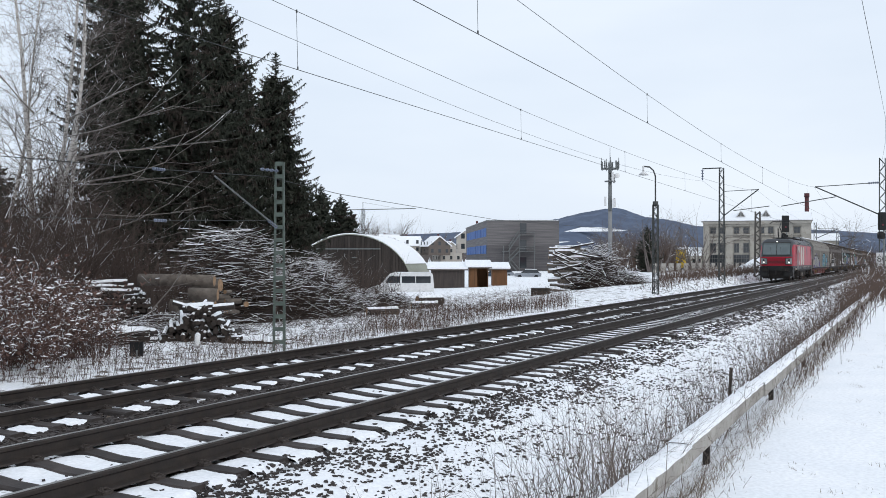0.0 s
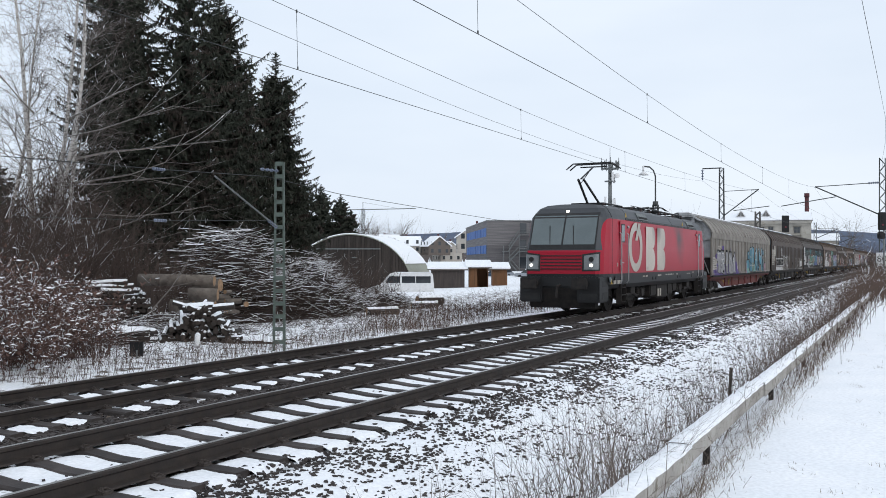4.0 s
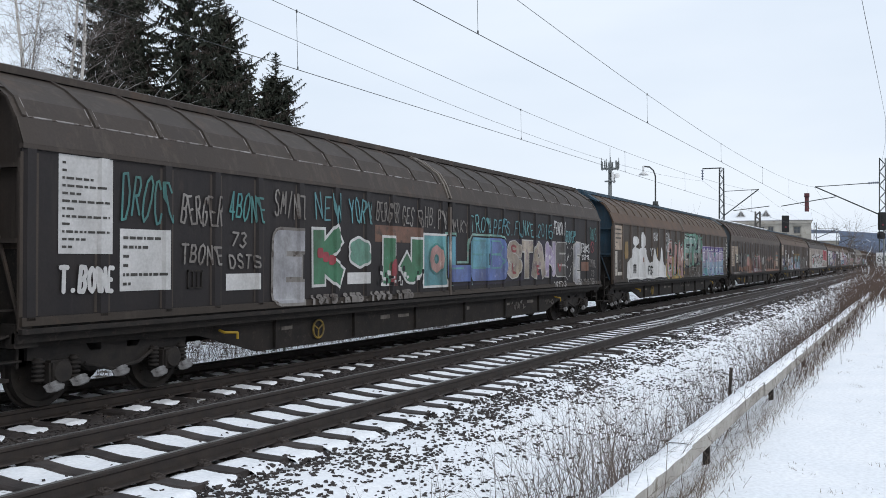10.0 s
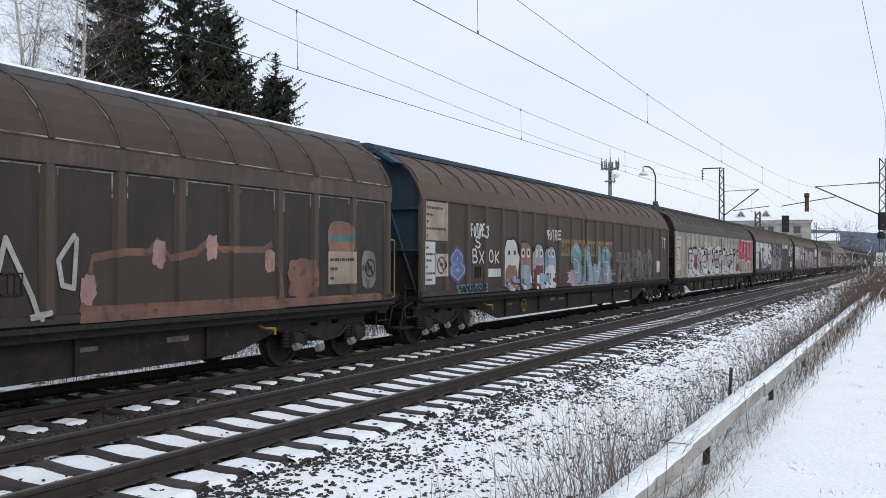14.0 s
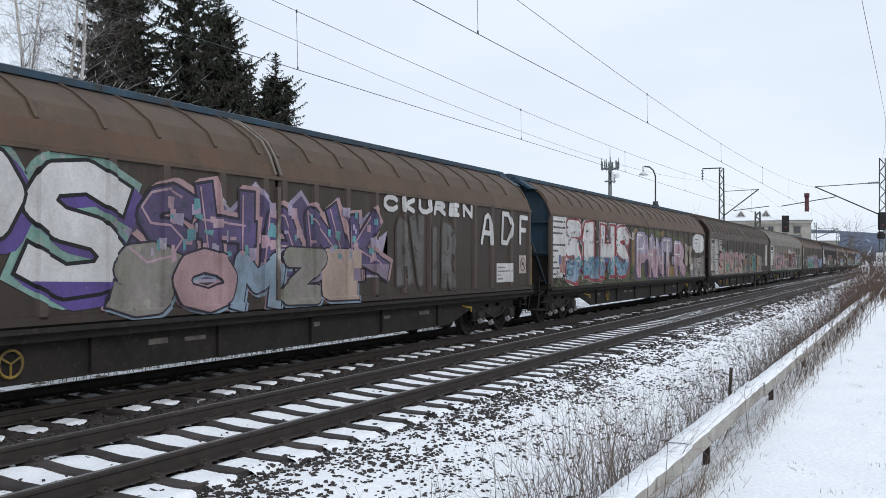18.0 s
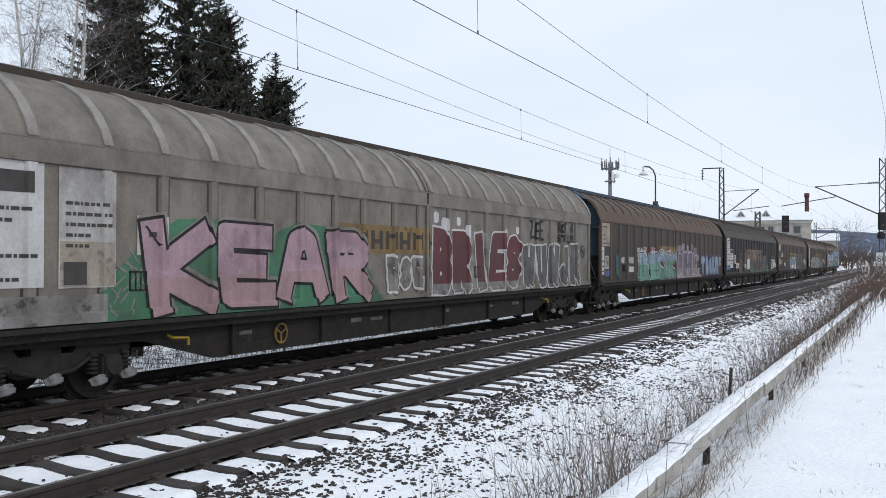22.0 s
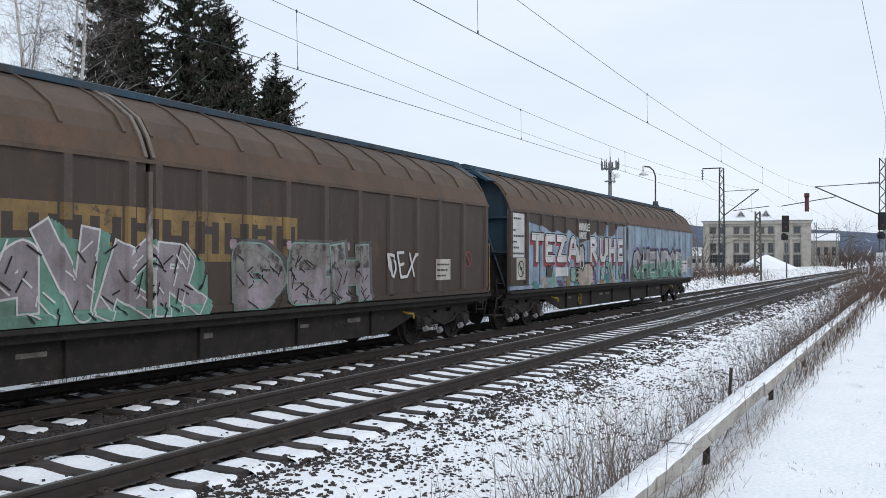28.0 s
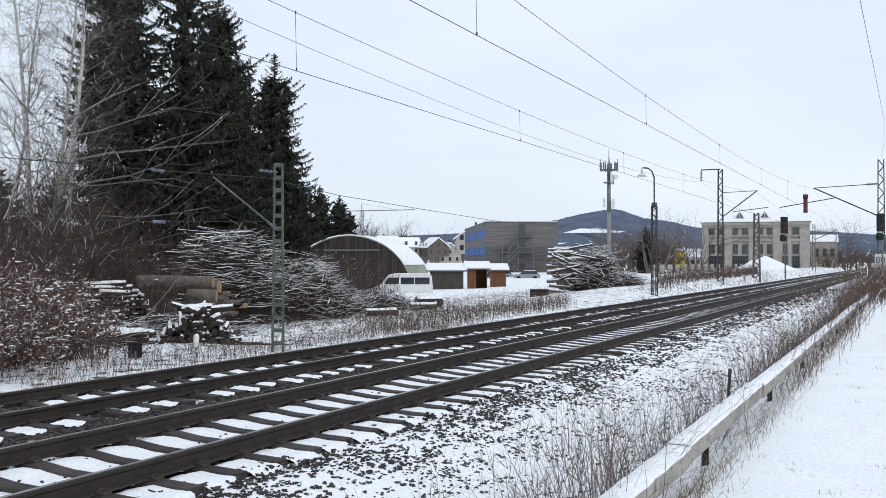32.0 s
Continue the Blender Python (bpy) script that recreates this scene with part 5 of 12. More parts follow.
P = {
    "white": hue("white_spray_paint", (0.5, 0.48, 0.45), (0.38, 0.36, 0.34)),
    "chrome": hue("silver_spray_paint", (0.38, 0.38, 0.4), (0.26, 0.26, 0.29)),
    "dullwhite": hue("faded_white_spray_paint", (0.28, 0.26, 0.24), (0.15, 0.13, 0.12), (0.08, 0.06, 0.05), 0.58),
    "black": hue("black_spray_paint", (0.012, 0.012, 0.014)),
    "purple": hue("purple_spray_paint", (0.07, 0.03, 0.22), (0.1, 0.05, 0.3), (0.2, 0.14, 0.4), 0.66),
    "cream": hue("cream_spray_paint", (0.36, 0.29, 0.19), (0.38, 0.32, 0.28), (0.22, 0.15, 0.17), 0.6),
    "haze": hue("whitish_sprayed_haze", (0.3, 0.285, 0.27), (0.16, 0.145, 0.135), (0.07, 0.06, 0.055), 0.56),
    "amber": hue("orange_spray_paint", (0.4, 0.2, 0.07), (0.34, 0.17, 0.08), (0.36, 0.3, 0.24), 0.64),
    "aqua": hue("bright_blue_spray_paint", (0.06, 0.27, 0.4), (0.09, 0.34, 0.43), (0.14, 0.42, 0.42), 0.66),
    "plum": hue("dark_violet_spray_paint", (0.06, 0.04, 0.12), (0.1, 0.06, 0.2), (0.03, 0.05, 0.1), 0.62),
    "rust": hue("rust_orange_band_paint", (0.3, 0.13, 0.08), (0.26, 0.12, 0.08), (0.36, 0.26, 0.2), 0.62),
    "scarlet": hue("bright_red_spray_paint", (0.5, 0.02, 0.05), (0.42, 0.018, 0.04)),
    "sage": hue("grey_green_spray_paint", (0.2, 0.21, 0.14), (0.24, 0.2, 0.2), (0.3, 0.3, 0.24), 0.66),
    "night": hue("blackish_violet_spray_paint", (0.028, 0.022, 0.045), (0.02, 0.017, 0.03)),
    "cyan": hue("turquoise_spray_paint", (0.05, 0.24, 0.31), (0.09, 0.33, 0.33), (0.2, 0.42, 0.45), 0.66),
    "teal": hue("teal_spray_paint", (0.03, 0.18, 0.19), (0.04, 0.24, 0.22)),
    "green": hue("green_spray_paint", (0.03, 0.15, 0.07), (0.05, 0.21, 0.11), (0.08, 0.3, 0.2), 0.66),
    "mint": hue("mint_spray_paint", (0.13, 0.33, 0.26), (0.2, 0.36, 0.32), (0.35, 0.35, 0.33), 0.6),
    "lilac": hue("lilac_spray_paint", (0.26, 0.19, 0.34), (0.38, 0.32, 0.42), (0.5, 0.48, 0.5), 0.6),
    "pink": hue("pink_spray_paint", (0.38, 0.2, 0.27), (0.44, 0.28, 0.33), (0.3, 0.15, 0.3), 0.66),
    "salmon": hue("salmon_spray_paint", (0.44, 0.24, 0.2), (0.4, 0.19, 0.18), (0.5, 0.36, 0.3), 0.64),
    "red": hue("red_spray_paint", (0.36, 0.025, 0.045), (0.28, 0.02, 0.035)),
    "darkred": hue("dark_red_spray_paint", (0.16, 0.025, 0.035), (0.1, 0.02, 0.025)),
    "blue": hue("blue_spray_paint", (0.06, 0.11, 0.36), (0.1, 0.17, 0.42), (0.22, 0.26, 0.5), 0.64),
    "skyblue": hue("light_blue_spray_paint", (0.17, 0.28, 0.4), (0.25, 0.36, 0.46)),
    "yellow": hue("yellow_spray_paint", (0.42, 0.27, 0.03), (0.34, 0.22, 0.04)),
    "ochre": hue("faded_yellow_band", (0.3, 0.17, 0.03), (0.2, 0.12, 0.025), (0.06, 0.045, 0.03), 0.62),
    "olive": hue("olive_spray_paint", (0.1, 0.11, 0.03), (0.06, 0.075, 0.025)),
    "orange": hue("faded_orange_spray_paint", (0.24, 0.1, 0.055), (0.16, 0.075, 0.05), (0.08, 0.05, 0.04), 0.6),
    "greyshape": hue("faded_grey_spray_paint", (0.13, 0.125, 0.12), (0.085, 0.08, 0.078), (0.05, 0.042, 0.038), 0.6),
    "clean": hue("clear_white_spray_paint", (0.56, 0.55, 0.545), (0.47, 0.46, 0.455), None, 0.62, 0.5, 0.3),
    "rose": hue("rose_spray_paint", (0.4, 0.23, 0.24), (0.34, 0.19, 0.21), None, 0.62, 0.6, 0.4),
    "peach": hue("peach_spray_paint", (0.4, 0.28, 0.22), (0.34, 0.23, 0.18), None, 0.62, 0.6, 0.4),
    "jade": hue("jade_green_spray_paint", (0.12, 0.33, 0.24), (0.09, 0.26, 0.19)),
    "mauve": hue("grey_mauve_spray_paint", (0.3, 0.25, 0.28), (0.24, 0.2, 0.23)),
    "dusk": hue("dusky_mauve_spray_paint", (0.17, 0.12, 0.2), (0.23, 0.17, 0.25), (0.3, 0.26, 0.3), 0.66),
    "brown": hue("brown_paint_patch", (0.06, 0.042, 0.033), (0.045, 0.034, 0.028)),
}
BREAKS = [x + d for x in RIBS for d in (-0.088, -0.063, 0.063, 0.088)]


def relief(x):
    """How far the ribs stand out at x."""
    for r in RIBS:
        d = abs(x - r)
        if d < 0.088:
            return 0.045 if d <= 0.063 else 0.045 * (0.088 - d) / 0.025
    return 0.0


def drape(bm, lift):
    """Cuts a flat sheet, drawn in x and z, at the ribs and lays it over panel and ribs."""
    if not bm.verts:
        return bm
    lo, hi = min(v.co.x for v in bm.verts), max(v.co.x for v in bm.verts)
    for x in BREAKS:
        if lo < x < hi:
            bmesh.ops.bisect_plane(bm, geom=bm.verts[:] + bm.edges[:] + bm.faces[:], plane_co=(x, 0, 0), plane_no=(1, 0, 0), dist=1e-5)
    for z in (1.165, 1.19):
        bmesh.ops.bisect_plane(bm, geom=bm.verts[:] + bm.edges[:] + bm.faces[:], plane_co=(0, 0, z), plane_no=(0, 0, 1), dist=1e-5)
    for z, keep in ((1.045, 1), (3.105, -1)):
        bmesh.ops.bisect_plane(bm, geom=bm.verts[:] + bm.edges[:] + bm.faces[:], plane_co=(0, 0, z), plane_no=(0, 0, -keep), clear_outer=True, dist=1e-5)
    for v in bm.verts:
        out = 0.046 if v.co.z < 1.17 else 0.0
        v.co.y = -1.3855 - max(relief(v.co.x), out) - lift + v.co.y
    for f in bm.faces:
        if f.normal.y > 0:
            f.normal_flip()
    return bm


GLYPHS = {}


def glyph(ch, thick):
    """A flat letter as verts and faces, its box scaled to one."""
    key = (ch, round(thick, 3))
    if key not in GLYPHS:
        cu = bpy.data.curves.new("letter", "FONT")
        cu.body, cu.size, cu.offset, cu.resolution_u = ch, 1.0, thick, 3
        ob = new("letter_source", cu)
        me = bpy.data.meshes.new_from_object(ob)
        bpy.data.objects.remove(ob)
        vs = [v.co.copy() for v in me.vertices]
        fs = [tuple(p.vertices) for p in me.polygons]
        bpy.data.meshes.remove(me)
        bpy.data.curves.remove(cu)
        GLYPHS[key] = (vs, fs)
    return GLYPHS[key]


# letter skeletons for round spray-can letters, in a box of one by one
ARC = [(0.95, 0.8), (0.7, 1.0), (0.3, 1.0), (0.03, 0.72), (0.03, 0.28), (0.3, 0.0), (0.7, 0.0), (0.95, 0.2)]
RING = [(0.5, 1.0), (0.12, 0.85), (0.0, 0.5), (0.12, 0.15), (0.5, 0.0), (0.88, 0.15), (1.0, 0.5), (0.88, 0.85), (0.5, 1.0)]
BOWL = [(0.05, 1.0), (0.7, 1.0), (0.92, 0.78), (0.7, 0.53), (0.05, 0.5)]
SKELETON = {
    "A": [[(0, 0), (0.3, 0.9), (0.5, 1.0), (0.7, 0.9), (1, 0)], [(0.2, 0.35), (0.8, 0.35)]],
    "B": [[(0.05, 0), (0.05, 1)], BOWL, [(0.05, 0.5), (0.75, 0.48), (0.98, 0.25), (0.75, 0.0), (0.05, 0.0)]],
    "C": [ARC],
    "D": [[(0.05, 0), (0.05, 1), (0.6, 1.0), (0.97, 0.65), (0.97, 0.35), (0.6, 0.0), (0.05, 0.0)]],
    "E": [[(0.95, 1), (0.05, 1), (0.05, 0), (0.95, 0)], [(0.05, 0.5), (0.75, 0.5)]],
    "F": [[(0.95, 1), (0.05, 1), (0.05, 0)], [(0.05, 0.5), (0.75, 0.5)]],
    "G": [ARC + [(0.95, 0.48), (0.55, 0.48)]],
    "H": [[(0.05, 0), (0.05, 1)], [(0.95, 0), (0.95, 1)], [(0.05, 0.5), (0.95, 0.5)]],
    "I": [[(0.5, 0), (0.5, 1)]],
    "J": [[(0.8, 1), (0.8, 0.25), (0.55, 0), (0.25, 0.02), (0.05, 0.25)]],
    "K": [[(0.05, 0), (0.05, 1)], [(0.95, 1), (0.1, 0.45), (1, 0)]],
    "L": [[(0.05, 1), (0.05, 0), (0.95, 0)]],
    "M": [[(0, 0), (0.1, 1), (0.5, 0.4), (0.9, 1), (1, 0)]],
    "N": [[(0.05, 0), (0.05, 1), (0.95, 0), (0.95, 1)]],
    "O": [RING],
    "P": [[(0.05, 0), (0.05, 1)], BOWL],
    "R": [[(0.05, 0), (0.05, 1)], BOWL, [(0.4, 0.5), (1, 0)]],
    "S": [[(0.95, 0.85), (0.6, 1.0), (0.2, 0.95), (0.05, 0.72), (0.3, 0.54), (0.72, 0.46), (0.95, 0.26), (0.78, 0.04), (0.35, 0.0), (0.03, 0.16)]],
    "T": [[(0, 1), (1, 1)], [(0.5, 1), (0.5, 0)]],
    "U": [[(0.05, 1), (0.05, 0.3), (0.3, 0.0), (0.7, 0.0), (0.95, 0.3), (0.95, 1)]],
    "V": [[(0, 1), (0.5, 0), (1, 1)]],
    "W": [[(0, 1), (0.2, 0), (0.5, 0.6), (0.8, 0), (1, 1)]],
    "X": [[(0, 0), (1, 1)], [(0, 1), (1, 0)]],
    "Y": [[(0, 1), (0.5, 0.5), (1, 1)], [(0.5, 0.5), (0.45, 0)]],
    "Z": [[(0.05, 1), (0.95, 1), (0.05, 0), (0.95, 0)]],
    "0": [RING],
    "3": [[(0.05, 0.9), (0.5, 1.0), (0.9, 0.78), (0.45, 0.52), (0.95, 0.25), (0.5, 0.0), (0.03, 0.12)]],
    "1": [[(0.3, 0.8), (0.55, 1.0), (0.55, 0.0)]],
    "4": [[(0.7, 0.0), (0.7, 1.0), (0.05, 0.3), (1.0, 0.3)]],
    "5": [[(0.9, 1.0), (0.15, 1.0), (0.1, 0.58), (0.6, 0.62), (0.95, 0.32), (0.6, 0.0), (0.05, 0.08)]],
    "2": [[(0.05, 0.8), (0.3, 1.0), (0.75, 0.98), (0.92, 0.72), (0.05, 0.0), (0.97, 0.0)]],
    "6": [[(0.85, 0.98), (0.4, 0.9), (0.06, 0.45), (0.1, 0.12), (0.5, 0.0), (0.9, 0.12), (0.92, 0.42), (0.55, 0.55), (0.1, 0.35)]],
    "7": [[(0.05, 1.0), (0.95, 1.0), (0.35, 0.0)]],
    "8": [[(0.5, 0.52), (0.12, 0.76), (0.5, 1.0), (0.88, 0.76), (0.5, 0.52), (0.05, 0.25), (0.5, 0.0), (0.95, 0.25), (0.5, 0.52)]],
    " ": [],
    ".": [[(0.45, 0.0), (0.55, 0.0)]],
}


def stroke(bm, pts, rad, lay, square=False):
    """One round-ended sprayed line through pts, in x and z; lay keeps crossing pieces apart."""
    for p, q in zip(pts, pts[1:]):
        d = q - p
        if d.length < 1e-4:
            continue
        lay += 1
        y = -0.00012 * (lay % 25)
        k = Vector((-d.z, 0, d.x)).normalized() * rad
        if square:
            e = d.normalized() * rad
            p, q = p - e * (p == pts[0]), q + e * (q == pts[-1])
        bm.faces.new([bm.verts.new((c.x, y, c.z)) for c in (p - k, q - k, q + k, p + k)])
    for p in pts[1:-1] if square else pts:
        lay += 1
        y = -0.00012 * (lay % 25)
        bm.faces.new([bm.verts.new((p.x + math.cos(a) * rad, y, p.z + math.sin(a) * rad)) for a in (2 * math.pi * j / 12 for j in range(12))])
    return lay


def letters(text, x0, x1, z0, z1, thick, grow_by=0.0, jig=0.0, seed=1, wide=1.12):
    """A row of letters filling the box; grow_by widens the strokes for an outline."""
    rng = random.Random(seed)
    bm = B()
    k = len(text)
    slot = (x1 - x0) / max(1, k)
    for i, ch in enumerate(text):
        tilt, dz, sc = rng.uniform(-jig, jig), rng.uniform(-jig, jig) * 0.25 * (z1 - z0), 1 + rng.uniform(-jig, jig) * 0.4
        if ch == " ":
            continue
        if ch in "MNWKVXYZ":
            rad = (0.075 + thick * 0.6 + grow_by * 0.8) * (z1 - z0) * sc
            lay = 0
            for line in SKELETON[ch]:
                pts = [Vector((x0 + slot * (i + 0.5) + (u - 0.5) * slot * wide * 0.74 + (v - 0.5) * (z1 - z0) * tilt, 0, (z0 + z1) / 2 + dz + (v - 0.5) * (z1 - z0) * sc * 0.82)) for u, v in line]
                lay = stroke(bm, pts, rad, lay)
            continue
        own = thick if ch not in "MNWAKVXYZ" or thick < 0.03 else max(0.02, thick * 0.4)
        core, _ = glyph(ch, own)
        if not core:
            continue
        ax, bx, az, bz = min(c.x for c in core), max(c.x for c in core), min(c.y for c in core), max(c.y for c in core)
        small = ch in ".-'!"
        sx, sz = slot * (0.35 if small or ch in "Ii1" else 1.0) * wide / max(0.05, bx - ax), (z1 - z0) * sc * (0.2 if small else 1.0) / max(0.05, bz - az)
        cx, cz = x0 + slot * (i + 0.5), (z0 + z1) / 2 + dz - (0.38 * (z1 - z0) if small and ch == "." else 0)
        vs, fs = glyph(ch, own + grow_by * (1.0 if ch not in "MNWAKVXYZ" else 0.22))
        made = []
        ph, warp = rng.uniform(0, 6), jig * 0.5
        for c in vs:
            u, v = (c.x - (ax + bx) / 2) * sx, (c.y - (az + bz) / 2) * sz
            e = 2 * v / max(0.1, z1 - z0)
            u2 = u * (1 + warp * math.sin(e * 2 + ph)) + slot * 0.35 * warp * math.sin(e * 3 + ph * 1.7)
            v2 = v * (1 + 0.6 * warp * math.sin(3 * u / max(0.1, slot) + ph))
            made.append((cx + u2 + v * tilt, -0.0006 * i, cz + v2 + u * tilt * 0.5))
        for n_, f in enumerate(fs):     # every piece a hair apart, so that none share a plane
            bm.faces.new([bm.verts.new((made[j][0], made[j][1] - 0.00005 * (n_ % 11), made[j][2])) for j in f])
    return bm


def round_letters(text, x0, x1, z0, z1, rad, jig=0.15, seed=1, wide=0.8, shift=(0.0, 0.0), square=False, only=None):
    """Letters drawn with a fat round stroke of radius rad metres."""
    rng = random.Random(seed)
    bm = B()
    slot = (x1 - x0) / len(text)
    H = z1 - z0
    lay = 0
    for i, ch in enumerate(text):
        tilt, dz, sc, ph = rng.uniform(-jig, jig), rng.uniform(-jig, jig) * 0.3 * H, 1 + rng.uniform(-jig, jig) * 0.5, rng.uniform(0, 6)
        if only is not None:
            if i != only:
                continue
            lay = 9 * i
        for line in SKELETON.get(ch.upper(), ()):
            pts = []
            for u, v in line:
                e = (v - 0.5) * sc
                x = x0 + slot * (i + 0.5) + (u - 0.5) * slot * wide * (1 + 0.5 * jig * math.sin(3 * e + ph)) + e * H * tilt
                pts.append(Vector((x + shift[0], 0, (z0 + z1) / 2 + e * H * 0.86 + dz + 0.1 * H * jig * math.sin(5 * u + ph) + shift[1])))
            lay = stroke(bm, pts, rad, lay, square)
    return bm


def piece(w, text, x0, x1, z0, z1, fill, line, rad=0.14, square=False, jig=0.12, seed=1, block=None, low=None, halo=None, glint=None, edge=0.05, name="graffiti", up=0.0):
    """Letters that fill the box to its edge: outline, a solid block behind them (colour, dx, dz), an outer rim (colour, width),
    a second colour below a height (colour, z) and highlights."""
    h, slot = z1 - z0, (x1 - x0) / len(text)
    r = min(rad * h, slot * 0.3)
    span = max(0.1, (slot - 2 * r - 2 * edge * 0.5) / slot)
    za, zb = z0 + r + edge, z1 - r - edge
    za, zb = (za + zb) / 2 - (zb - za) / 2 / 0.86, (za + zb) / 2 + (zb - za) / 2 / 0.86

    def shape(rr, shift=(0.0, 0.0), only=None):
        return round_letters(text, x0, x1, za, zb, rr, jig, seed, span, shift, square, only)
    if halo:
        part(name + "_halo", drape(shape(r + edge + halo[1]), 0.004), P[halo[0]], w)
    if block:
        for k in range(1, 4):
            part(name + "_shadow", drape(shape(r + edge, (block[1] * k / 3, block[2] * k / 3)), 0.0105 - 0.001 * k), P[block[0]], w)
    part(name + "_outline", drape(shape(r + edge), 0.0125 + up), P[line], w)
    for i in range(len(text)):
        part(name, drape(shape(r, only=i), 0.0165 + up), P[fill], w, "spray-painted graffiti letter")
    for i in range(len(text)) if low else ():
        bm = shape(r, only=i)
        rng = random.Random(seed)
        bmesh.ops.bisect_plane(bm, geom=bm.verts[:] + bm.edges[:] + bm.faces[:], plane_co=(0, 0, low[1]), plane_no=(rng.uniform(-0.03, 0.03), 0, 1), clear_outer=True, dist=1e-5)
        if bm.verts:
            part(name + "_lower_fill", drape(bm, 0.0205 + up), P[low[0]], w)
        else:
            bm.free()
    for i in range(len(text)) if glint else ():
        part(name + "_highlight", drape(shape(max(0.008, r * 0.1), (-r * 0.62, r * 0.62), i), 0.0245 + up), P[glint], w)


def scrawl(w, pts, rad, colour, lift=0.0125, name="graffiti_stroke"):
    """One loose sprayed line through pts."""
    bm = B()
    stroke(bm, [Vector((x, 0, z)) for x, z in pts], rad, 0)
    part(name, drape(bm, lift), P[colour], w)


def outline_box(w, x0, x1, z0, z1, t, colour):
    """A painted frame of four lines."""
    bm = B()
    for a, b, c, d in ((x0, x1, z0, z0 + t), (x0, x1, z1 - t, z1), (x0, x0 + t, z0 + t, z1 - t), (x1 - t, x1, z0 + t, z1 - t)):
        bm.faces.new([bm.verts.new(v) for v in ((a, 0, c), (b, 0, c), (b, 0, d), (a, 0, d))])
    part("painted_frame", drape(bm, 0.012), P[colour], w)


def area(w, pts, colour, lift=0.006, name="graffiti_ground", floor_z=1.045, label=""):
    """A painted field with a given skyline, filled down to floor_z."""
    bm = B()
    for (xa, za), (xb, zb) in zip(pts, pts[1:]):
        bm.faces.new([bm.verts.new(c) for c in ((xa, 0, floor_z), (xb, 0, floor_z), (xb, 0, zb), (xa, 0, za))])
    part(name, drape(bm, lift), P[colour], w, label)


def tag(w, text, x0, x1, z0, z1, colour="white", thick=-0.004, jig=0.25, seed=3, most=0.022):
    if all(c.upper() in SKELETON for c in text):
        bm = round_letters(text, x0, x1, z0, z1, min(most, (0.055 + max(0, thick) * 1.2) * (z1 - z0)), jig, seed, 0.66)
    else:
        bm = letters(text, x0, x1, z0, z1, thick, 0.0, jig, seed, 0.9)
    part("graffiti_tag", drape(bm, 0.024), P[colour], w)


def blob(w, x0, x1, z0, z1, colour, seed=1, spikes=0, lift=0.004, name="graffiti_ground", rough=0.12):
    """An uneven painted patch."""
    rng = random.Random(seed)
    bm = B()
    k = 48
    vs = []
    ph = rng.uniform(0, 20)
    for i in range(k):
        a = 2 * math.pi * i / k
        c, s = math.cos(a), math.sin(a)
        c, s = math.copysign(abs(c) ** 0.6, c), math.copysign(abs(s) ** 0.6, s)
        r = 1 + rough * noise.noise((c * 2.2 + ph, s * 2.2, seed)) + (rng.uniform(0, 0.25) if spikes and i % 2 else 0)
        vs.append(bm.verts.new(((x0 + x1) / 2 + c * r * (x1 - x0) / 2, 0, (z0 + z1) / 2 + s * r * (z1 - z0) / 2)))
    mid = bm.verts.new(((x0 + x1) / 2, 0, (z0 + z1) / 2))
    for i in range(k):
        bm.faces.new((vs[i], vs[(i + 1) % k], mid))
    part(name, drape(bm, lift + 0.00035 * (seed % 9)), P[colour], w)


def specks(w, x0, x1, z0, z1, n, colours, seed=1, size=(0.03, 0.08), lift=0.019):
    """Small painted squares strewn over the letters."""
    rng = random.Random(seed)
    for ci, c in enumerate(colours):
        bm = B()
        for k in range(n):
            y = -0.0009 * ci - 0.00006 * (k % 14)
            x, z, a, h = rng.uniform(x0, x1), rng.uniform(z0, z1), rng.uniform(*size) * 0.6, rng.uniform(*size) * 0.6
            sk = rng.uniform(-0.4, 0.4) * a
            bm.faces.new([bm.verts.new(p) for p in ((x - a, y, z - h + sk), (x + a, y, z - h - sk), (x + a + sk, y, z + h), (x - a, y, z + h))])
        tagged(part("graffiti_speck", drape(bm, lift), P[c], w), kind="stuff")


def hatch(w, x0, x1, z0, z1, n, colour, seed=1, lift=0.0075):
    """Loose sprayed hatching."""
    rng = random.Random(seed)
    bm = B()
    for k in range(n):
        y = -0.00006 * (k % 20)
        x, z, a, L = rng.uniform(x0, x1), rng.uniform(z0, z1), rng.choice((0.6, -0.6, 2.4, 1.2)) + rng.uniform(-0.2, 0.2), rng.uniform(0.12, 0.3)
        dx, dz = math.cos(a) * L / 2, math.sin(a) * L / 2
        nx, nz = -math.sin(a) * 0.012, math.cos(a) * 0.012
        bm.faces.new([bm.verts.new(p) for p in ((x - dx - nx, y, z - dz - nz), (x + dx - nx, y, z + dz - nz), (x + dx + nx, y, z + dz + nz), (x - dx + nx, y, z - dz + nz))])
    tagged(part("graffiti_hatching", drape(bm, lift), P[colour], w), kind="stuff")


def frame_tag(w, x0, n, colour, seed=1, z0=0.5, z1=0.75):
    """A loose scrawl on the side frame."""
    rng = random.Random(seed)
    x, z = x0, (z0 + z1) / 2
    for _ in range(n):
        pts = [(x + rng.uniform(0, 0.2), -1.158, rng.uniform(z0, z1)) for _ in range(4)]
        bm = B()
        path(bm, pts, 0.009, 4)
        part("frame_scrawl", bm, P[colour], w)
        x += 0.17


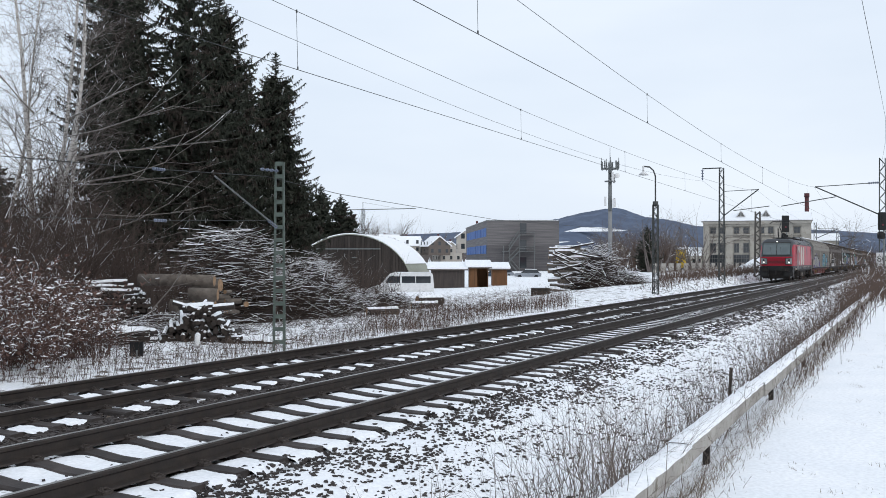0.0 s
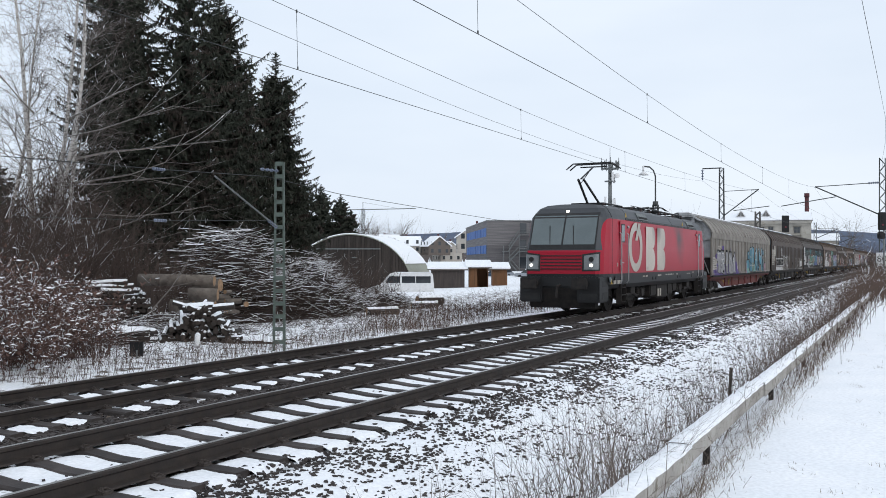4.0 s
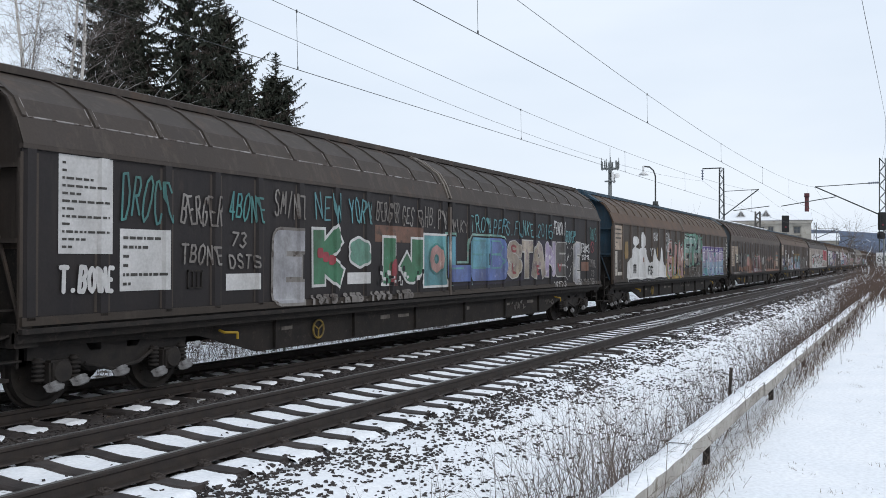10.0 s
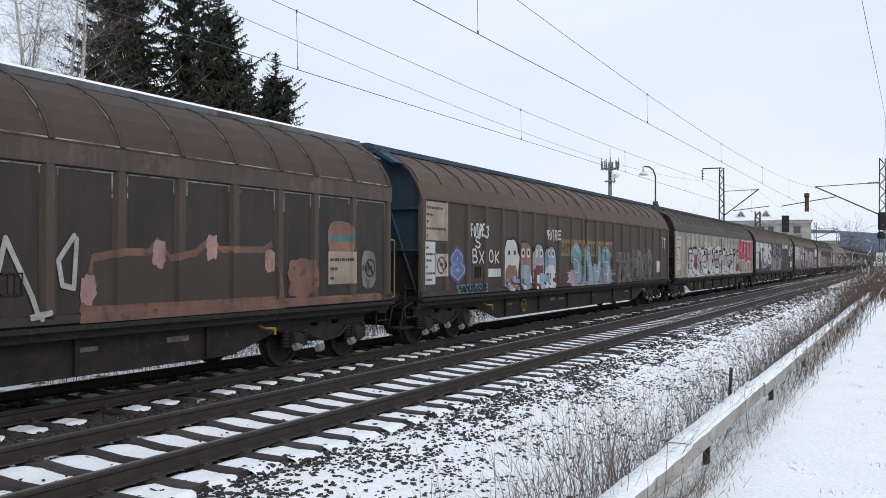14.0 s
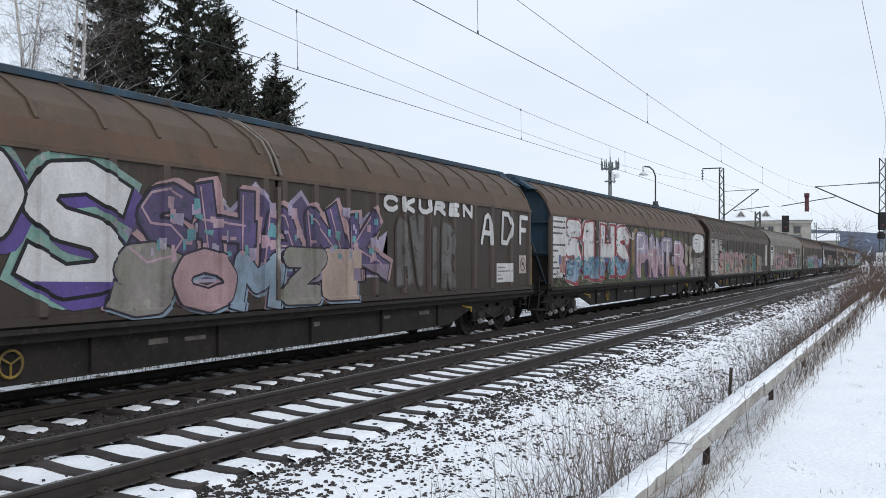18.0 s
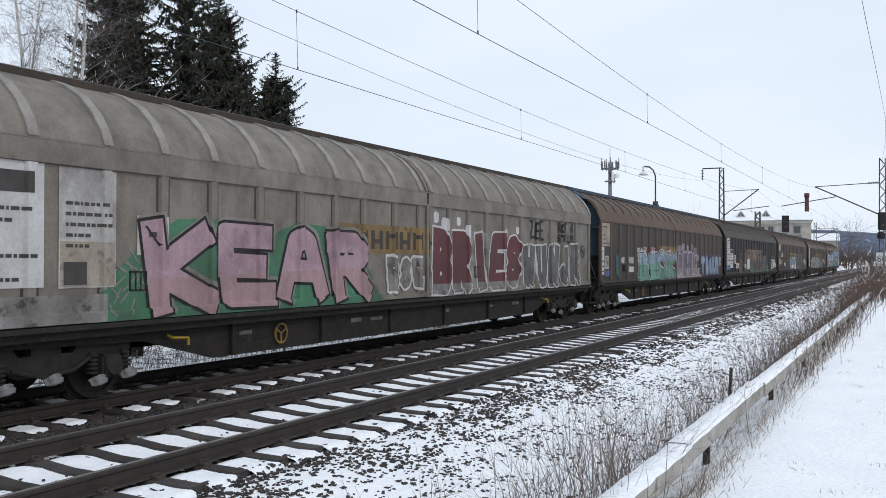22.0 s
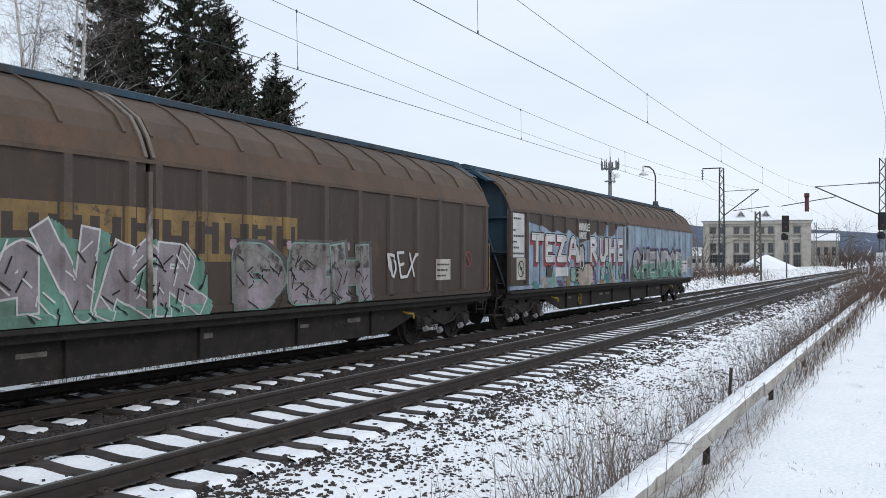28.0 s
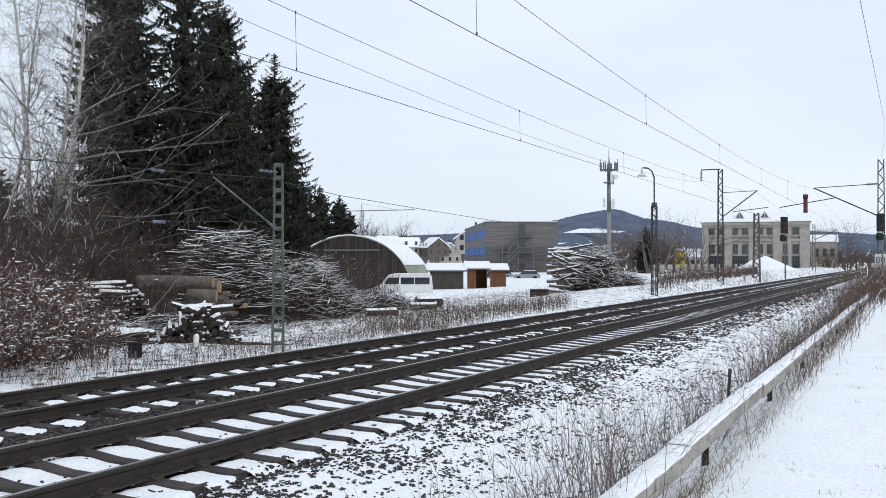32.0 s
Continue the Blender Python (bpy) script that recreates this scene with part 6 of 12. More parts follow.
def patch(w, x0, x1, z0, z1, material, name="data_panel", lift=0.007, label=""):
    bm = B()
    v = [bm.verts.new((x, 0, z)) for x, z in ((x0, z0), (x1, z0), (x1, z1), (x0, z1))]
    bm.faces.new(v)
    return part(name, drape(bm, lift), material, w, label)


def bars(w, x0, x1, z0, z1, rows, material=None, lift=0.013, seed=1, parent=None):
    """Unreadable lettering as plain bars."""
    rng = random.Random(seed)
    bm = B()
    h = (z1 - z0) / rows
    for r in range(rows):
        x = x0
        while x < x1 - 0.03:
            L = min(rng.uniform(0.03, 0.12), x1 - x)
            zz = z1 - h * (r + 0.8)
            v = [bm.verts.new(c) for c in ((x, 0, zz), (x + L, 0, zz), (x + L, 0, zz + min(0.05, h * 0.32)), (x, 0, zz + min(0.05, h * 0.32)))]
            bm.faces.new(v)
            x += L + 0.025
            if rng.random() < 0.16:
                break
    tagged(part("lettering", drape(bm, lift), material or INK, w), kind="stuff")


def data_plate(w, x0, x1, z0, z1, rows=6, seed=1, material=None):
    patch(w, x0, x1, z0, z1, material or PLATE)
    m = 0.06 * (x1 - x0)
    bars(w, x0 + m, x1 - m, z0 + 0.05, z1 - 0.04, rows, seed=seed)


def round_sign(w, cx, cz, r, colour="black", back=True):
    if back:
        patch(w, cx - r * 1.35, cx + r * 1.35, cz - r * 1.3, cz + r * 1.3, PLATE, "sign_panel", 0.008)
    bm = ring_shape(cx, cz, r, r, r * 0.14, r * 0.14, 0.0, 0.0005, n=28)
    part("sign_ring", drape(bm, 0.015), P[colour], w)
    bm = B()
    s = r * 0.7
    v = [bm.verts.new(c) for c in ((cx - s, 0, cz + s - 0.02), (cx - s + 0.03, 0, cz + s), (cx + s, 0, cz - s + 0.02), (cx + s - 0.03, 0, cz - s))]
    bm.faces.new(v)
    part("sign_stroke", drape(bm, 0.018), P[colour], w)
    bm = B()
    v = [bm.verts.new(c) for c in ((cx - r * 0.35, 0, cz - r * 0.1), (cx + r * 0.4, 0, cz - r * 0.1), (cx + r * 0.4, 0, cz + r * 0.25), (cx - r * 0.35, 0, cz + r * 0.25))]
    bm.faces.new(v)
    part("sign_symbol", drape(bm, 0.017), INK, w)


def name_band(w, x0, x1, z0, z1, band, block, n, lift=0.004):
    """A painted band with a maker's lettering, as plain blocks."""
    patch(w, x0, x1, z0, z1, P[band], "painted_band", lift)
    k, h = (x1 - x0) / n, z1 - z0
    za, zb = z0 + 0.16 * h, z1 - 0.2 * h
    for i in range(n):
        a = x0 + k * (i + 0.1)
        b = a + k * 0.8
        bar = k * 0.24
        bm = B()
        for p0, p1, q0, q1 in ((a, a + bar, za, zb), (b - bar, b, za, zb), (a + bar, b - bar, za + (0.62 if i % 2 else 0.3) * (zb - za), za + (0.86 if i % 2 else 0.54) * (zb - za))):
            bm.faces.new([bm.verts.new(c) for c in ((p0, 0, q0), (p1, 0, q0), (p1, 0, q1), (p0, 0, q1))])
        part("band_block", drape(bm, lift + 0.002), P[block], w)


def decorate():
    W = WAGONS
    # 1: grey, silver letters on a purple cloud, then fat turquoise letters
    w = W[0]
    area(w, ((0.6, 1.3), (0.9, 1.55), (1.3, 1.75), (1.9, 1.6), (3.0, 1.7), (4.5, 1.6), (5.6, 1.7), (6.6, 1.75), (7.1, 1.95), (7.5, 1.72), (8.0, 1.55), (8.25, 1.3), (8.35, 1.05)), "purple", 0.003)
    for k, (cx, cz, r, col) in enumerate(((1.25, 2.05, 0.16, "purple"), (3.2, 2.5, 0.13, "purple"), (5.45, 2.42, 0.12, "purple"), (7.1, 2.2, 0.12, "purple"), (7.8, 1.84, 0.08, "purple"), (7.68, 1.55, 0.14, "lilac"), (8.0, 1.42, 0.11, "lilac"), (7.25, 1.92, 0.12, "lilac"), (5.9, 1.2, 0.16, "lilac"), (1.5, 1.4, 0.14, "lilac"))):
        blob(w, cx - r, cx + r, cz - r, cz + r, col, 5 + k, 0, 0.006, "graffiti_ground", 0.03)
    piece(w, "TRIMA", 1.5, 7.3, 1.06, 2.34, "chrome", "black", 0.2, True, 0.16, 2, ("black", 0.07, 0.05), None, None, "clean", 0.06)
    for a, b_, z1 in ((10.85, 11.5, 1.75), (19.05, 19.85, 1.7)):
        blob(w, a, b_, 1.0, z1, "black", 12, 0, 0.004, "graffiti_outline", 0.05)
        blob(w, a + 0.06, b_ - 0.06, 1.0, z1 - 0.07, "pink", 13, 0, 0.008, "graffiti", 0.05)
    blob(w, 11.2, 12.45, 0.9, 1.92, "black", 14, 0, 0.009, "graffiti_outline", 0.06)
    blob(w, 11.27, 12.38, 0.9, 1.85, "aqua", 14, 0, 0.0135, "graffiti", 0.06)
    blob(w, 11.5, 12.3, 0.95, 1.35, "mint", 15, 0, 0.016, "graffiti", 0.1)
    for cx, cz, rx, rz in ((12.1, 2.15, 0.36, 0.3), (18.6, 2.36, 0.36, 0.24)):
        blob(w, cx - rx, cx + rx, cz - rz, cz + rz, "black", 16, 0, 0.011, "graffiti_outline", 0.03)
        blob(w, cx - rx + 0.07, cx + rx - 0.07, cz - rz + 0.06, cz + rz - 0.06, "aqua", 16, 0, 0.0155, "graffiti", 0.03)
        blob(w, cx - rx * 0.5, cx + rx * 0.1, cz + rz * 0.15, cz + rz * 0.4, "clean", 17, 0, 0.02, "graffiti_highlight", 0.03)
    for k, (ch, a, b_, z1) in enumerate((("S", 12.4, 13.75, 2.72), ("L", 13.45, 14.95, 2.75), ("A", 14.6, 16.25, 2.72), ("M", 16.1, 18.3, 2.7), ("I", 18.1, 19.0, 2.05))):
        piece(w, ch, a, b_, 1.05, z1, "aqua", "black", 0.145, False, 0.06, 20 + k, None, ("mint" if k % 2 else "cyan", 1.42), None, "clean", 0.06, up=0.013 * (k % 2))
    data_plate(w, 0.44, 1.2, 1.35, 2.0, 5)
    round_sign(w, 2.1, 2.38, 0.18)
    round_sign(w, 19.87, 2.33, 0.2)
    patch(w, 20.75, 21.35, 1.5, 1.85, GREYRIB, "bare_metal_patch")
    # 2
    w = W[1]
    data_plate(w, 0.25, 1.19, 1.52, 2.65, 8, 2)
    data_plate(w, 1.34, 2.23, 2.19, 2.94, 5, 3)
    patch(w, 1.7, 2.1, 1.78, 2.15, PLATE)
    patch(w, 2.3, 6.55, 1.06, 2.0, P["haze"], "graffiti_ground", 0.003)
    outline_box(w, 2.35, 6.55, 1.4, 2.02, 0.05, "clean")
    patch(w, 2.3, 6.6, 1.08, 1.33, P["clean"], "graffiti_ground", 0.005)
    part("graffiti", drape(letters("OEC", 2.6, 6.4, 1.45, 1.9, 0.06, 0.0, 0.03, 2, 1.12), 0.016), P["black"], w, "spray-painted graffiti letters")
    tag(w, "8K", 5.55, 6.4, 2.15, 2.88, "clean", 0.1, 0.2, 3, 0.035)
    piece(w, "NOSE", 6.6, 10.4, 1.07, 2.15, "dullwhite", "black", 0.16, False, 0.2, 5, ("clean", 0.08, 0.05), None, ("sage", 0.05), "clean", 0.035)
    piece(w, "DIG", 15.2, 18.9, 1.07, 2.05, "brown", "dullwhite", 0.13, True, 0.25, 6)
    piece(w, "G2", 18.7, 20.2, 1.2, 2.06, "haze", "white", 0.17, False, 0.15, 7)
    patch(w, 19.86, 20.72, 1.3, 1.79, P["clean"], "white_panel", 0.02)
    patch(w, 2.4, 10.5, 1.05, 1.13, P["dullwhite"], "graffiti_ground", 0.004)
    patch(w, 18.2, 21.4, 1.05, 1.16, P["dullwhite"], "graffiti_ground", 0.004)
    round_sign(w, 21.4, 1.8, 0.15)
    # 3: rows of small letters, then block letters
    w = W[2]
    data_plate(w, 0.5, 1.34, 1.9, 3.1, 12, 4, P["clean"])
    tag(w, "T.BONE", 0.5, 1.35, 1.42, 1.75, "clean", 0.2, 0.1, 5, 0.03)
    data_plate(w, 1.46, 2.33, 1.42, 2.23, 6, 5, P["clean"])
    patch(w, 3.52, 4.29, 1.37, 1.62, P["clean"])
    patch(w, 6.83, 7.6, 1.39, 1.6, P["clean"])
    for t, a, b_, c, d, col in (("DROCC", 1.45, 2.4, 2.3, 2.95, "teal"), ("BERGER", 2.55, 3.4, 2.3, 2.75, "dullwhite"), ("TBONE", 2.55, 3.4, 1.75, 2.05, "dullwhite"), ("4BONE", 3.55, 4.4, 2.4, 2.85, "teal"), ("73", 3.6, 4.0, 2.0, 2.25, "dullwhite"), ("DSTS", 3.55, 4.3, 1.7, 1.92, "dullwhite"), ("SMINZ", 4.65, 5.5, 2.5, 2.95, "dullwhite"), ("NEW", 5.75, 6.6, 2.5, 3.02, "cyan"), ("YORK", 6.85, 7.65, 2.5, 2.98, "cyan"), ("BERGER", 7.8, 8.7, 2.55, 2.95, "dullwhite"), ("GES B", 8.8, 9.65, 2.5, 2.9, "dullwhite"), ("HB.PN", 9.75, 10.75, 2.5, 2.95, "dullwhite"), ("MIKY", 11.0, 11.9, 2.45, 2.75, "dullwhite"), ("TRON", 11.95, 13.2, 2.48, 2.9, "cyan"), ("PERS.FUNKE.2016", 13.3, 17.4, 2.44, 2.86, "cyan"), ("FENK01", 17.6, 18.5, 2.55, 2.95, "clean"), ("BERGER", 18.6, 19.4, 2.35, 2.7, "cyan"), ("FENKE", 20.05, 20.8, 2.05, 2.35, "clean"), ("DSTS", 20.1, 20.7, 1.85, 2.0, "clean"), ("TBONE", 20.85, 21.5, 1.6, 1.85, "dullwhite"), ("73", 21.0, 21.4, 1.3, 1.5, "dullwhite"), ("OUS", 20.9, 21.6, 2.45, 2.9, "teal")):
        tag(w, t, a, b_, c, d, col, 0.2, 0.22, len(t), 0.017)
    piece(w, "E", 4.6, 5.5, 1.06, 2.36, "chrome", "dullwhite", 0.13, True, 0.03, 2)
    piece(w, "K", 5.7, 6.65, 1.36, 2.4, "green", "clean", 0.16, True, 0.05, 3)
    for cx, cz, r in ((5.95, 1.95, 0.09), (6.12, 1.88, 0.09), (6.3, 1.83, 0.09)):
        blob(w, cx - r, cx + r, cz - r, cz + r, "red", 6, 0, 0.0225, "graffiti", 0.02)
    piece(w, "8", 6.85, 7.6, 1.68, 2.3, "jade", "clean", 0.16, False, 0.2, 4)
    patch(w, 7.8, 9.7, 2.18, 2.5, P["orange"], "graffiti_ground", 0.003)
    piece(w, "IJ", 7.8, 9.75, 1.32, 2.3, "green", "clean", 0.2, True, 0.04, 5)
    piece(w, "1", 8.2, 8.75, 1.32, 1.9, "red", "darkred", 0.2, True, 0.04, 6)
    specks(w, 7.9, 9.7, 1.36, 1.7, 16, ("clean", "black"), 7, (0.04, 0.1), 0.022)
    outline_box(w, 9.72, 10.9, 1.24, 2.4, 0.05, "clean")
    patch(w, 9.76, 10.86, 1.28, 2.36, P["cyan"], "graffiti_ground", 0.004)
    piece(w, "O", 10.0, 10.65, 1.5, 2.2, "salmon", "teal", 0.13, False, 0.02, 8)
    for k, (ch, a, b_, col) in enumerate((("L", 10.8, 12.0, "aqua"), ("E", 11.9, 13.25, "aqua"), ("B", 13.1, 14.3, "blue"))):
        piece(w, ch, a, b_, 1.3, 2.4, col, "black", 0.17, True, 0.04, 9 + k, ("night", 0.06, -0.05), ("blue", 1.7), ("mint", 0.05), "cyan", 0.04)
    patch(w, 14.15, 18.55, 1.3, 2.38, P["night"], "graffiti_ground", 0.003)
    for k, (ch, a, c, fill) in enumerate((("S", 14.15, 15.15, "cream"), ("T", 15.1, 16.0, "cream"), ("A", 15.9, 16.95, "cream"), ("N", 16.9, 17.8, "lilac"), ("E", 17.75, 18.6, "greyshape"))):
        piece(w, ch, a, c, 1.34, 2.36, fill, "white", 0.14, True, 0.04, 16 + k, ("black", 0.05, -0.04), None, None, None, 0.03)
    for ch, a, c, z0, z1 in (("C", 14.4, 14.85, 2.05, 2.22), ("L", 14.5, 14.8, 1.5, 1.75), ("E", 16.1, 16.5, 1.45, 1.7), ("V", 17.9, 18.3, 1.5, 1.75)):
        tag(w, ch, a, c, z0, z1, "red", 0.3, 0.2, 4, 0.03)
    piece(w, "E", 19.3, 20.0, 1.06, 2.4, "chrome", "white", 0.12, True, 0.05, 2)
    hatch(w, 18.6, 20.0, 1.3, 2.4, 22, "white", 8, 0.0225)
    tag(w, "1973.RHB.1973.RHB", 5.6, 9.2, 1.06, 1.24, "dullwhite", 0.2, 0.1, 9, 0.018)
    tag(w, "DEE1.DEE1.DEE1", 19.6, 21.5, 1.07, 1.25, "dullwhite", 0.2, 0.1, 9, 0.018)
    tag(w, "NY73", 17.6, 18.6, 1.06, 1.22, "white", 0.2, 0.1, 9, 0.018)
    frame_tag(w, 15.0, 6, "dullwhite", 5)
    frame_tag(w, 17.6, 4, "dullwhite", 6)
    round_sign(w, 21.2, 2.25, 0.18, "red", False)
    patch(w, 20.1, 20.85, 1.5, 1.78, P["orange"], "faded_panel")
    # 4: white skyline, then three colourful pieces
    w = W[3]
    data_plate(w, 0.12, 1.1, 2.2, 3.05, 5, 6, OLDPLATE)
    data_plate(w, 0.12, 0.55, 1.3, 2.15, 5, 7)
    patch(w, 0.6, 1.1, 1.3, 1.42, PLATE)
    round_sign(w, 0.85, 1.7, 0.16, "dullwhite", False)
    area(w, ((1.75, 1.2), (1.85, 1.75), (2.2, 1.88), (2.45, 2.2), (2.75, 2.32), (3.15, 2.3), (3.45, 2.2), (3.62, 2.3), (3.75, 2.3), (4.25, 2.3), (4.45, 2.15), (4.8, 1.85), (5.05, 1.72), (5.35, 1.78), (5.6, 2.0), (5.75, 2.25), (5.85, 2.35), (5.98, 2.2), (6.15, 1.95), (6.5, 1.75), (6.75, 1.85), (6.85, 2.2), (6.95, 2.36), (7.1, 2.25), (7.25, 1.8), (7.45, 1.6), (7.7, 1.3)), "clean", 0.005, "painted_skyline", 1.045, "white painted skyline")
    blob(w, 3.76, 4.24, 2.25, 2.9, "clean", 6, 0, 0.006, "painted_skyline", 0.03)
    blob(w, 2.6, 3.25, 2.38, 2.72, "clean", 4, 0, 0.006, "painted_skyline", 0.2)
    blob(w, 2.8, 3.0, 2.25, 2.5, "clean", 5, 0, 0.0065, "painted_skyline", 0.1)
    area(w, ((1.8, 1.13), (3.0, 1.15), (3.6, 1.09), (4.4, 1.14), (5.5, 1.1), (6.4, 1.16), (7.3, 1.12), (7.8, 1.15)), "black", 0.009, "painted_edge", 1.05)
    blob(w, 1.5, 1.95, 1.9, 2.5, "ochre", 7, 1)
    blob(w, 6.15, 6.32, 1.95, 2.35, "ochre", 7, 0, 0.009)
    blob(w, 4.0, 4.18, 1.75, 1.95, "rust", 8, 0, 0.009)
    outline_box(w, 2.6, 3.0, 1.35, 1.65, 0.03, "black")
    tag(w, "FS", 4.7, 5.35, 1.25, 1.62, "black", 0.2, 0.1, 2, 0.03)
    for t, a, b_, z0, z1 in (("GUK", 5.55, 6.3, 2.62, 2.95), ("GN", 7.6, 8.3, 2.62, 3.0), ("NZ", 7.6, 8.3, 2.2, 2.55), ("Y", 5.0, 5.4, 2.0, 2.35)):
        tag(w, t, a, b_, z0, z1, "clean", 0.1, 0.25, 4, 0.024)
    blob(w, 7.75, 10.95, 0.9, 1.95, "yellow", 5, 1, 0.003)
    piece(w, "GIM", 7.85, 10.85, 1.08, 2.6, "salmon", "darkred", 0.1, False, 0.2, 5, ("black", 0.07, -0.05), ("rose", 1.6), ("mint", 0.04), "clean", 0.04)
    specks(w, 7.9, 10.7, 1.1, 1.5, 14, ("yellow", "jade"), 6, (0.04, 0.12), 0.025)
    patch(w, 9.6, 10.8, 2.0, 2.3, P["ochre"], "painted_band", 0.003)
    blob(w, 11.05, 15.0, 1.6, 3.05, "jade", 9, 1, 0.003)
    piece(w, "ETCH", 11.25, 14.85, 1.62, 3.0, "mint", "black", 0.12, False, 0.2, 7, ("night", 0.08, -0.05), ("sage", 2.05), ("mint", 0.05), "clean", 0.05)
    for t, a, z0 in (("SAR", 11.9, 1.3), ("TS S", 13.3, 1.3), ("SARTSS", 12.2, 1.06)):
        tag(w, t, a, a + (1.3 if len(t) < 5 else 2.3), z0, z0 + 0.2, "dullwhite", 0.2, 0.15, 5, 0.028)
    patch(w, 15.1, 20.75, 1.08, 2.25, P["cyan"], "graffiti_ground", 0.003)
    patch(w, 15.1, 20.75, 2.25, 2.5, P["purple"], "graffiti_ground", 0.003)
    outline_box(w, 15.05, 20.8, 2.24, 2.54, 0.035, "lilac")
    for i in range(14):
        blob(w, 15.4 + i * 0.38, 15.52 + i * 0.38, 2.34, 2.44, "clean", 7 + i, 1, 0.006, "painted_star", 0.1)
    piece(w, "FUDGE", 15.15, 20.7, 1.1, 2.32, "lilac", "purple", 0.15, True, 0.05, 8, ("skyblue", 0.09, -0.05), ("skyblue", 1.45), ("clean", 0.03), "clean", 0.045)
    for i, t in enumerate(("VIELE BUNTE", "GRAFFITIS", "KREUZ.QUER", "DURCH DIE", "CITI", "ES.")):
        tag(w, t, 20.85, 21.55 - (0.3 if i > 3 else 0), 2.42 - 0.2 * i, 2.56 - 0.2 * i, "white", 0.0, 0.05)
    for i, ch in enumerate("INOCENT"):
        tag(w, ch, 21.66, 21.92, 2.86 - 0.24 * i, 3.06 - 0.24 * i, "clean", 0.1, 0.05, 3, 0.026)
    round_sign(w, 21.2, 1.5, 0.2, "orange", False)
    frame_tag(w, 11.5, 12, "dullwhite", 3, 0.62, 0.85)
    frame_tag(w, 6.0, 3, "dullwhite", 4)
    # 5: faded
    w = W[4]
    data_plate(w, 0.4, 1.12, 1.5, 2.66, 8, 8, OLDPLATE)
    data_plate(w, 1.6, 2.3, 2.2, 2.66, 2, 9, OLDPLATE)
    round_sign(w, 2.1, 1.95, 0.19, "black", True)
    data_plate(w, 2.7, 3.4, 1.45, 1.85, 2, 10, OLDPLATE)
    blob(w, 2.5, 6.0, 0.95, 2.15, "brown", 4, 0, 0.003)
    piece(w, "CERP", 2.6, 5.8, 1.1, 2.3, "greyshape", "black", 0.14, False, 0.2, 9, ("brown", 0.08, 0.04), ("orange", 1.45), None, "dullwhite", 0.05)
    blob(w, 5.8, 7.6, 0.95, 2.0, "orange", 7, 1)
    blob(w, 6.1, 6.9, 1.5, 2.1, "salmon", 8, 0, 0.006)
    blob(w, 6.1, 6.8, 2.0, 2.2, "mint", 9, 0, 0.008)
    area(w, ((8.2, 2.1), (8.4, 2.28), (9.04, 1.86), (9.55, 1.72), (9.6, 1.95), (10.4, 2.14), (10.8, 2.18), (11.4, 2.1), (11.9, 1.8), (12.1, 1.3)), "darkred", 0.003)
    for k, (cx, cz, rx, rz, col) in enumerate(((8.55, 1.6, 0.22, 0.3, "mauve"), (8.3, 2.1, 0.18, 0.16, "greyshape"), (9.2, 1.2, 0.6, 0.12, "mauve"), (9.75, 1.75, 0.2, 0.2, "greyshape"), (10.25, 1.7, 0.2, 0.4, "mauve"), (10.2, 1.2, 0.4, 0.1, "haze"), (11.1, 1.75, 0.14, 0.36, "mauve"), (11.4, 1.2, 0.4, 0.1, "haze"), (11.7, 1.5, 0.25, 0.25, "orange"), (8.1, 1.7, 0.14, 0.2, "orange"))):
        blob(w, cx - rx, cx + rx, cz - rz, cz + rz, col, 9 + k, 0, 0.006, "sprayed_haze", 0.4)
    for k, (pts, rad, col) in enumerate(((((8.19, 2.3), (8.31, 1.77), (8.42, 1.34), (8.71, 1.36)), 0.09, "greyshape"), (((8.19, 2.3), (8.31, 1.77), (8.42, 1.34)), 0.03, "haze"), (((8.38, 2.33), (9.04, 1.9), (9.51, 1.77), (9.49, 1.38)), 0.035, "dullwhite"), (((8.55, 2.2), (9.04, 1.88)), 0.03, "clean"), (((9.48, 1.96), (9.94, 2.0), (10.35, 2.14)), 0.045, "dullwhite"), (((10.35, 2.26), (10.1, 1.76), (10.02, 1.31)), 0.05, "mint"), (((10.39, 2.09), (10.78, 2.15), (10.96, 1.88)), 0.035, "salmon"), (((11.01, 2.13), (11.03, 1.76), (10.96, 1.39)), 0.04, "pink"), (((11.33, 2.13), (11.3, 1.7)), 0.05, "haze"), (((10.0, 1.3), (10.4, 1.45)), 0.03, "haze"), (((11.45, 2.0), (11.75, 1.92), (11.85, 1.82)), 0.025, "salmon"), (((9.1, 1.12), (9.16, 1.32)), 0.02, "clean"), (((9.2, 1.1), (9.26, 1.3)), 0.02, "clean"), (((9.0, 2.15), (9.15, 2.15)), 0.025, "salmon"), (((9.35, 2.18), (9.55, 2.18)), 0.03, "orange"), (((9.35, 2.1), (9.55, 2.1)), 0.03, "salmon"), (((10.6, 2.42), (10.78, 2.42)), 0.03, "mauve"), (((10.6, 2.32), (10.78, 2.32)), 0.025, "orange"))):
        scrawl(w, pts, rad, col, 0.0125 + 0.0036 * (k % 4))
    for pts in (((12.41, 2.19), (12.47, 1.75), (12.42, 1.6)), ((12.55, 2.0), (12.69, 1.55), (12.75, 2.0), (12.9, 1.58), (12.95, 2.05), (13.1, 1.6), (13.1, 2.17)), ((13.28, 1.5), (13.42, 2.07), (13.78, 1.39), (13.88, 1.13)), ((14.37, 2.12), (14.14, 1.82), (14.2, 1.52), (14.37, 1.48), (14.41, 2.08)), ((13.75, 1.15), (14.0, 1.2))):
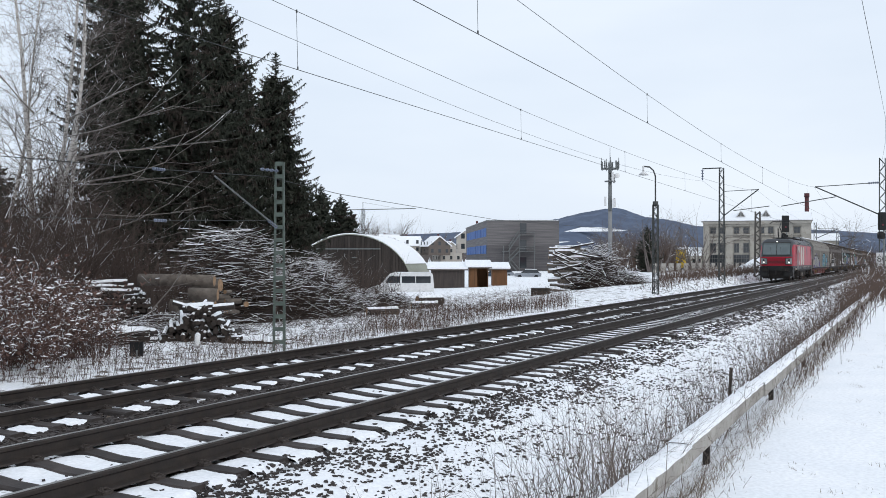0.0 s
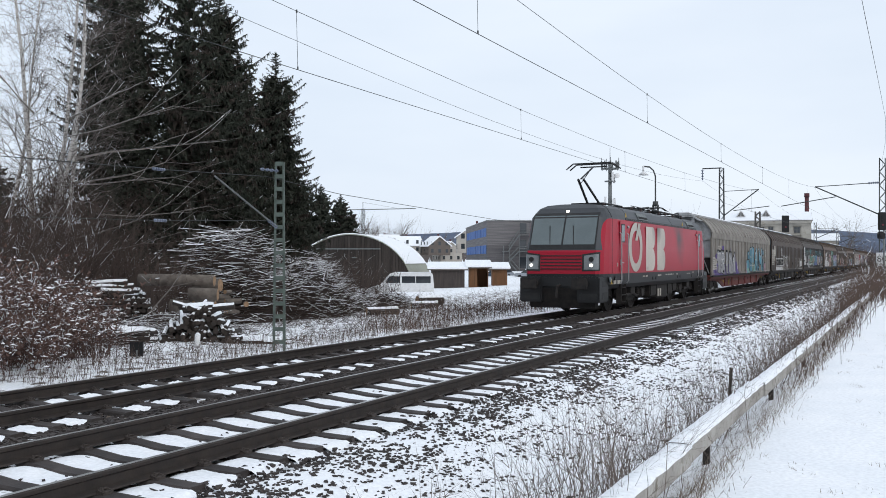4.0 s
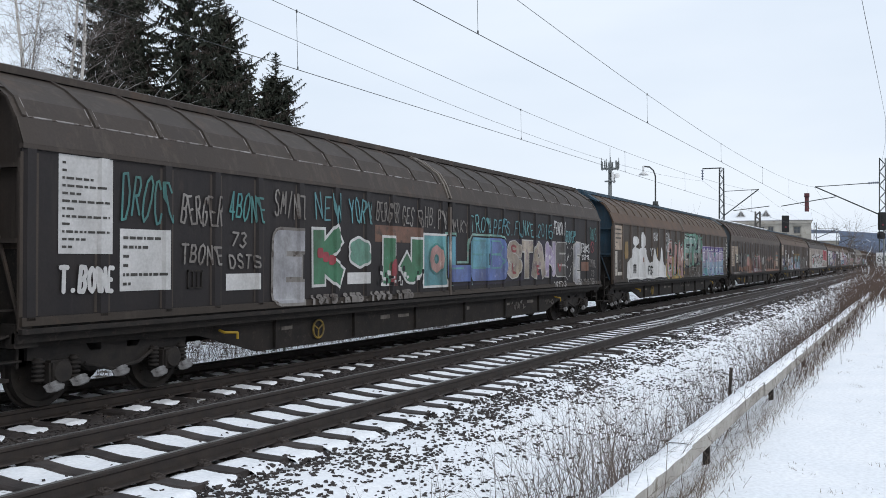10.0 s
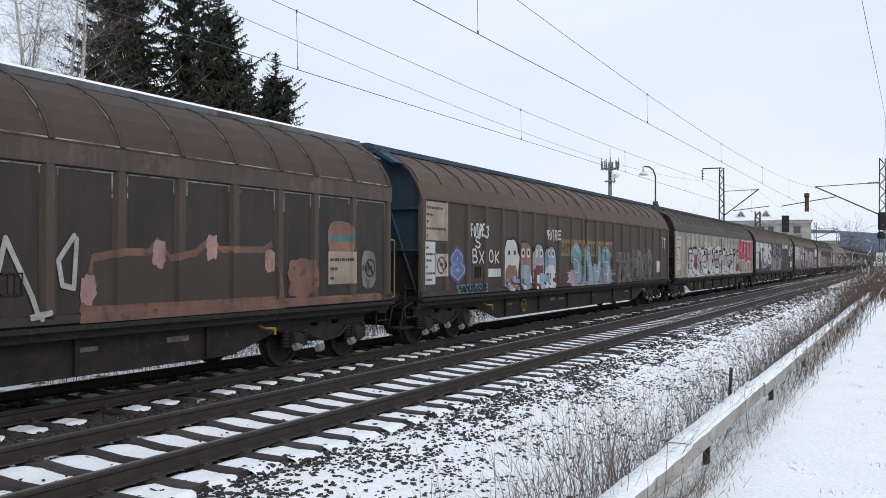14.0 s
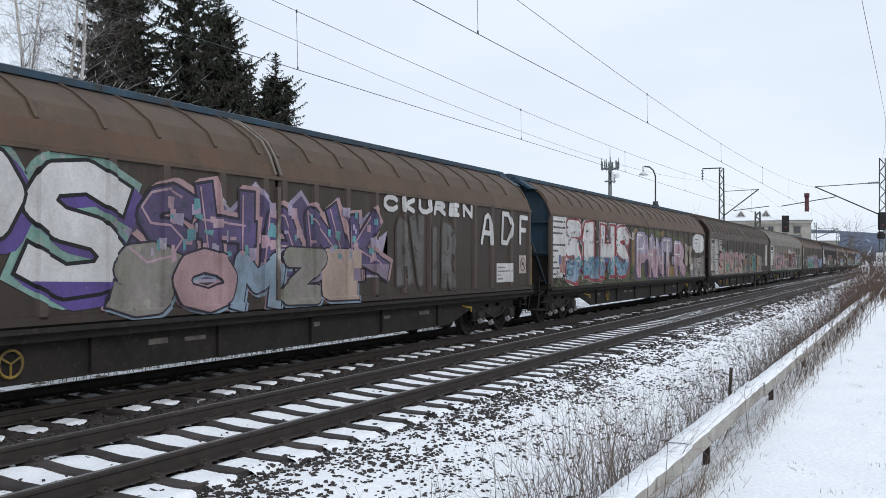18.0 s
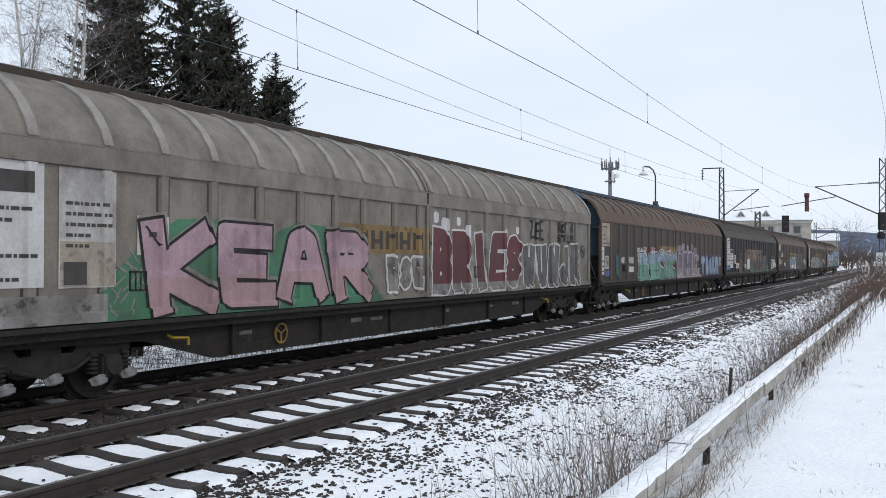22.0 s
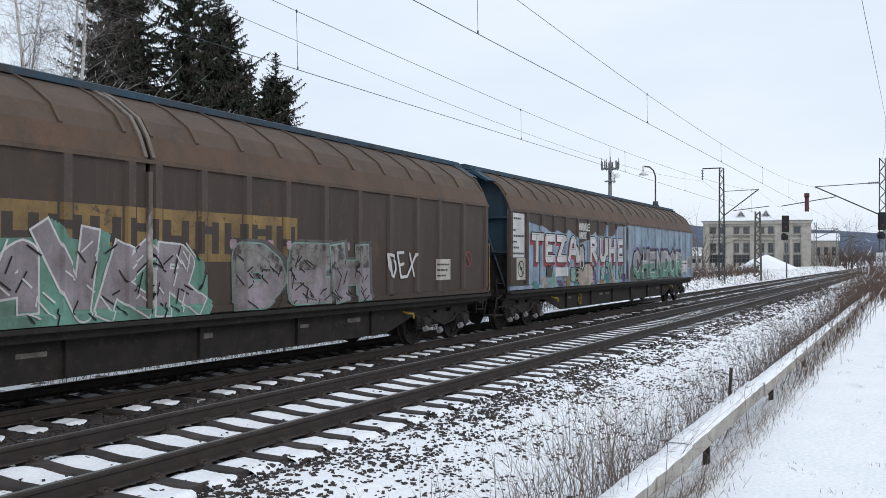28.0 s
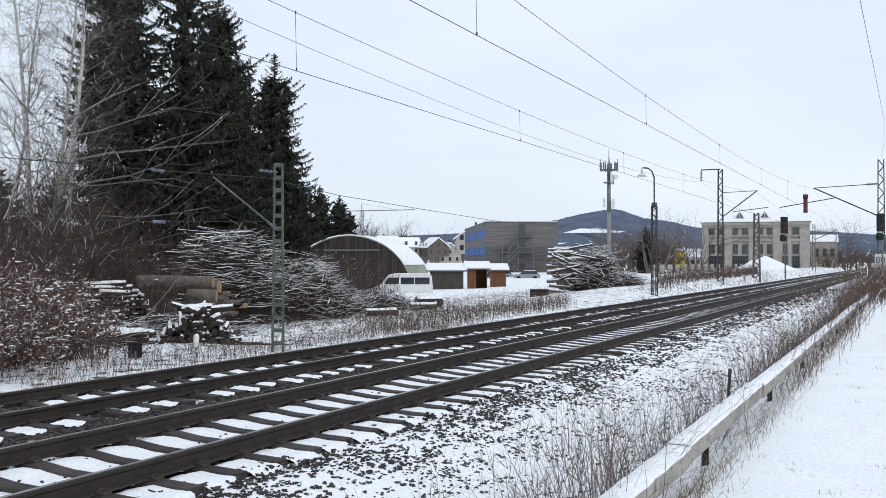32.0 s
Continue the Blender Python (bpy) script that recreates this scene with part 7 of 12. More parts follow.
        scrawl(w, pts, 0.034, "white", 0.014)
    land = ((14.44, 1.11), (14.65, 1.9), (15.16, 1.98), (15.6, 1.98), (15.77, 2.14), (16.01, 1.9), (16.5, 1.98), (16.85, 2.2), (17.03, 2.03), (18.06, 2.04), (18.26, 2.14), (18.4, 1.7), (18.6, 1.31))
    area(w, land, "orange", 0.003)
    area(w, tuple((x + 0.02, max(1.2, z - 0.1)) for x, z in land[1:-1]), "brown", 0.0055, "graffiti_ground", 1.25)
    for cx, cz in ((15.8, 1.95), (16.85, 2.05), (18.22, 1.85), (14.6, 1.5)):
        blob(w, cx - 0.12, cx + 0.12, cz - 0.22, cz + 0.14, "salmon", int(cx * 7), 0, 0.0075, "graffiti", 0.3)
    blob(w, 18.7, 19.5, 1.2, 1.85, "orange", 13, 0, 0.008, "graffiti", 0.3)
    blob(w, 19.85, 20.65, 1.9, 2.52, "rust", 12, 0, 0.005, "graffiti", 0.05)
    patch(w, 19.9, 20.65, 2.16, 2.26, P["teal"], "painted_band", 0.009)
    data_plate(w, 19.86, 20.72, 1.4, 1.98, 3, 40, OLDPLATE)
    blob(w, 20.95, 21.45, 1.3, 2.0, "dullwhite", 12, 0, 0.004)
    round_sign(w, 21.25, 1.68, 0.17, "black", False)
    patch(w, 17.2, 21.6, 1.06, 1.2, P["orange"], "painted_band", 0.004)
    patch(w, 0.9, 8.0, 1.05, 1.15, P["dullwhite"], "graffiti_ground", 0.004)
    # 6
    w = W[5]
    data_plate(w, 0.2, 1.16, 2.25, 3.08, 5, 11, OLDPLATE)
    data_plate(w, 0.12, 0.66, 1.31, 2.22, 6, 12, P["clean"])
    round_sign(w, 0.93, 1.72, 0.19, "darkred")
    piece(w, "8", 1.35, 2.1, 1.35, 2.1, "blue", "skyblue", 0.09, False, 0.2, 3, None, None, ("plum", 0.07))
    tag(w, "FUTRE3", 2.4, 3.35, 2.38, 2.68, "clean", 0.1, 0.3, 3, 0.026)
    for t, a, b_, z0, z1 in (("BX", 2.45, 3.2, 1.75, 2.1), ("S", 2.6, 3.0, 2.1, 2.4), ("OK", 3.4, 4.1, 1.75, 2.1)):
        tag(w, t, a, b_, z0, z1, "clean", 0.1, 0.2, 3, 0.024)
    patch(w, 1.7, 3.3, 1.07, 1.27, P["cyan"], "graffiti_ground", 0.004)
    tag(w, "SBXXBXXB", 1.75, 3.25, 1.1, 1.25, "black", 0.1)
    patch(w, 3.4, 4.2, 1.42, 1.62, P["clean"])
    for i, (c1, c2) in enumerate((("clean", "rust"), ("rust", "skyblue"), ("chrome", "darkred"), ("skyblue", "clean"))):
        x = 4.4 + i * 0.95
        z1 = (2.36, 2.3, 2.25, 2.2)[i]
        blob(w, x - 0.03, x + 0.97, 1.04, z1 + 0.05, "black", 20 + i, 0, 0.005 + 0.001 * i, "graffiti_outline", 0.08)
        blob(w, x + 0.03, x + 0.91, 1.06, z1, c1, 30 + i, 0, 0.009 + 0.001 * i, "graffiti", 0.08)
        blob(w, x + 0.08, x + 0.86, 1.05, 1.7, c2, 40 + i, 0, 0.0125 + 0.001 * i, "graffiti", 0.15)
        for a in (0.18, 0.56):
            blob(w, x + a, x + a + 0.24, 1.9, 2.14, "clean", 50 + i, 0, 0.0165, "graffiti", 0.02)
            blob(w, x + a + 0.06, x + a + 0.18, 1.96, 2.08, "black", 60 + i, 0, 0.0205, "graffiti", 0.02)
    specks(w, 4.4, 8.2, 1.05, 1.4, 14, ("clean", "darkred", "skyblue"), 5, (0.08, 0.2), 0.021)
    tag(w, "FUTRE", 7.4, 8.5, 2.4, 2.68, "clean", 0.1, 0.3, 3, 0.026)
    name_band(w, 8.6, 13.9, 1.95, 2.45, "ochre", "brown", 11, 0.0005)
    blob(w, 9.3, 13.7, 0.95, 1.6, "pink", 12, 1)
    piece(w, "SAJS", 9.5, 13.6, 1.1, 2.3, "cyan", "skyblue", 0.14, False, 0.25, 14, ("teal", 0.08, -0.05), ("skyblue", 1.5), None, "clean", 0.05)
    piece(w, "TAHKC", 14.2, 19.2, 1.1, 2.15, "greyshape", "dullwhite", 0.12, True, 0.35, 15, edge=0.04)
    hatch(w, 14.2, 19.2, 1.1, 2.0, 40, "dullwhite", 8, 0.0225)
    patch(w, 20.0, 20.5, 1.35, 1.8, P["clean"])
    tag(w, "FT", 20.6, 21.5, 2.3, 2.8, "clean", 0.1, 0.2, 3, 0.026)
    # 7: whitish, black-outlined letters with red and green spots
    w = W[6]
    data_plate(w, 0.3, 1.1, 1.4, 2.9, 8, 14)
    area(w, ((2.4, 1.2), (2.8, 2.1), (3.6, 2.4), (4.4, 2.2), (5.2, 2.45), (6.2, 2.3), (7.0, 2.5), (7.6, 2.45), (8.4, 2.55), (9.2, 2.45), (10.2, 2.6), (11.2, 2.5), (12.2, 2.55), (13.2, 2.45), (14.4, 2.5), (15.4, 2.4), (16.3, 2.1), (16.9, 1.2)), "clean", 0.003)
    for k in range(15):
        cx = 3.1 + k * 0.95
        r = 0.3 + 0.1 * math.sin(k * 2.3)
        blob(w, cx - r * 1.3, cx + r * 1.3, 1.95 - r, 2.2 + r * 0.8, "black", 30 + k, 0, 0.0055, "graffiti_outline", 0.12)
        blob(w, cx - r * 1.1, cx + r * 1.1, 1.85 - r, 2.1 + r * 0.75, "white" if k % 3 else "clean", 50 + k, 0, 0.0095, "graffiti", 0.12)
    piece(w, "RNOUESKZN", 2.7, 16.3, 1.05, 2.2, "white", "black", 0.13, False, 0.25, 16, None, ("clean", 1.45), None, None, 0.055)
    for k, (cx, cz, rx, rz, col) in enumerate(((4.2, 1.8, 0.26, 0.3, "red"), (7.0, 2.05, 0.2, 0.25, "red"), (8.9, 1.95, 0.2, 0.2, "red"), (9.9, 1.9, 0.22, 0.32, "red"), (10.9, 2.25, 0.3, 0.14, "red"), (15.9, 1.4, 0.4, 0.2, "red"), (5.4, 1.5, 0.18, 0.16, "jade"), (9.3, 1.65, 0.12, 0.17, "jade"), (12.6, 2.1, 0.14, 0.12, "jade"), (14.2, 1.65, 0.2, 0.18, "jade"), (14.9, 2.32, 0.3, 0.2, "black"), (13.2, 1.5, 0.24, 0.16, "black"))):
        blob(w, cx - rx, cx + rx, cz - rz, cz + rz, col, 3 + k, 0, 0.026, "graffiti", 0.06)
    blob(w, 14.75, 15.05, 2.22, 2.42, "white", 5, 0, 0.03, "graffiti", 0.06)
    for x in (6.2, 7.2, 8.6, 12.0, 12.9, 14.2):
        tag(w, "SM", x, x + 0.7, 2.4, 2.75, "clean", 0.1, 0.35, int(x), 0.022)
    tag(w, "2018", 7.1, 7.6, 1.08, 1.28, "black", 0.2, 0.1, 3, 0.02)
    for k, (a, b_, z0, z1) in enumerate(((16.5, 17.55, 1.9, 3.07), (17.3, 18.3, 1.8, 3.0), (18.1, 19.15, 1.86, 3.02), (18.95, 20.05, 1.74, 2.98), (19.85, 20.9, 1.84, 2.98), (20.7, 21.7, 1.72, 3.02))):
        blob(w, a - 0.07, b_ + 0.07, z0 - 0.08, z1 + 0.06, "clean", 18 + 9 * k, 0, 0.005, "graffiti_outline", 0.14)
        blob(w, a, b_, z0, z1, "scarlet", 18 + 9 * k, 0, 0.0125 + 0.0004 * k, "graffiti", 0.14)
    for k, (ch, a, b_) in enumerate((("N", 16.8, 17.8), ("U", 17.6, 18.6), ("E", 18.7, 19.5), ("N", 19.7, 20.5), ("N", 20.6, 21.5))):
        tag(w, ch, a, b_, 1.95, 2.85, "clean", 0.1, 0.2, 5 + k, 0.018)
    round_sign(w, 17.85, 1.55, 0.2, "black")
    data_plate(w, 18.9, 19.6, 1.35, 1.75, 4, 44)
    tag(w, "SKS", 16.6, 17.4, 1.2, 1.9, "jade", 0.1, 0.4, 3, 0.03)
    # 8: tall white block letters with a mint rim
    w = W[7]
    data_plate(w, 0.13, 1.24, 1.29, 3.08, 9, 15, P["clean"])
    round_sign(w, 0.86, 1.72, 0.2, "darkred", False)
    for t, a, b_, z0, z1 in (("L", 1.4, 1.62, 2.5, 3.0), ("HK", 1.72, 2.25, 2.42, 2.75), ("LK", 1.75, 2.2, 2.78, 3.02)):
        tag(w, t, a, b_, z0, z1, "clean", 0.4, 0.1, 3, 0.05)
    for k, (ch, a, b_) in enumerate((("T", 2.1, 3.5), ("R", 3.25, 4.55), ("I", 4.35, 5.25), ("P", 5.0, 6.3), ("S", 6.1, 7.85))):
        piece(w, ch, a, b_, 1.32 if k != 2 else 1.4, 3.1, "clean", "black", 0.105 if ch != "I" else 0.13, True, 0.02, 18 + k, ("purple", 0.16, -0.12), ("purple" if k % 2 == 0 else "lilac", 1.75), ("mint", 0.1), None, 0.05, up=0.013 * (k % 2))
    patch(w, 3.55, 4.65, 1.3, 1.47, P["clean"], lift=0.032)
    area(w, ((7.6, 1.9), (7.8, 2.5), (8.1, 2.2), (8.4, 2.8), (8.9, 2.45), (9.3, 2.95), (9.8, 2.6), (10.4, 3.05), (11.0, 2.6), (11.6, 3.0), (12.1, 2.55), (12.7, 2.95), (13.2, 2.4), (13.8, 2.75), (14.0, 2.2), (14.45, 2.4), (14.2, 1.8)), "lilac", 0.003, "graffiti_ground", 1.5)
    area(w, ((7.75, 1.9), (7.9, 2.35), (8.2, 2.1), (8.45, 2.65), (8.9, 2.35), (9.3, 2.85), (9.8, 2.5), (10.4, 2.95), (11.0, 2.5), (11.6, 2.9), (12.1, 2.45), (12.7, 2.85), (13.2, 2.3), (13.75, 2.6), (13.9, 2.1), (14.2, 1.8)), "plum", 0.005, "graffiti_ground", 1.55)
    piece(w, "SHANK", 7.8, 14.3, 1.45, 2.85, "plum", "night", 0.12, True, 0.35, 19, ("rose", 0.1, 0.06), ("dusk", 1.9), None, "pink", 0.045)
    specks(w, 8.2, 14.0, 1.8, 2.7, 26, ("pink", "lilac", "cyan"), 7, (0.04, 0.16), 0.025)
    for k, (ch, col) in enumerate((("S", "sage"), ("O", "rose"), ("M", "skyblue"), ("Z", "sage"), ("E", "peach"))):
        piece(w, ch, 7.4 + 1.18 * k, 8.75 + 1.18 * k, 1.05, 2.05 - 0.05 * (k % 2), col, "night", 0.17, k % 2 == 0, 0.2, 20 + k, ("skyblue", 0.05, -0.04), None, ("pink", 0.02), None, 0.03, up=0.013 * (k % 2) + 0.006)
    piece(w, "AVIR", 14.7, 17.4, 1.25, 2.7, "greyshape", "brown", 0.08, True, 0.2, 21)
    tag(w, "CKUREN", 14.2, 18.4, 2.82, 3.08, "clean", 0.5, 0.15, 29, 0.05)
    for k, (ch, a, b_) in enumerate((("A", 18.7, 19.6), ("D", 19.9, 20.8), ("F", 21.1, 21.85))):
        tag(w, ch, a, b_, 2.2, 3.0, "clean", 0.5, 0.12, 22 + k, 0.06)
    data_plate(w, 19.75, 20.75, 1.28, 1.75, 4, 16, P["clean"])
    round_sign(w, 21.45, 1.72, 0.18, "darkred")
    # 9
    w = W[8]
    data_plate(w, 0.17, 1.22, 1.32, 3.1, 10, 18, P["clean"])
    patch(w, 0.74, 0.92, 1.7, 1.98, P["blue"], "blue_panel", 0.012)
    area(w, ((0.3, 1.1), (0.7, 1.4), (1.0, 1.9), (1.3, 2.1), (1.6, 1.6), (8.2, 1.5), (8.6, 2.0), (9.0, 2.7), (9.5, 2.75), (10.2, 2.2), (10.6, 1.5), (18.6, 1.3)), "olive", 0.003)
    blob(w, 0.8, 1.4, 1.45, 1.95, "salmon", 3, 0, 0.006)
    blob(w, 8.5, 9.4, 1.6, 2.75, "ochre", 7, 0, 0.005)
    hatch(w, 0.4, 9.0, 1.05, 1.5, 240, "black", 11)
    hatch(w, 0.4, 9.0, 1.05, 1.5, 90, "sage", 12, 0.009)
    for k, (ch, a, b_, z0) in enumerate((("5", 1.15, 2.85, 1.06), ("1", 2.75, 3.65, 1.25), ("L", 3.45, 4.75, 1.15), ("H", 4.6, 6.4, 1.25), ("S", 6.3, 8.25, 1.2))):
        piece(w, ch, a, b_, z0, 3.08, "clean", "red", 0.125, k in (1, 2, 3), 0.05, 23 + k, ("red", 0.1, -0.04), ("skyblue", 1.85), ("clean", 0.05), None, 0.075, up=0.013 * (k % 2))
    specks(w, 1.25, 8.0, 2.3, 2.95, 46, ("greyshape", "lilac"), 9, (0.04, 0.08), 0.039)
    specks(w, 1.25, 8.1, 1.35, 1.95, 100, ("blue", "teal", "aqua"), 10, (0.04, 0.09), 0.039)
    tag(w, "574", 4.6, 5.0, 2.75, 2.98, "clean", 0.1)
    tag(w, "HS", 4.65, 5.0, 2.45, 2.65, "clean", 0.1)
    tag(w, "AEGS", 8.2, 8.9, 2.6, 2.85, "clean", 0.1)
    for a, b_, z0, z1, col in ((8.7, 9.6, 1.9, 3.0, "ochre"), (9.6, 11.2, 2.5, 3.05, "olive"), (11.2, 12.9, 2.6, 3.05, "olive"), (12.8, 13.5, 2.5, 3.05, "ochre"), (13.6, 15.2, 2.5, 3.0, "olive"), (14.6, 16.0, 1.1, 2.0, "ochre"), (15.4, 17.3, 2.4, 2.85, "olive")):
        blob(w, a, b_, z0, z1, col, int(a * 10), 0, 0.0032, "sprayed_haze", 0.5)
    for k, (ch, a, b_) in enumerate((("P", 9.1, 11.0), ("A", 10.6, 12.2), ("N", 11.8, 13.6), ("T", 13.2, 15.0), ("R", 15.25, 17.4))):
        piece(w, ch, a, b_, 1.08, 2.95 - 0.05 * k, "lilac", "night", 0.18, False, 0.08, 24 + k, ("plum", -0.16, -0.06), ("pink", 2.2), None, "clean", 0.045, up=0.013 * (k % 2))
    blob(w, 14.75, 15.3, 1.6, 2.05, "night", 6, 0, 0.031, "graffiti_outline", 0.03)
    blob(w, 14.8, 15.25, 1.65, 2.0, "lilac", 6, 0, 0.035, "graffiti", 0.03)
    hatch(w, 9.3, 17.2, 1.5, 2.8, 60, "pink", 21, 0.044)
    piece(w, "SY", 17.4, 18.9, 1.5, 2.6, "cream", "black", 0.13, False, 0.2, 25)
    blob(w, 19.2, 21.8, 2.2, 3.08, "clean", 9, 0, 0.009, "speech_bubble", 0.04)
    bars(w, 19.7, 21.3, 2.4, 2.95, 3, P["black"], 0.018, 5)
    area(w, ((18.4, 1.9), (19.5, 2.0), (20.6, 1.9), (21.8, 2.1)), "dullwhite", 0.004, "sprayed_haze", 1.05)
    data_plate(w, 18.4, 19.2, 1.4, 1.65, 2, 19)
    round_sign(w, 20.6, 1.7, 0.19, "darkred")
    # 10
    w = W[9]
    for a, b_ in ((0.5, 1.47), (1.55, 2.62)):
        patch(w, a, b_, 1.3, 2.96, P["white"], "pale_panel")
        bars(w, a + 0.1, b_ - 0.1, 1.7, 2.6, 7, seed=int(a * 10))
    patch(w, 0.7, 1.25, 2.72, 2.9, INK, "dark_panel", 0.012)
    patch(w, 1.15, 1.4, 1.55, 1.8, INK, "dark_panel", 0.012)
    blob(w, 2.45, 2.75, 1.5, 1.75, "rust", 4, 0, 0.009)
    round_sign(w, 3.25, 2.65, 0.22, "black")
    tag(w, "CNKIO", 1.6, 2.4, 1.1, 1.35, "clean", 0.1, 0.2, 3, 0.026)
    area(w, ((0.6, 1.2), (2.4, 1.3), (3.0, 1.7), (3.6, 2.2), (4.4, 2.35), (6.0, 2.3), (7.6, 2.35), (8.8, 2.25), (9.6, 2.0), (10.3, 1.6), (10.8, 1.2)), "sage", 0.003)
    piece(w, "SAVCS", 2.7, 10.6, 1.06, 2.36, "rose", "darkred", 0.125, False, 0.16, 26, None, ("peach", 1.8), None, None, 0.05)
    for pts in (((9.3, 2.3), (9.9, 2.2), (10.2, 1.6), (10.7, 1.2)), ((2.8, 1.2), (3.4, 2.2), (4.2, 2.42)), ((6.2, 2.4), (6.8, 2.3)), ((8.2, 1.15), (10.5, 1.12))):
        scrawl(w, pts, 0.075, "jade", 0.0065)
    blob(w, 4.9, 5.6, 1.3, 1.7, "jade", 5, 0, 0.0225, "graffiti", 0.1)
    blob(w, 7.5, 7.9, 1.8, 2.1, "jade", 6, 0, 0.0225, "graffiti", 0.1)
    specks(w, 3.4, 10.2, 2.1, 2.5, 10, ("sage", "rose"), 12, (0.08, 0.2), 0.005)
    for k, (a, b_, z1) in enumerate(((10.5, 12.4, 2.3), (12.2, 14.2, 2.25), (14.0, 16.2, 2.3), (16.0, 18.6, 2.1))):
        blob(w, a, b_, 1.0, z1, "haze", 11 + k, 0, 0.003, "sprayed_haze", 0.4)
    for k, (ch, a, b_, fill) in enumerate((("Y", 10.9, 12.4, "amber"), ("T", 12.3, 13.5, "greyshape"), ("H", 13.3, 14.5, "amber"), ("E", 14.4, 15.5, "teal"), ("C", 15.4, 16.3, "greyshape"), ("Z", 16.2, 17.3, "amber"))):
        piece(w, ch, a, b_, 1.12, 2.2, fill, "black", 0.15, True, 0.06, 27 + k, ("haze", 0.06, 0.04), None, None, None, 0.025)
    specks(w, 11.0, 17.2, 1.2, 2.1, 16, ("haze", "teal", "black"), 14, (0.05, 0.16), 0.022)
    round_sign(w, 19.75, 2.62, 0.18, "black", False)
    patch(w, 20.35, 21.5, 1.46, 2.95, P["white"], "pale_panel")
    data_plate(w, 18.9, 19.5, 1.5, 1.62, 1, 3, P["amber"])
    patch(w, 0.5, 2.6, 1.05, 1.18, P["dullwhite"], "graffiti_ground", 0.004)
    # 11
    w = W[10]
    patch(w, 0.38, 1.37, 1.5, 2.96, P["clean"], "pale_panel")
    bars(w, 0.5, 1.25, 1.55, 2.5, 7, seed=5)
    patch(w, 1.58, 2.47, 1.48, 2.95, P["white"], "pale_panel")
    bars(w, 1.68, 2.37, 1.95, 2.6, 5, seed=6)
    patch(w, 0.55, 1.2, 2.6, 2.85, INK, "dark_panel", 0.012)
    patch(w, 1.6, 2.45, 1.5, 2.05, P["cream"], "faded_panel", 0.0095)
    patch(w, 1.65, 2.0, 1.52, 1.8, INK, "dark_panel", 0.014)
    patch(w, 0.3, 2.3, 1.05, 1.4, P["haze"], "graffiti_ground", 0.004)
    area(w, ((2.0, 1.2), (2.5, 1.7), (3.0, 2.1), (3.6, 2.4), (4.6, 2.42), (5.6, 2.2), (6.4, 2.45), (7.4, 2.4), (8.2, 2.1), (8.7, 1.6), (9.1, 1.1)), "green", 0.003)
    piece(w, "KEAR", 2.9, 8.7, 1.06, 2.42, "pink", "black", 0.135, True, 0.14, 28, ("sage", 0.05, 0.05), ("rose", 1.5), None, None, 0.045)
    hatch(w, 2.2, 3.6, 1.1, 2.0, 40, "sage", 13)
    round_sign(w, 3.1, 2.15, 0.2, "black", True)
    name_band(w, 7.58, 11.4, 1.95, 2.5, "ochre", "brown", 7, 0.0045)
    piece(w, "BSE", 9.3, 10.8, 1.2, 1.95, "dullwhite", "clean", 0.13, True, 0.2, 7)
    for k, (cx, cz, r) in enumerate(((11.4, 2.75, 0.12), (11.8, 2.6, 0.16), (12.5, 2.7, 0.1), (13.0, 2.5, 0.14), (15.2, 2.5, 0.12), (15.6, 2.3, 0.16), (16.0, 2.6, 0.1))):
        blob(w, cx - r, cx + r, cz - r, cz + r, "clean", 3 + k, 0, 0.005, "graffiti_ground", 0.1)
    area(w, ((11.0, 1.8), (11.5, 2.45), (12.6, 2.35), (13.6, 2.55), (14.8, 2.3), (15.8, 2.2), (16.3, 1.6)), "dullwhite", 0.003)
    piece(w, "BRIES", 11.1, 16.2, 1.08, 2.55, "darkred", "clean", 0.14, True, 0.15, 29, None, ("dullwhite", 1.35), None, None, 0.045)
    piece(w, "WUNJR", 16.3, 21.0, 1.06, 2.3, "greyshape", "clean", 0.15, True, 0.12, 30, None, None, None, None, 0.045)
    for t, a, b_, z0, z1 in (("ZEE", 16.8, 17.9, 2.4, 2.92), ("ROT 4", 19.0, 20.4, 2.62, 2.92), ("STILM", 19.0, 20.4, 2.35, 2.58)):
        tag(w, t, a, b_, z0, z1, "black", 0.1, 0.2, 3, 0.03)
    round_sign(w, 21.3, 2.1, 0.2, "black", False)
    # 12
    w = W[11]
    data_plate(w, 0.11, 1.1, 2.3, 3.08, 5, 21, OLDPLATE)
    data_plate(w, 0.06, 0.48, 1.35, 2.28, 5, 22, P["clean"])
    round_sign(w, 0.76, 1.76, 0.17, "black", True)
    tag(w, "CLUB", 0.5, 1.0, 1.3, 1.5, "blue", 0.1)
    tag(w, "OSO", 1.8, 2.15, 1.25, 2.1, "teal", 0.1)
    tag(w, ".ANR.", 2.3, 3.0, 1.74, 1.94, "clean", 0.1)
    tag(w, "ROMO", 3.4, 4.1, 1.72, 1.95, "clean", 0.1)
    data_plate(w, 3.37, 4.17, 1.4, 1.6, 2, 23, P["clean"])
    for i, t in enumerate(("HEY HO", "LETS", "GO")):
        tag(w, t, 4.6, 5.3 - 0.12 * i, 2.15 - 0.2 * i, 2.3 - 0.2 * i, "clean", 0.1)
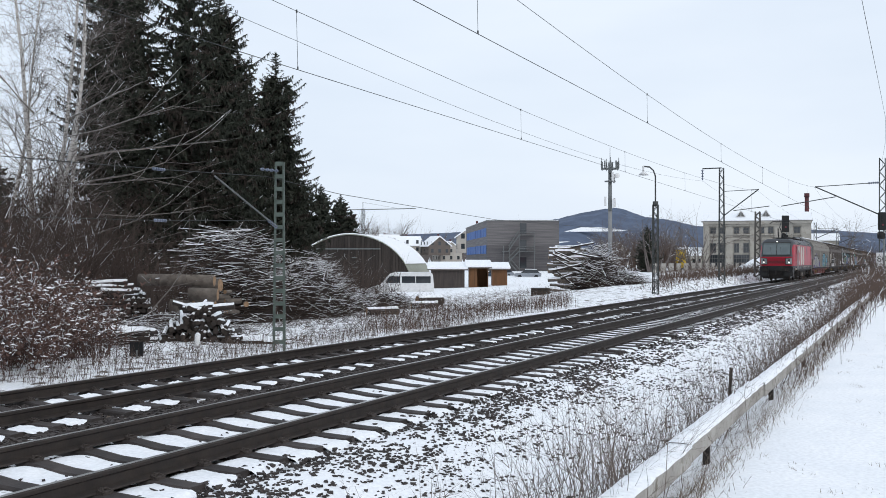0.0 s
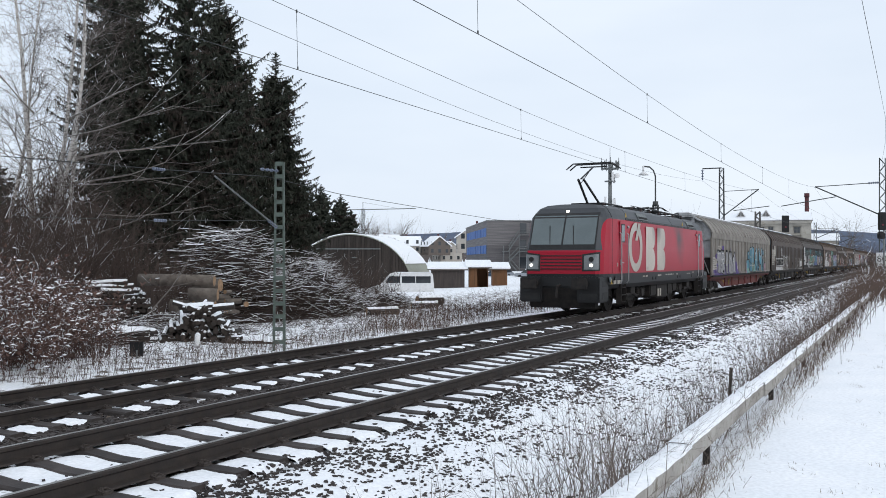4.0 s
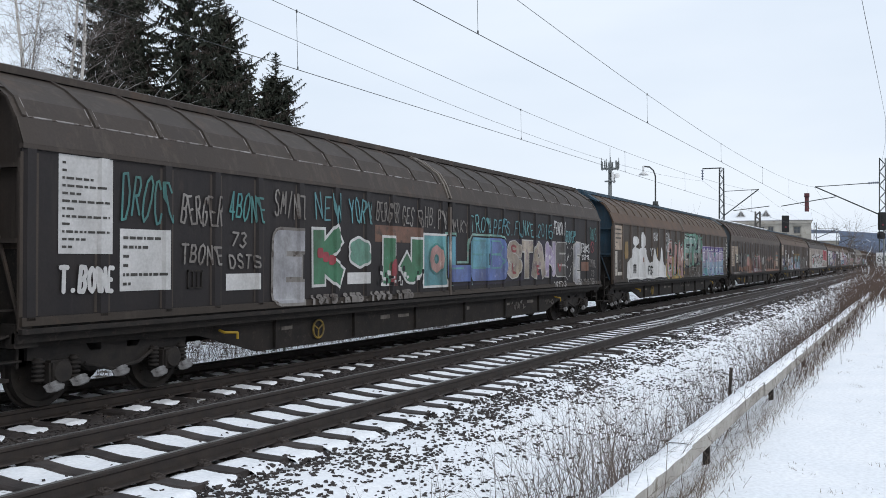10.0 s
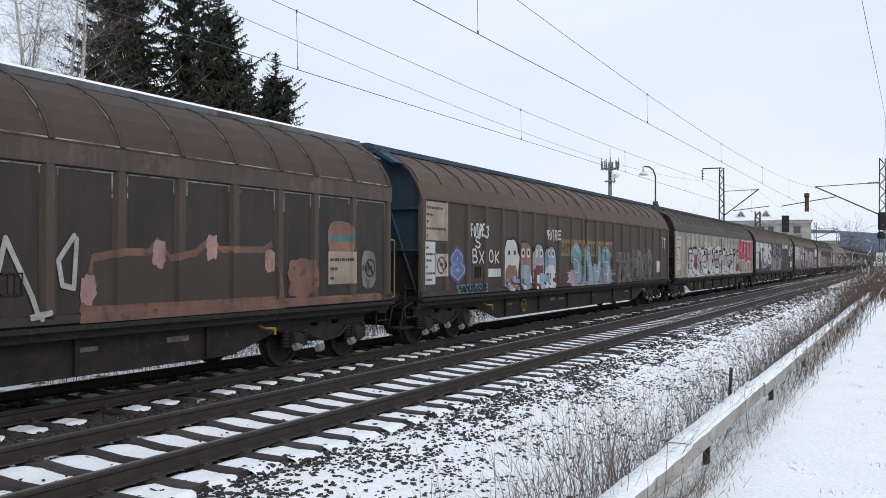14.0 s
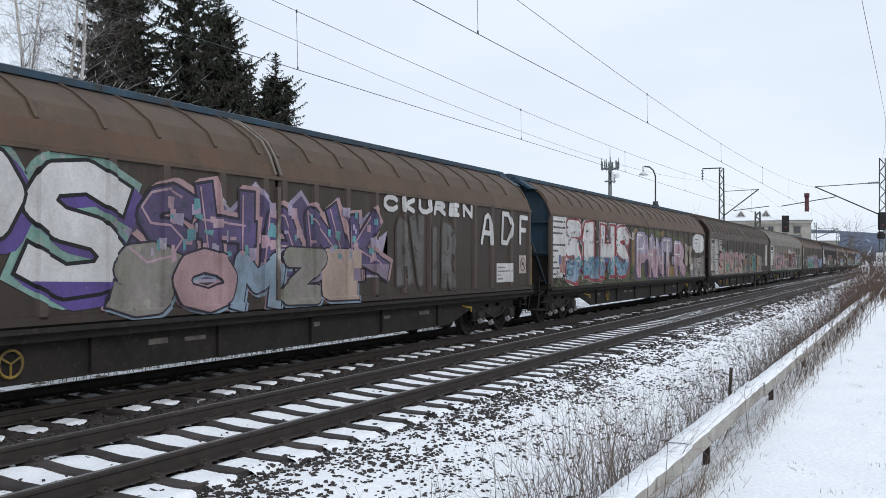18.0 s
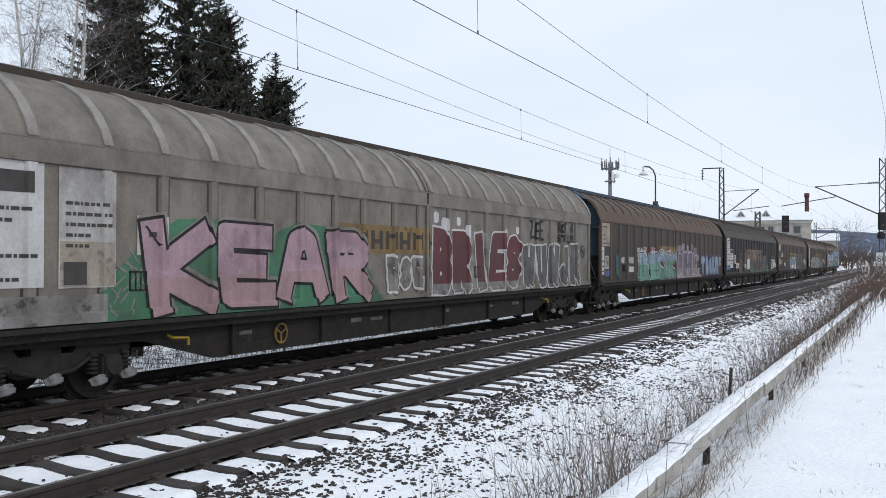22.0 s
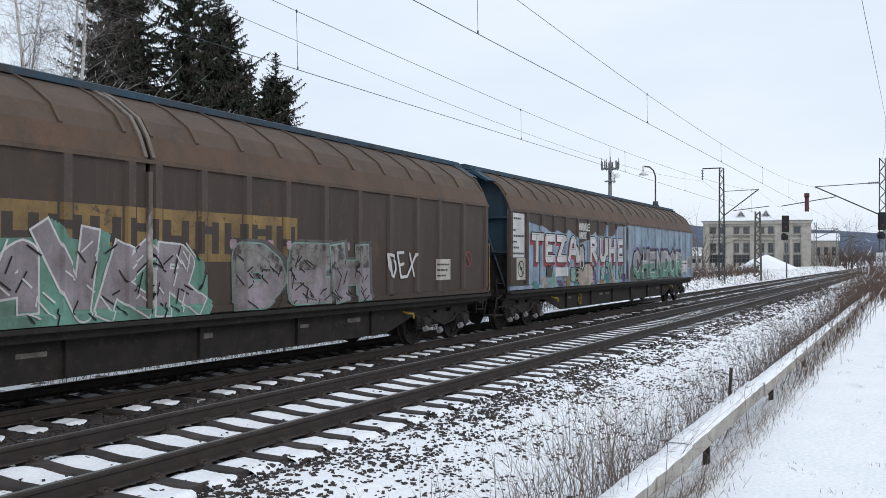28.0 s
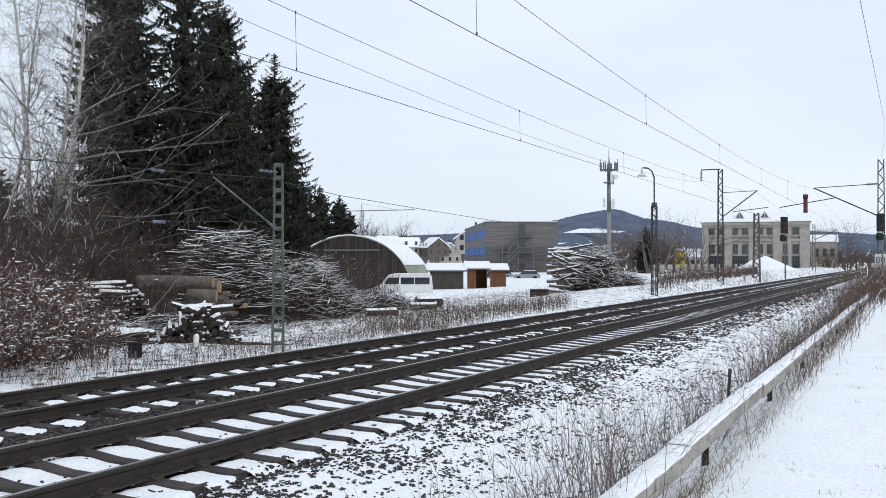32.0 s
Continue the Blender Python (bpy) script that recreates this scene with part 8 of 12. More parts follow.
    for cx, cz in ((5.7, 2.2), (7.0, 2.2), (8.5, 2.15), (9.8, 2.15)):
        blob(w, cx - 0.35, cx + 0.35, cz - 0.15, cz + 0.15, "red", int(cx * 9), 0, 0.003, "graffiti_ground", 0.3)
        tag(w, "SE", cx - 0.3, cx + 0.3, cz - 0.12, cz + 0.16, "clean", 0.1)
    area(w, ((4.6, 1.35), (5.2, 1.55), (7.0, 1.5), (9.0, 1.55), (10.8, 1.4)), "green", 0.004)
    piece(w, "BECK", 4.8, 10.75, 1.06, 2.2, "skyblue", "black", 0.15, True, 0.2, 31, ("clean", 0.05, 0.05), ("jade", 1.5), ("clean", 0.03), None, 0.035)
    patch(w, 8.2, 11.3, 2.12, 2.42, P["ochre"], "painted_band", 0.0025)
    blob(w, 11.1, 16.2, 0.95, 1.5, "rose", 8, 0, 0.003, "graffiti_ground", 0.3)
    piece(w, "ABEK", 11.27, 15.41, 1.06, 2.2, "dusk", "clean", 0.16, False, 0.16, 41, None, ("mauve", 1.4), ("lilac", 0.06), None, 0.035)
    hatch(w, 11.4, 15.3, 1.1, 2.1, 40, "mauve", 9, 0.0255)
    for k, (cx, cz) in enumerate(((11.7, 2.35), (12.5, 2.45), (13.4, 2.4), (14.3, 2.45), (15.0, 2.3), (15.7, 1.95))):
        for e in (-0.11, 0.11):
            blob(w, cx + e - 0.15, cx + e + 0.15, cz - 0.16, cz + 0.14, "mauve", 9 * k + (3 if e > 0 else 4), 0, 0.003, "graffiti_ground", 0.25)
    piece(w, "TBAKS", 16.4, 20.85, 1.06, 2.1, "skyblue", "purple", 0.17, False, 0.12, 42, None, ("blue", 1.3), None, None, 0.05)
    round_sign(w, 21.47, 1.78, 0.17, "black", True)
    # 13
    w = W[12]
    data_plate(w, 0.57, 1.41, 1.58, 3.1, 9, 24, P["clean"])
    patch(w, 0.57, 1.41, 1.3, 1.56, P["blue"], "blue_panel")
    data_plate(w, 1.56, 2.42, 1.4, 2.46, 6, 25, P["clean"])
    patch(w, 1.66, 2.3, 2.25, 2.42, INK, "dark_panel", 0.012)
    round_sign(w, 3.0, 1.89, 0.2, "black")
    data_plate(w, 3.6, 4.46, 1.37, 1.68, 2, 26, P["clean"])
    blob(w, 4.7, 5.6, 1.05, 1.65, "orange", 16, 0, 0.004, "graffiti_ground", 0.3)
    blob(w, 4.85, 5.45, 1.5, 2.3, "orange", 17, 0, 0.007, "graffiti", 0.15)
    blob(w, 4.95, 5.35, 1.85, 2.2, "brown", 18, 0, 0.0115, "graffiti", 0.1)
    scrawl(w, ((4.75, 1.6), (5.15, 1.3), (5.55, 1.6)), 0.03, "rust", 0.016)
    tag(w, "MASC", 5.6, 6.4, 1.5, 1.75, "orange")
    area(w, ((6.6, 1.9), (7.0, 2.4), (7.3, 2.3), (7.5, 1.8)), "greyshape", 0.003, "sprayed_haze", 1.2)
    data_plate(w, 6.75, 7.4, 1.38, 1.6, 2, 27, P["clean"])
    for a, b_ in ((8.9, 9.5), (10.3, 10.9), (12.1, 12.6), (13.2, 13.5)):
        blob(w, a, b_, 1.98, 2.5, "dullwhite", int(a * 10), 0, 0.0052, "painted_band", 0.5)
    name_band(w, 7.4, 14.5, 1.95, 2.52, "rust", "brown", 11, 0.0045)
    patch(w, 7.74, 8.57, 1.28, 1.93, P["clean"], "white_panel", 0.014)
    area(w, ((8.6, 1.9), (10.0, 1.95), (11.4, 1.85), (12.8, 1.95), (14.4, 1.85), (14.6, 1.2)), "greyshape", 0.0065, "sprayed_haze")
    piece(w, "OGECMA", 8.6, 14.6, 1.07, 2.0, "greyshape", "sage", 0.17, True, 0.16, 34, ("ochre", 0.03, 0.05), ("greyshape", 1.25), None, "dullwhite", 0.025)
    piece(w, "GR", 14.6, 16.5, 1.07, 2.1, "greyshape", "cream", 0.13, False, 0.2, 35, edge=0.025)
    blob(w, 9.4, 10.0, 1.0, 1.4, "green", 18, 1, 0.022)
    blob(w, 16.1, 17.1, 1.0, 1.6, "green", 19, 1, 0.02)
    round_sign(w, 19.2, 1.57, 0.27, "black")
    data_plate(w, 19.79, 20.63, 1.29, 1.9, 3, 27, P["clean"])
    data_plate(w, 20.85, 21.75, 1.36, 1.62, 2, 28, P["clean"])
    tag(w, "UAL SALI", 18.8, 20.9, 2.0, 2.25, "dullwhite")
    # 14
    w = W[13]
    data_plate(w, 0.1, 1.25, 2.6, 3.1, 4, 29)
    data_plate(w, 0.1, 0.55, 1.28, 2.26, 5, 30, P["clean"])
    round_sign(w, 0.9, 1.75, 0.17, "black")
    tag(w, "BANTU", 1.75, 3.1, 2.12, 2.46, "clean", 0.1, 0.2, 3, 0.028)
    blob(w, 1.9, 2.3, 1.5, 1.85, "yellow", 5)
    data_plate(w, 3.8, 4.65, 1.4, 1.66, 2, 31, P["clean"])
    piece(w, "RISK", 4.8, 7.6, 1.15, 1.85, "brown", "dullwhite", 0.12, False, 0.2, 35)
    name_band(w, 7.8, 12.6, 2.0, 2.45, "yellow", "brown", 10, 0.003)
    piece(w, "VISE", 7.9, 12.1, 1.07, 2.1, "skyblue", "clean", 0.17, False, 0.2, 36, ("blue", 0.08, -0.04), ("clean", 1.35))
    piece(w, "GRIMS", 12.4, 17.4, 1.1, 2.4, "greyshape", "dullwhite", 0.15, True, 0.25, 37)
    tag(w, "PETS", 19.0, 20.3, 1.5, 2.0, "clean", 0.1, 0.3, 4, 0.03)
    data_plate(w, 20.5, 21.2, 1.35, 1.8, 3, 45)
    round_sign(w, 21.55, 1.9, 0.16, "orange", False)
    # 15
    w = W[14]
    data_plate(w, 0.15, 1.11, 1.28, 3.1, 10, 32, P["clean"])
    round_sign(w, 0.85, 1.68, 0.2, "darkred", False)
    tag(w, "EIN KNIE", 2.3, 3.3, 1.26, 1.42, "white")
    tag(w, "TANNE", 2.4, 3.6, 1.06, 1.24, "white")
    outline_box(w, 2.6, 2.95, 1.45, 1.7, 0.02, "greyshape")
    area(w, ((2.9, 1.3), (3.2, 1.9), (4.2, 2.05), (6.0, 2.1), (8.0, 2.05), (9.6, 2.1), (11.0, 1.9), (12.1, 1.6)), "jade", 0.003)
    piece(w, "SKZNXKAVKR", 3.2, 11.9, 1.05, 2.15, "mauve", "clean", 0.12, True, 0.4, 38, ("jade", 0.16, -0.06), ("jade", 1.3), None, None, 0.028)
    hatch(w, 3.0, 12.0, 1.1, 2.0, 90, "black", 3, 0.0265)
    hatch(w, 3.0, 12.0, 1.1, 2.0, 60, "clean", 4, 0.028)
    name_band(w, 7.4, 14.3, 1.8, 2.52, "ochre", "brown", 11, 0.0005)
    piece(w, "DEH", 12.6, 16.6, 1.05, 2.12, "haze", "mint", 0.2, True, 0.12, 39, ("greyshape", 0.1, 0.05), ("mauve", 1.4), None, "dullwhite", 0.025)
    hatch(w, 12.7, 16.5, 1.1, 1.9, 50, "black", 6, 0.0265)
    for i in range(9):
        blob(w, 12.6 + i * 0.45, 12.75 + i * 0.45, 2.0, 2.14, "pink", 3 + i, 1, 0.005, "painted_star", 0.1)
    tag(w, "DEX", 17.2, 18.4, 1.5, 2.0, "clean", 0.1, 0.3, 4, 0.03)
    data_plate(w, 19.3, 20.0, 1.4, 1.85, 3, 33)
    round_sign(w, 20.9, 1.85, 0.18, "red", False)
    # 16: pale blue side with brown left bare above
    w = W[15]
    patch(w, 0.0, 1.38, 1.165, 3.1, RUSTBROWN, "brown_panel", 0.002)
    data_plate(w, 0.15, 1.05, 1.9, 3.05, 7, 34, P["clean"])
    round_sign(w, 0.8, 1.6, 0.22, "black", True)
    top = ((1.4, 2.85), (2.0, 2.8), (2.6, 2.75), (3.2, 2.6), (3.6, 2.7), (4.2, 2.6), (4.6, 2.75), (5.3, 2.55), (5.6, 2.35), (6.6, 2.5), (7.2, 2.75), (7.5, 2.6), (8.2, 2.65), (8.35, 3.0), (8.55, 3.0), (8.65, 2.6), (9.4, 2.7), (9.6, 3.0), (10.9, 3.05))
    for i, ((xa, za), (xb, zb)) in enumerate(zip(top, top[1:])):
        bm = B()
        bm.faces.new([bm.verts.new(c) for c in ((xa, 0, za), (xb, 0, zb), (xb, 0, 3.1), (xa, 0, 3.1))])
        part("bare_brown_paint", drape(bm, 0.003), RUSTBROWN, w)
    for k, (ch, a, b_) in enumerate((("T", 1.55, 2.35), ("E", 2.55, 3.3), ("Z", 3.5, 4.3), ("A", 4.5, 5.45), ("R", 6.55, 7.4), ("U", 7.55, 8.45), ("H", 8.62, 9.5), ("E", 9.68, 10.42))):
        piece(w, ch, a, b_, 1.74, 2.6, "clean", "black", 0.12, True, 0.02, 40 + k, ("red", -0.09, -0.09), None, ("skyblue", 0.04), "chrome", 0.03)
    tag(w, "NORMALE", 5.5, 6.45, 2.76, 2.98, "clean", 0.1, 0.1, 4, 0.024)
    tag(w, "HARTE", 5.5, 6.25, 2.5, 2.7, "clean", 0.1, 0.1, 4, 0.024)
    for k, (a, b_, z0, z1, col) in enumerate(((5.3, 6.95, 1.06, 1.75, "black"), (5.36, 6.88, 1.06, 1.69, "cream"), (5.5, 6.1, 1.55, 2.3, "black"), (5.56, 6.04, 1.6, 2.24, "white"), (5.7, 5.92, 1.62, 1.8, "black"))):
        blob(w, a, b_, z0, z1, col, 25 + k, 1 if k < 4 else 0, 0.005 + 0.0035 * k, "painted_shape", 0.25)
    patch(w, 3.4, 4.35, 1.36, 1.62, P["clean"], "data_panel", 0.03)
    patch(w, 2.7, 3.1, 1.36, 1.62, INK, "dark_panel", 0.03)
    for i in range(14):
        x = 1.6 + i * 0.66
        blob(w, x, x + 0.4, 1.05, 1.25 + 0.12 * (i % 3), ("teal", "cream", "mint", "plum", "ochre")[i % 5], 60 + i, 1, 0.006, "graffiti_ground", 0.3)
    for x, z in ((7.7, 1.45), (8.3, 1.6), (8.8, 1.5), (9.8, 1.45), (4.7, 1.45)):
        piece(w, "S" if x < 8 else "V", x, x + 0.5, z - 0.3, z + 0.2, "mint", "black", 0.14, False, 0.3, int(x * 10), edge=0.025)
    area(w, ((11.2, 1.3), (11.6, 1.75), (12.2, 2.0), (13.5, 2.1), (15.0, 2.05), (16.5, 2.15), (18.0, 2.2), (19.6, 2.2), (19.9, 1.4)), "greyshape", 0.0035)
    for i in range(10):
        blob(w, 11.2 + i * 1.02, 12.0 + i * 1.02, 2.3, 2.95, "skyblue", 80 + i, 0, 0.0025, "painted_cloud", 0.3)
    piece(w, "CHENDOR", 11.7, 19.8, 1.06, 2.25, "chrome", "black", 0.14, True, 0.16, 43, ("plum", 0.06, 0.08), ("jade", 1.3), None, "clean", 0.035)
    hatch(w, 11.7, 19.8, 1.1, 1.6, 50, "mint", 5, 0.0255)
    data_plate(w, 19.85, 20.7, 1.3, 1.82, 3, 35, P["clean"])
    round_sign(w, 21.35, 1.72, 0.22, "black")


decorate()

# ---- snow and stones on the trackbed ----


def scatter(name, pts, sizes, mat_, label, category, flat=0.7, seed=1):
    """Many small angular lumps in one mesh."""
    rng = np.random.default_rng(seed)
    base = np.array([(a, b, c) for a in (-1, 1) for b in (-1, 1) for c in (-1, 1)], float) * 0.7
    quad = ((0, 1, 3, 2), (4, 6, 7, 5), (0, 4, 5, 1), (2, 3, 7, 6), (1, 5, 7, 3))
    tri = np.array([t for q in quad for t in ((q[0], q[1], q[2]), (q[0], q[2], q[3]))])
    k = len(pts)
    shape = base[None] * rng.uniform(0.55, 1.3, (k, 8, 1)) + rng.uniform(-0.45, 0.45, (k, 8, 3))
    shape[:, :, 2] *= flat
    shape[:, :, 0] *= rng.uniform(0.9, 1.7, (k, 1))
    ang = rng.uniform(0, 6.283, k)
    c, s_ = np.cos(ang)[:, None], np.sin(ang)[:, None]
    x, y = shape[:, :, 0] * c - shape[:, :, 1] * s_, shape[:, :, 0] * s_ + shape[:, :, 1] * c
    shape[:, :, 0], shape[:, :, 1] = x, y
    v = (shape * np.asarray(sizes)[:, None, None] + np.asarray(pts)[:, None, :]).reshape(-1, 3)
    f = (tri[None] + (np.arange(k) * 8)[:, None, None]).reshape(-1, 3)
    me = mesh_of(name, v.tolist(), f.tolist(), mat_)
    return tagged(new(name, me), label, category, kind="stuff")


def ballast():
    pts, sizes = [], []
    rng = np.random.default_rng(3)

    def strew(x0, x1, y0, y1, per, lo, hi, patch, sink):
        for _ in range(int((x1 - x0) * (y1 - y0) * per)):
            x, y = rng.uniform(x0, x1), rng.uniform(y0, y1)
            if noise.noise((x * 1.1, y * 1.1, 4)) * 0.45 + noise.noise((x * 7, y * 7, 1)) * 0.55 + rng.uniform(-0.45, 0.45) < patch:
                continue
            size = rng.uniform(lo, hi)
            pts.append((x, y, ground_z(x, y) + size * sink))
            sizes.append(size)
    for x0, x1, k, big in ((2.5, 9, 1.0, 1.0), (9, 17, 0.85, 1.05), (17, 32, 0.5, 1.2), (32, 70, 0.16, 1.8)):
        strew(x0, x1, 2.0, 3.2, 300 * k, 0.007 * big, 0.02 * big, 0.38, 0.1)
        strew(x0, x1, 3.2, 4.4, 520 * k, 0.007 * big, 0.019 * big, 0.29, 0.1)
        strew(x0, x1, 4.3, 5.4, 800 * k, 0.009 * big, 0.023 * big, 0.13, 0.1)
        strew(x0, x1, 7.85, 9.2, 520 * k, 0.018 * big, 0.042 * big, -0.12, 0.3)
        strew(x0 + 2, x1, 11.6, 13.0, 460 * k, 0.018 * big, 0.042 * big, -0.16, 0.3)
        strew(x0 + 2, x1, 9.2, 11.6, 300 * k, 0.018 * big, 0.036 * big, -0.25, 0.3)
        strew(x0, x1, 5.05, 5.5, 260 * k, 0.012 * big, 0.028 * big, 0.1, 1.6)
        strew(x0, x1, 5.75, 7.85, 20 * k, 0.01 * big, 0.02 * big, 0.1, 1.5)
    scatter("ballast_stones", pts, sizes, STONE, "dark wet ballast stones poking through the snow", "ballast", 0.8, 5)


def crib_snow():
    """Soft snow pillows between the sleepers, one sheet for each bay."""
    verts, faces = [], []
    rng = np.random.default_rng(11)
    for yc, z, first, cover in ((NEAR, 0.0, -0.5, 0.99), (FAR, FAR_Z, 2.0, 0.88)):
        x = first + 0.29
        near = yc == NEAR
        while x < 150:
            # (from, to, chance) across the track: on the far line the snow lies thinner
            lots = ((-0.71, 0.71, 0.99), (-1.4, -0.8, 0.9), (0.8, 1.35, 0.5)) if near else ((-0.68, 0.05, 0.85), (0.0, 0.68, 0.85), (-1.35, -0.8, 0.8), (0.8, 1.35, 0.7))
            for y0, y1, p in lots:
                if rng.random() > p:
                    continue
                nx, ny = (8, 12) if x < 14 else ((6, 8) if x < 40 else (4, 5))
                o = len(verts)
                wob = rng.uniform(0, 50)
                sc = 1.0 if near else rng.uniform(0.5, 0.95)
                shift = 0 if near else rng.uniform(-0.15, 0.15)
                for i in range(nx + 1):
                    for j in range(ny + 1):
                        u, v = i / nx * 2 - 1, j / ny
                        y = (y0 + (y1 - y0) * (0.5 + (v - 0.5) * sc)) + shift * (y1 - y0) * 0.5
                        hump = (1 - u ** 4) * min(1, 6 * v, 6 * (1 - v))
                        bed = lerp_table(abs(y), ((0.0, -0.208), (0.25, -0.204), (0.5, -0.18), (0.6, -0.17), (0.92, -0.17), (1.28, -0.178), (1.5, -0.2)))
                        sunk = (0.013 if near else 0.016) * (1 - min(1, abs(y) / 0.72) ** 2) if abs(y) < 0.75 else 0.01 * (1 - abs(2 * v - 1))
                        if near:
                            half = 0.205
                        else:
                            half = 0.165 * math.sqrt(max(0.12, 1 - (2 * v - 1) ** 6))
                        ragged = 0.4 if near else 1.0
                        dx = u * half * (1 + ragged * (0.2 * noise.noise((y * 9, wob, u)) + 0.12 * noise.noise((y * 23, wob, u)))) + ragged * 0.03 * noise.noise((y * 3, wob, 5))
                        end = min(1, 7 * v, 7 * (1 - v))
                        zz = z + bed - (0.011 if near else 0.004) - sunk + (0.006 if near else 0.014) * (1 - u ** 2) * end - 0.035 * (1 - end)  + (0.009 if near else 0.016) * noise.noise((x * 9 + u * 3, y * 10, wob)) * (1 - u ** 6)
                        if near and 0.55 < abs(y) < 0.85:
                            zz += 0.022 * (1 - u * u) * (1 + noise.noise((x * 7, wob, y)))
                        verts.append((x + dx, yc + y, zz))
                for i in range(nx):
                    for j in range(ny):
                        a = o + i * (ny + 1) + j
                        faces.append((a, a + ny + 1, a + ny + 2, a + 1))
            x += 0.58
    me = mesh_of("crib_snow", verts, faces, SNOW_LUMP)
    me.shade_smooth()
    tagged(new("crib_snow", me), "fresh snow lying between the sleepers", "snow", kind="stuff")


ballast()
crib_snow()

# ---- concrete cable trough along the path ----


def cable_trough():
    t = thing("cable_trough", "raised concrete cable trough with a cap of snow, along the path", "cable trough", kind="structure")
    x = 3.2
    k = 0
    while x < 46:
        dy = 0.012 * math.sin(k * 2.1) - 0.0016 * max(0, x - 12) * 1.0
        dz = 0.008 * math.sin(k * 1.3)
        bm = B()
        prism(bm, [(1.50 + dy, 0.105 + dz), (1.50 + dy, 0.245 + dz), (1.685 + dy, 0.245 + dz), (1.685 + dy, 0.105 + dz)], x + 0.012, x + 3.988)
        bmesh.ops.bevel(bm, geom=bm.edges[:], offset=0.008, segments=1, affect="EDGES")
        part("concrete_slab", bm, CONCRETE, t)
        bm = B()
        rows = []
        for i in range(41):
            xx = x - 0.01 + 4.02 * i / 40
            h = 0.022 + 0.014 * noise.noise((xx * 3, 2, 0))
            e = 0.015 * noise.noise((xx * 4, 7, 0))
            rows.append([bm.verts.new((xx, 1.504 + dy + a + (e if abs(a) < 0.02 else 0), 0.246 + dz + b)) for a, b in ((-0.006, -0.004), (0.008, h * 0.85), (0.09, h), (0.17, h * 0.85), (0.187, -0.004))])
        for r0, r1 in zip(rows, rows[1:]):
            for i in range(4):
                bm.faces.new((r0[i], r0[i + 1], r1[i + 1], r1[i]))
        bmesh.ops.recalc_face_normals(bm, faces=bm.faces[:])
        part("snow_cap", bm, SNOW_LUMP, t, smooth=True)
        for px in (0.9,):
            bm = B()
            box(bm, x + px, x + px + 0.045, 1.53 + dy, 1.585 + dy, -0.45, 0.105 + dz)
            part("support_post", bm, DARKMETAL, t)
        x += 4.0
        k += 1
    for px, h, lean in ((11.4, 0.55, 4), (5.35, 0.42, -6)):
        bm = B()
        tube(bm, (0, 0, -0.2), (0.01, 0.02, h + 0.2), 0.02, n=6)
        ob = part("stake", bm, BARK)
        ob.matrix_world = pose(px, 1.95 if px > 8 else 1.75, -0.35, lean, lean, 0)
        tagged(ob, "dark weathered stake standing beside the trough", "stake")


cable_trough()

# ---- masts, wires, signals ----


def lattice(bm, x, y, z0, z1, w0, w1, step=0.55, leg=0.05, depth=None):
    """Four legs with zigzag bracing, tapering upwards."""
    d0, d1 = (depth, depth) if depth else (w0, w1)
    k = max(2, round((z1 - z0) / step))
    for sx in (-1, 1):
        for sy in (-1, 1):
            p, q = (x + sx * w0 / 2, y + sy * d0 / 2, z0), (x + sx * w1 / 2, y + sy * d1 / 2, z1)
            tube(bm, p, q, leg * 0.6, n=4)
    for i in range(k):
        a, b = i / k, (i + 1) / k
        wa, wb = w0 + (w1 - w0) * a, w0 + (w1 - w0) * b
        da, db = d0 + (d1 - d0) * a, d0 + (d1 - d0) * b
        za, zb = z0 + (z1 - z0) * a, z0 + (z1 - z0) * b
        s = 1 if i % 2 else -1
        for f in (-1, 1):
            tube(bm, (x + s * wa / 2, y + f * da / 2, za), (x - s * wb / 2, y + f * db / 2, zb), leg * 0.4, n=4)
            tube(bm, (x + f * wa / 2, y + s * da / 2, za), (x + f * wb / 2, y - s * db / 2, zb), leg * 0.4, n=4)
    return bm


INSUL = mat("grey_glazed_insulator", (0.2, 0.23, 0.3), (0.12, 0.14, 0.19), 5, 0.35)
BLACK = mat("matt_black_sheet", (0.012, 0.012, 0.013), None, 5, 0.6)
WHITE = mat("white_enamel", (0.72, 0.72, 0.72), (0.62, 0.62, 0.62), 4, 0.5)


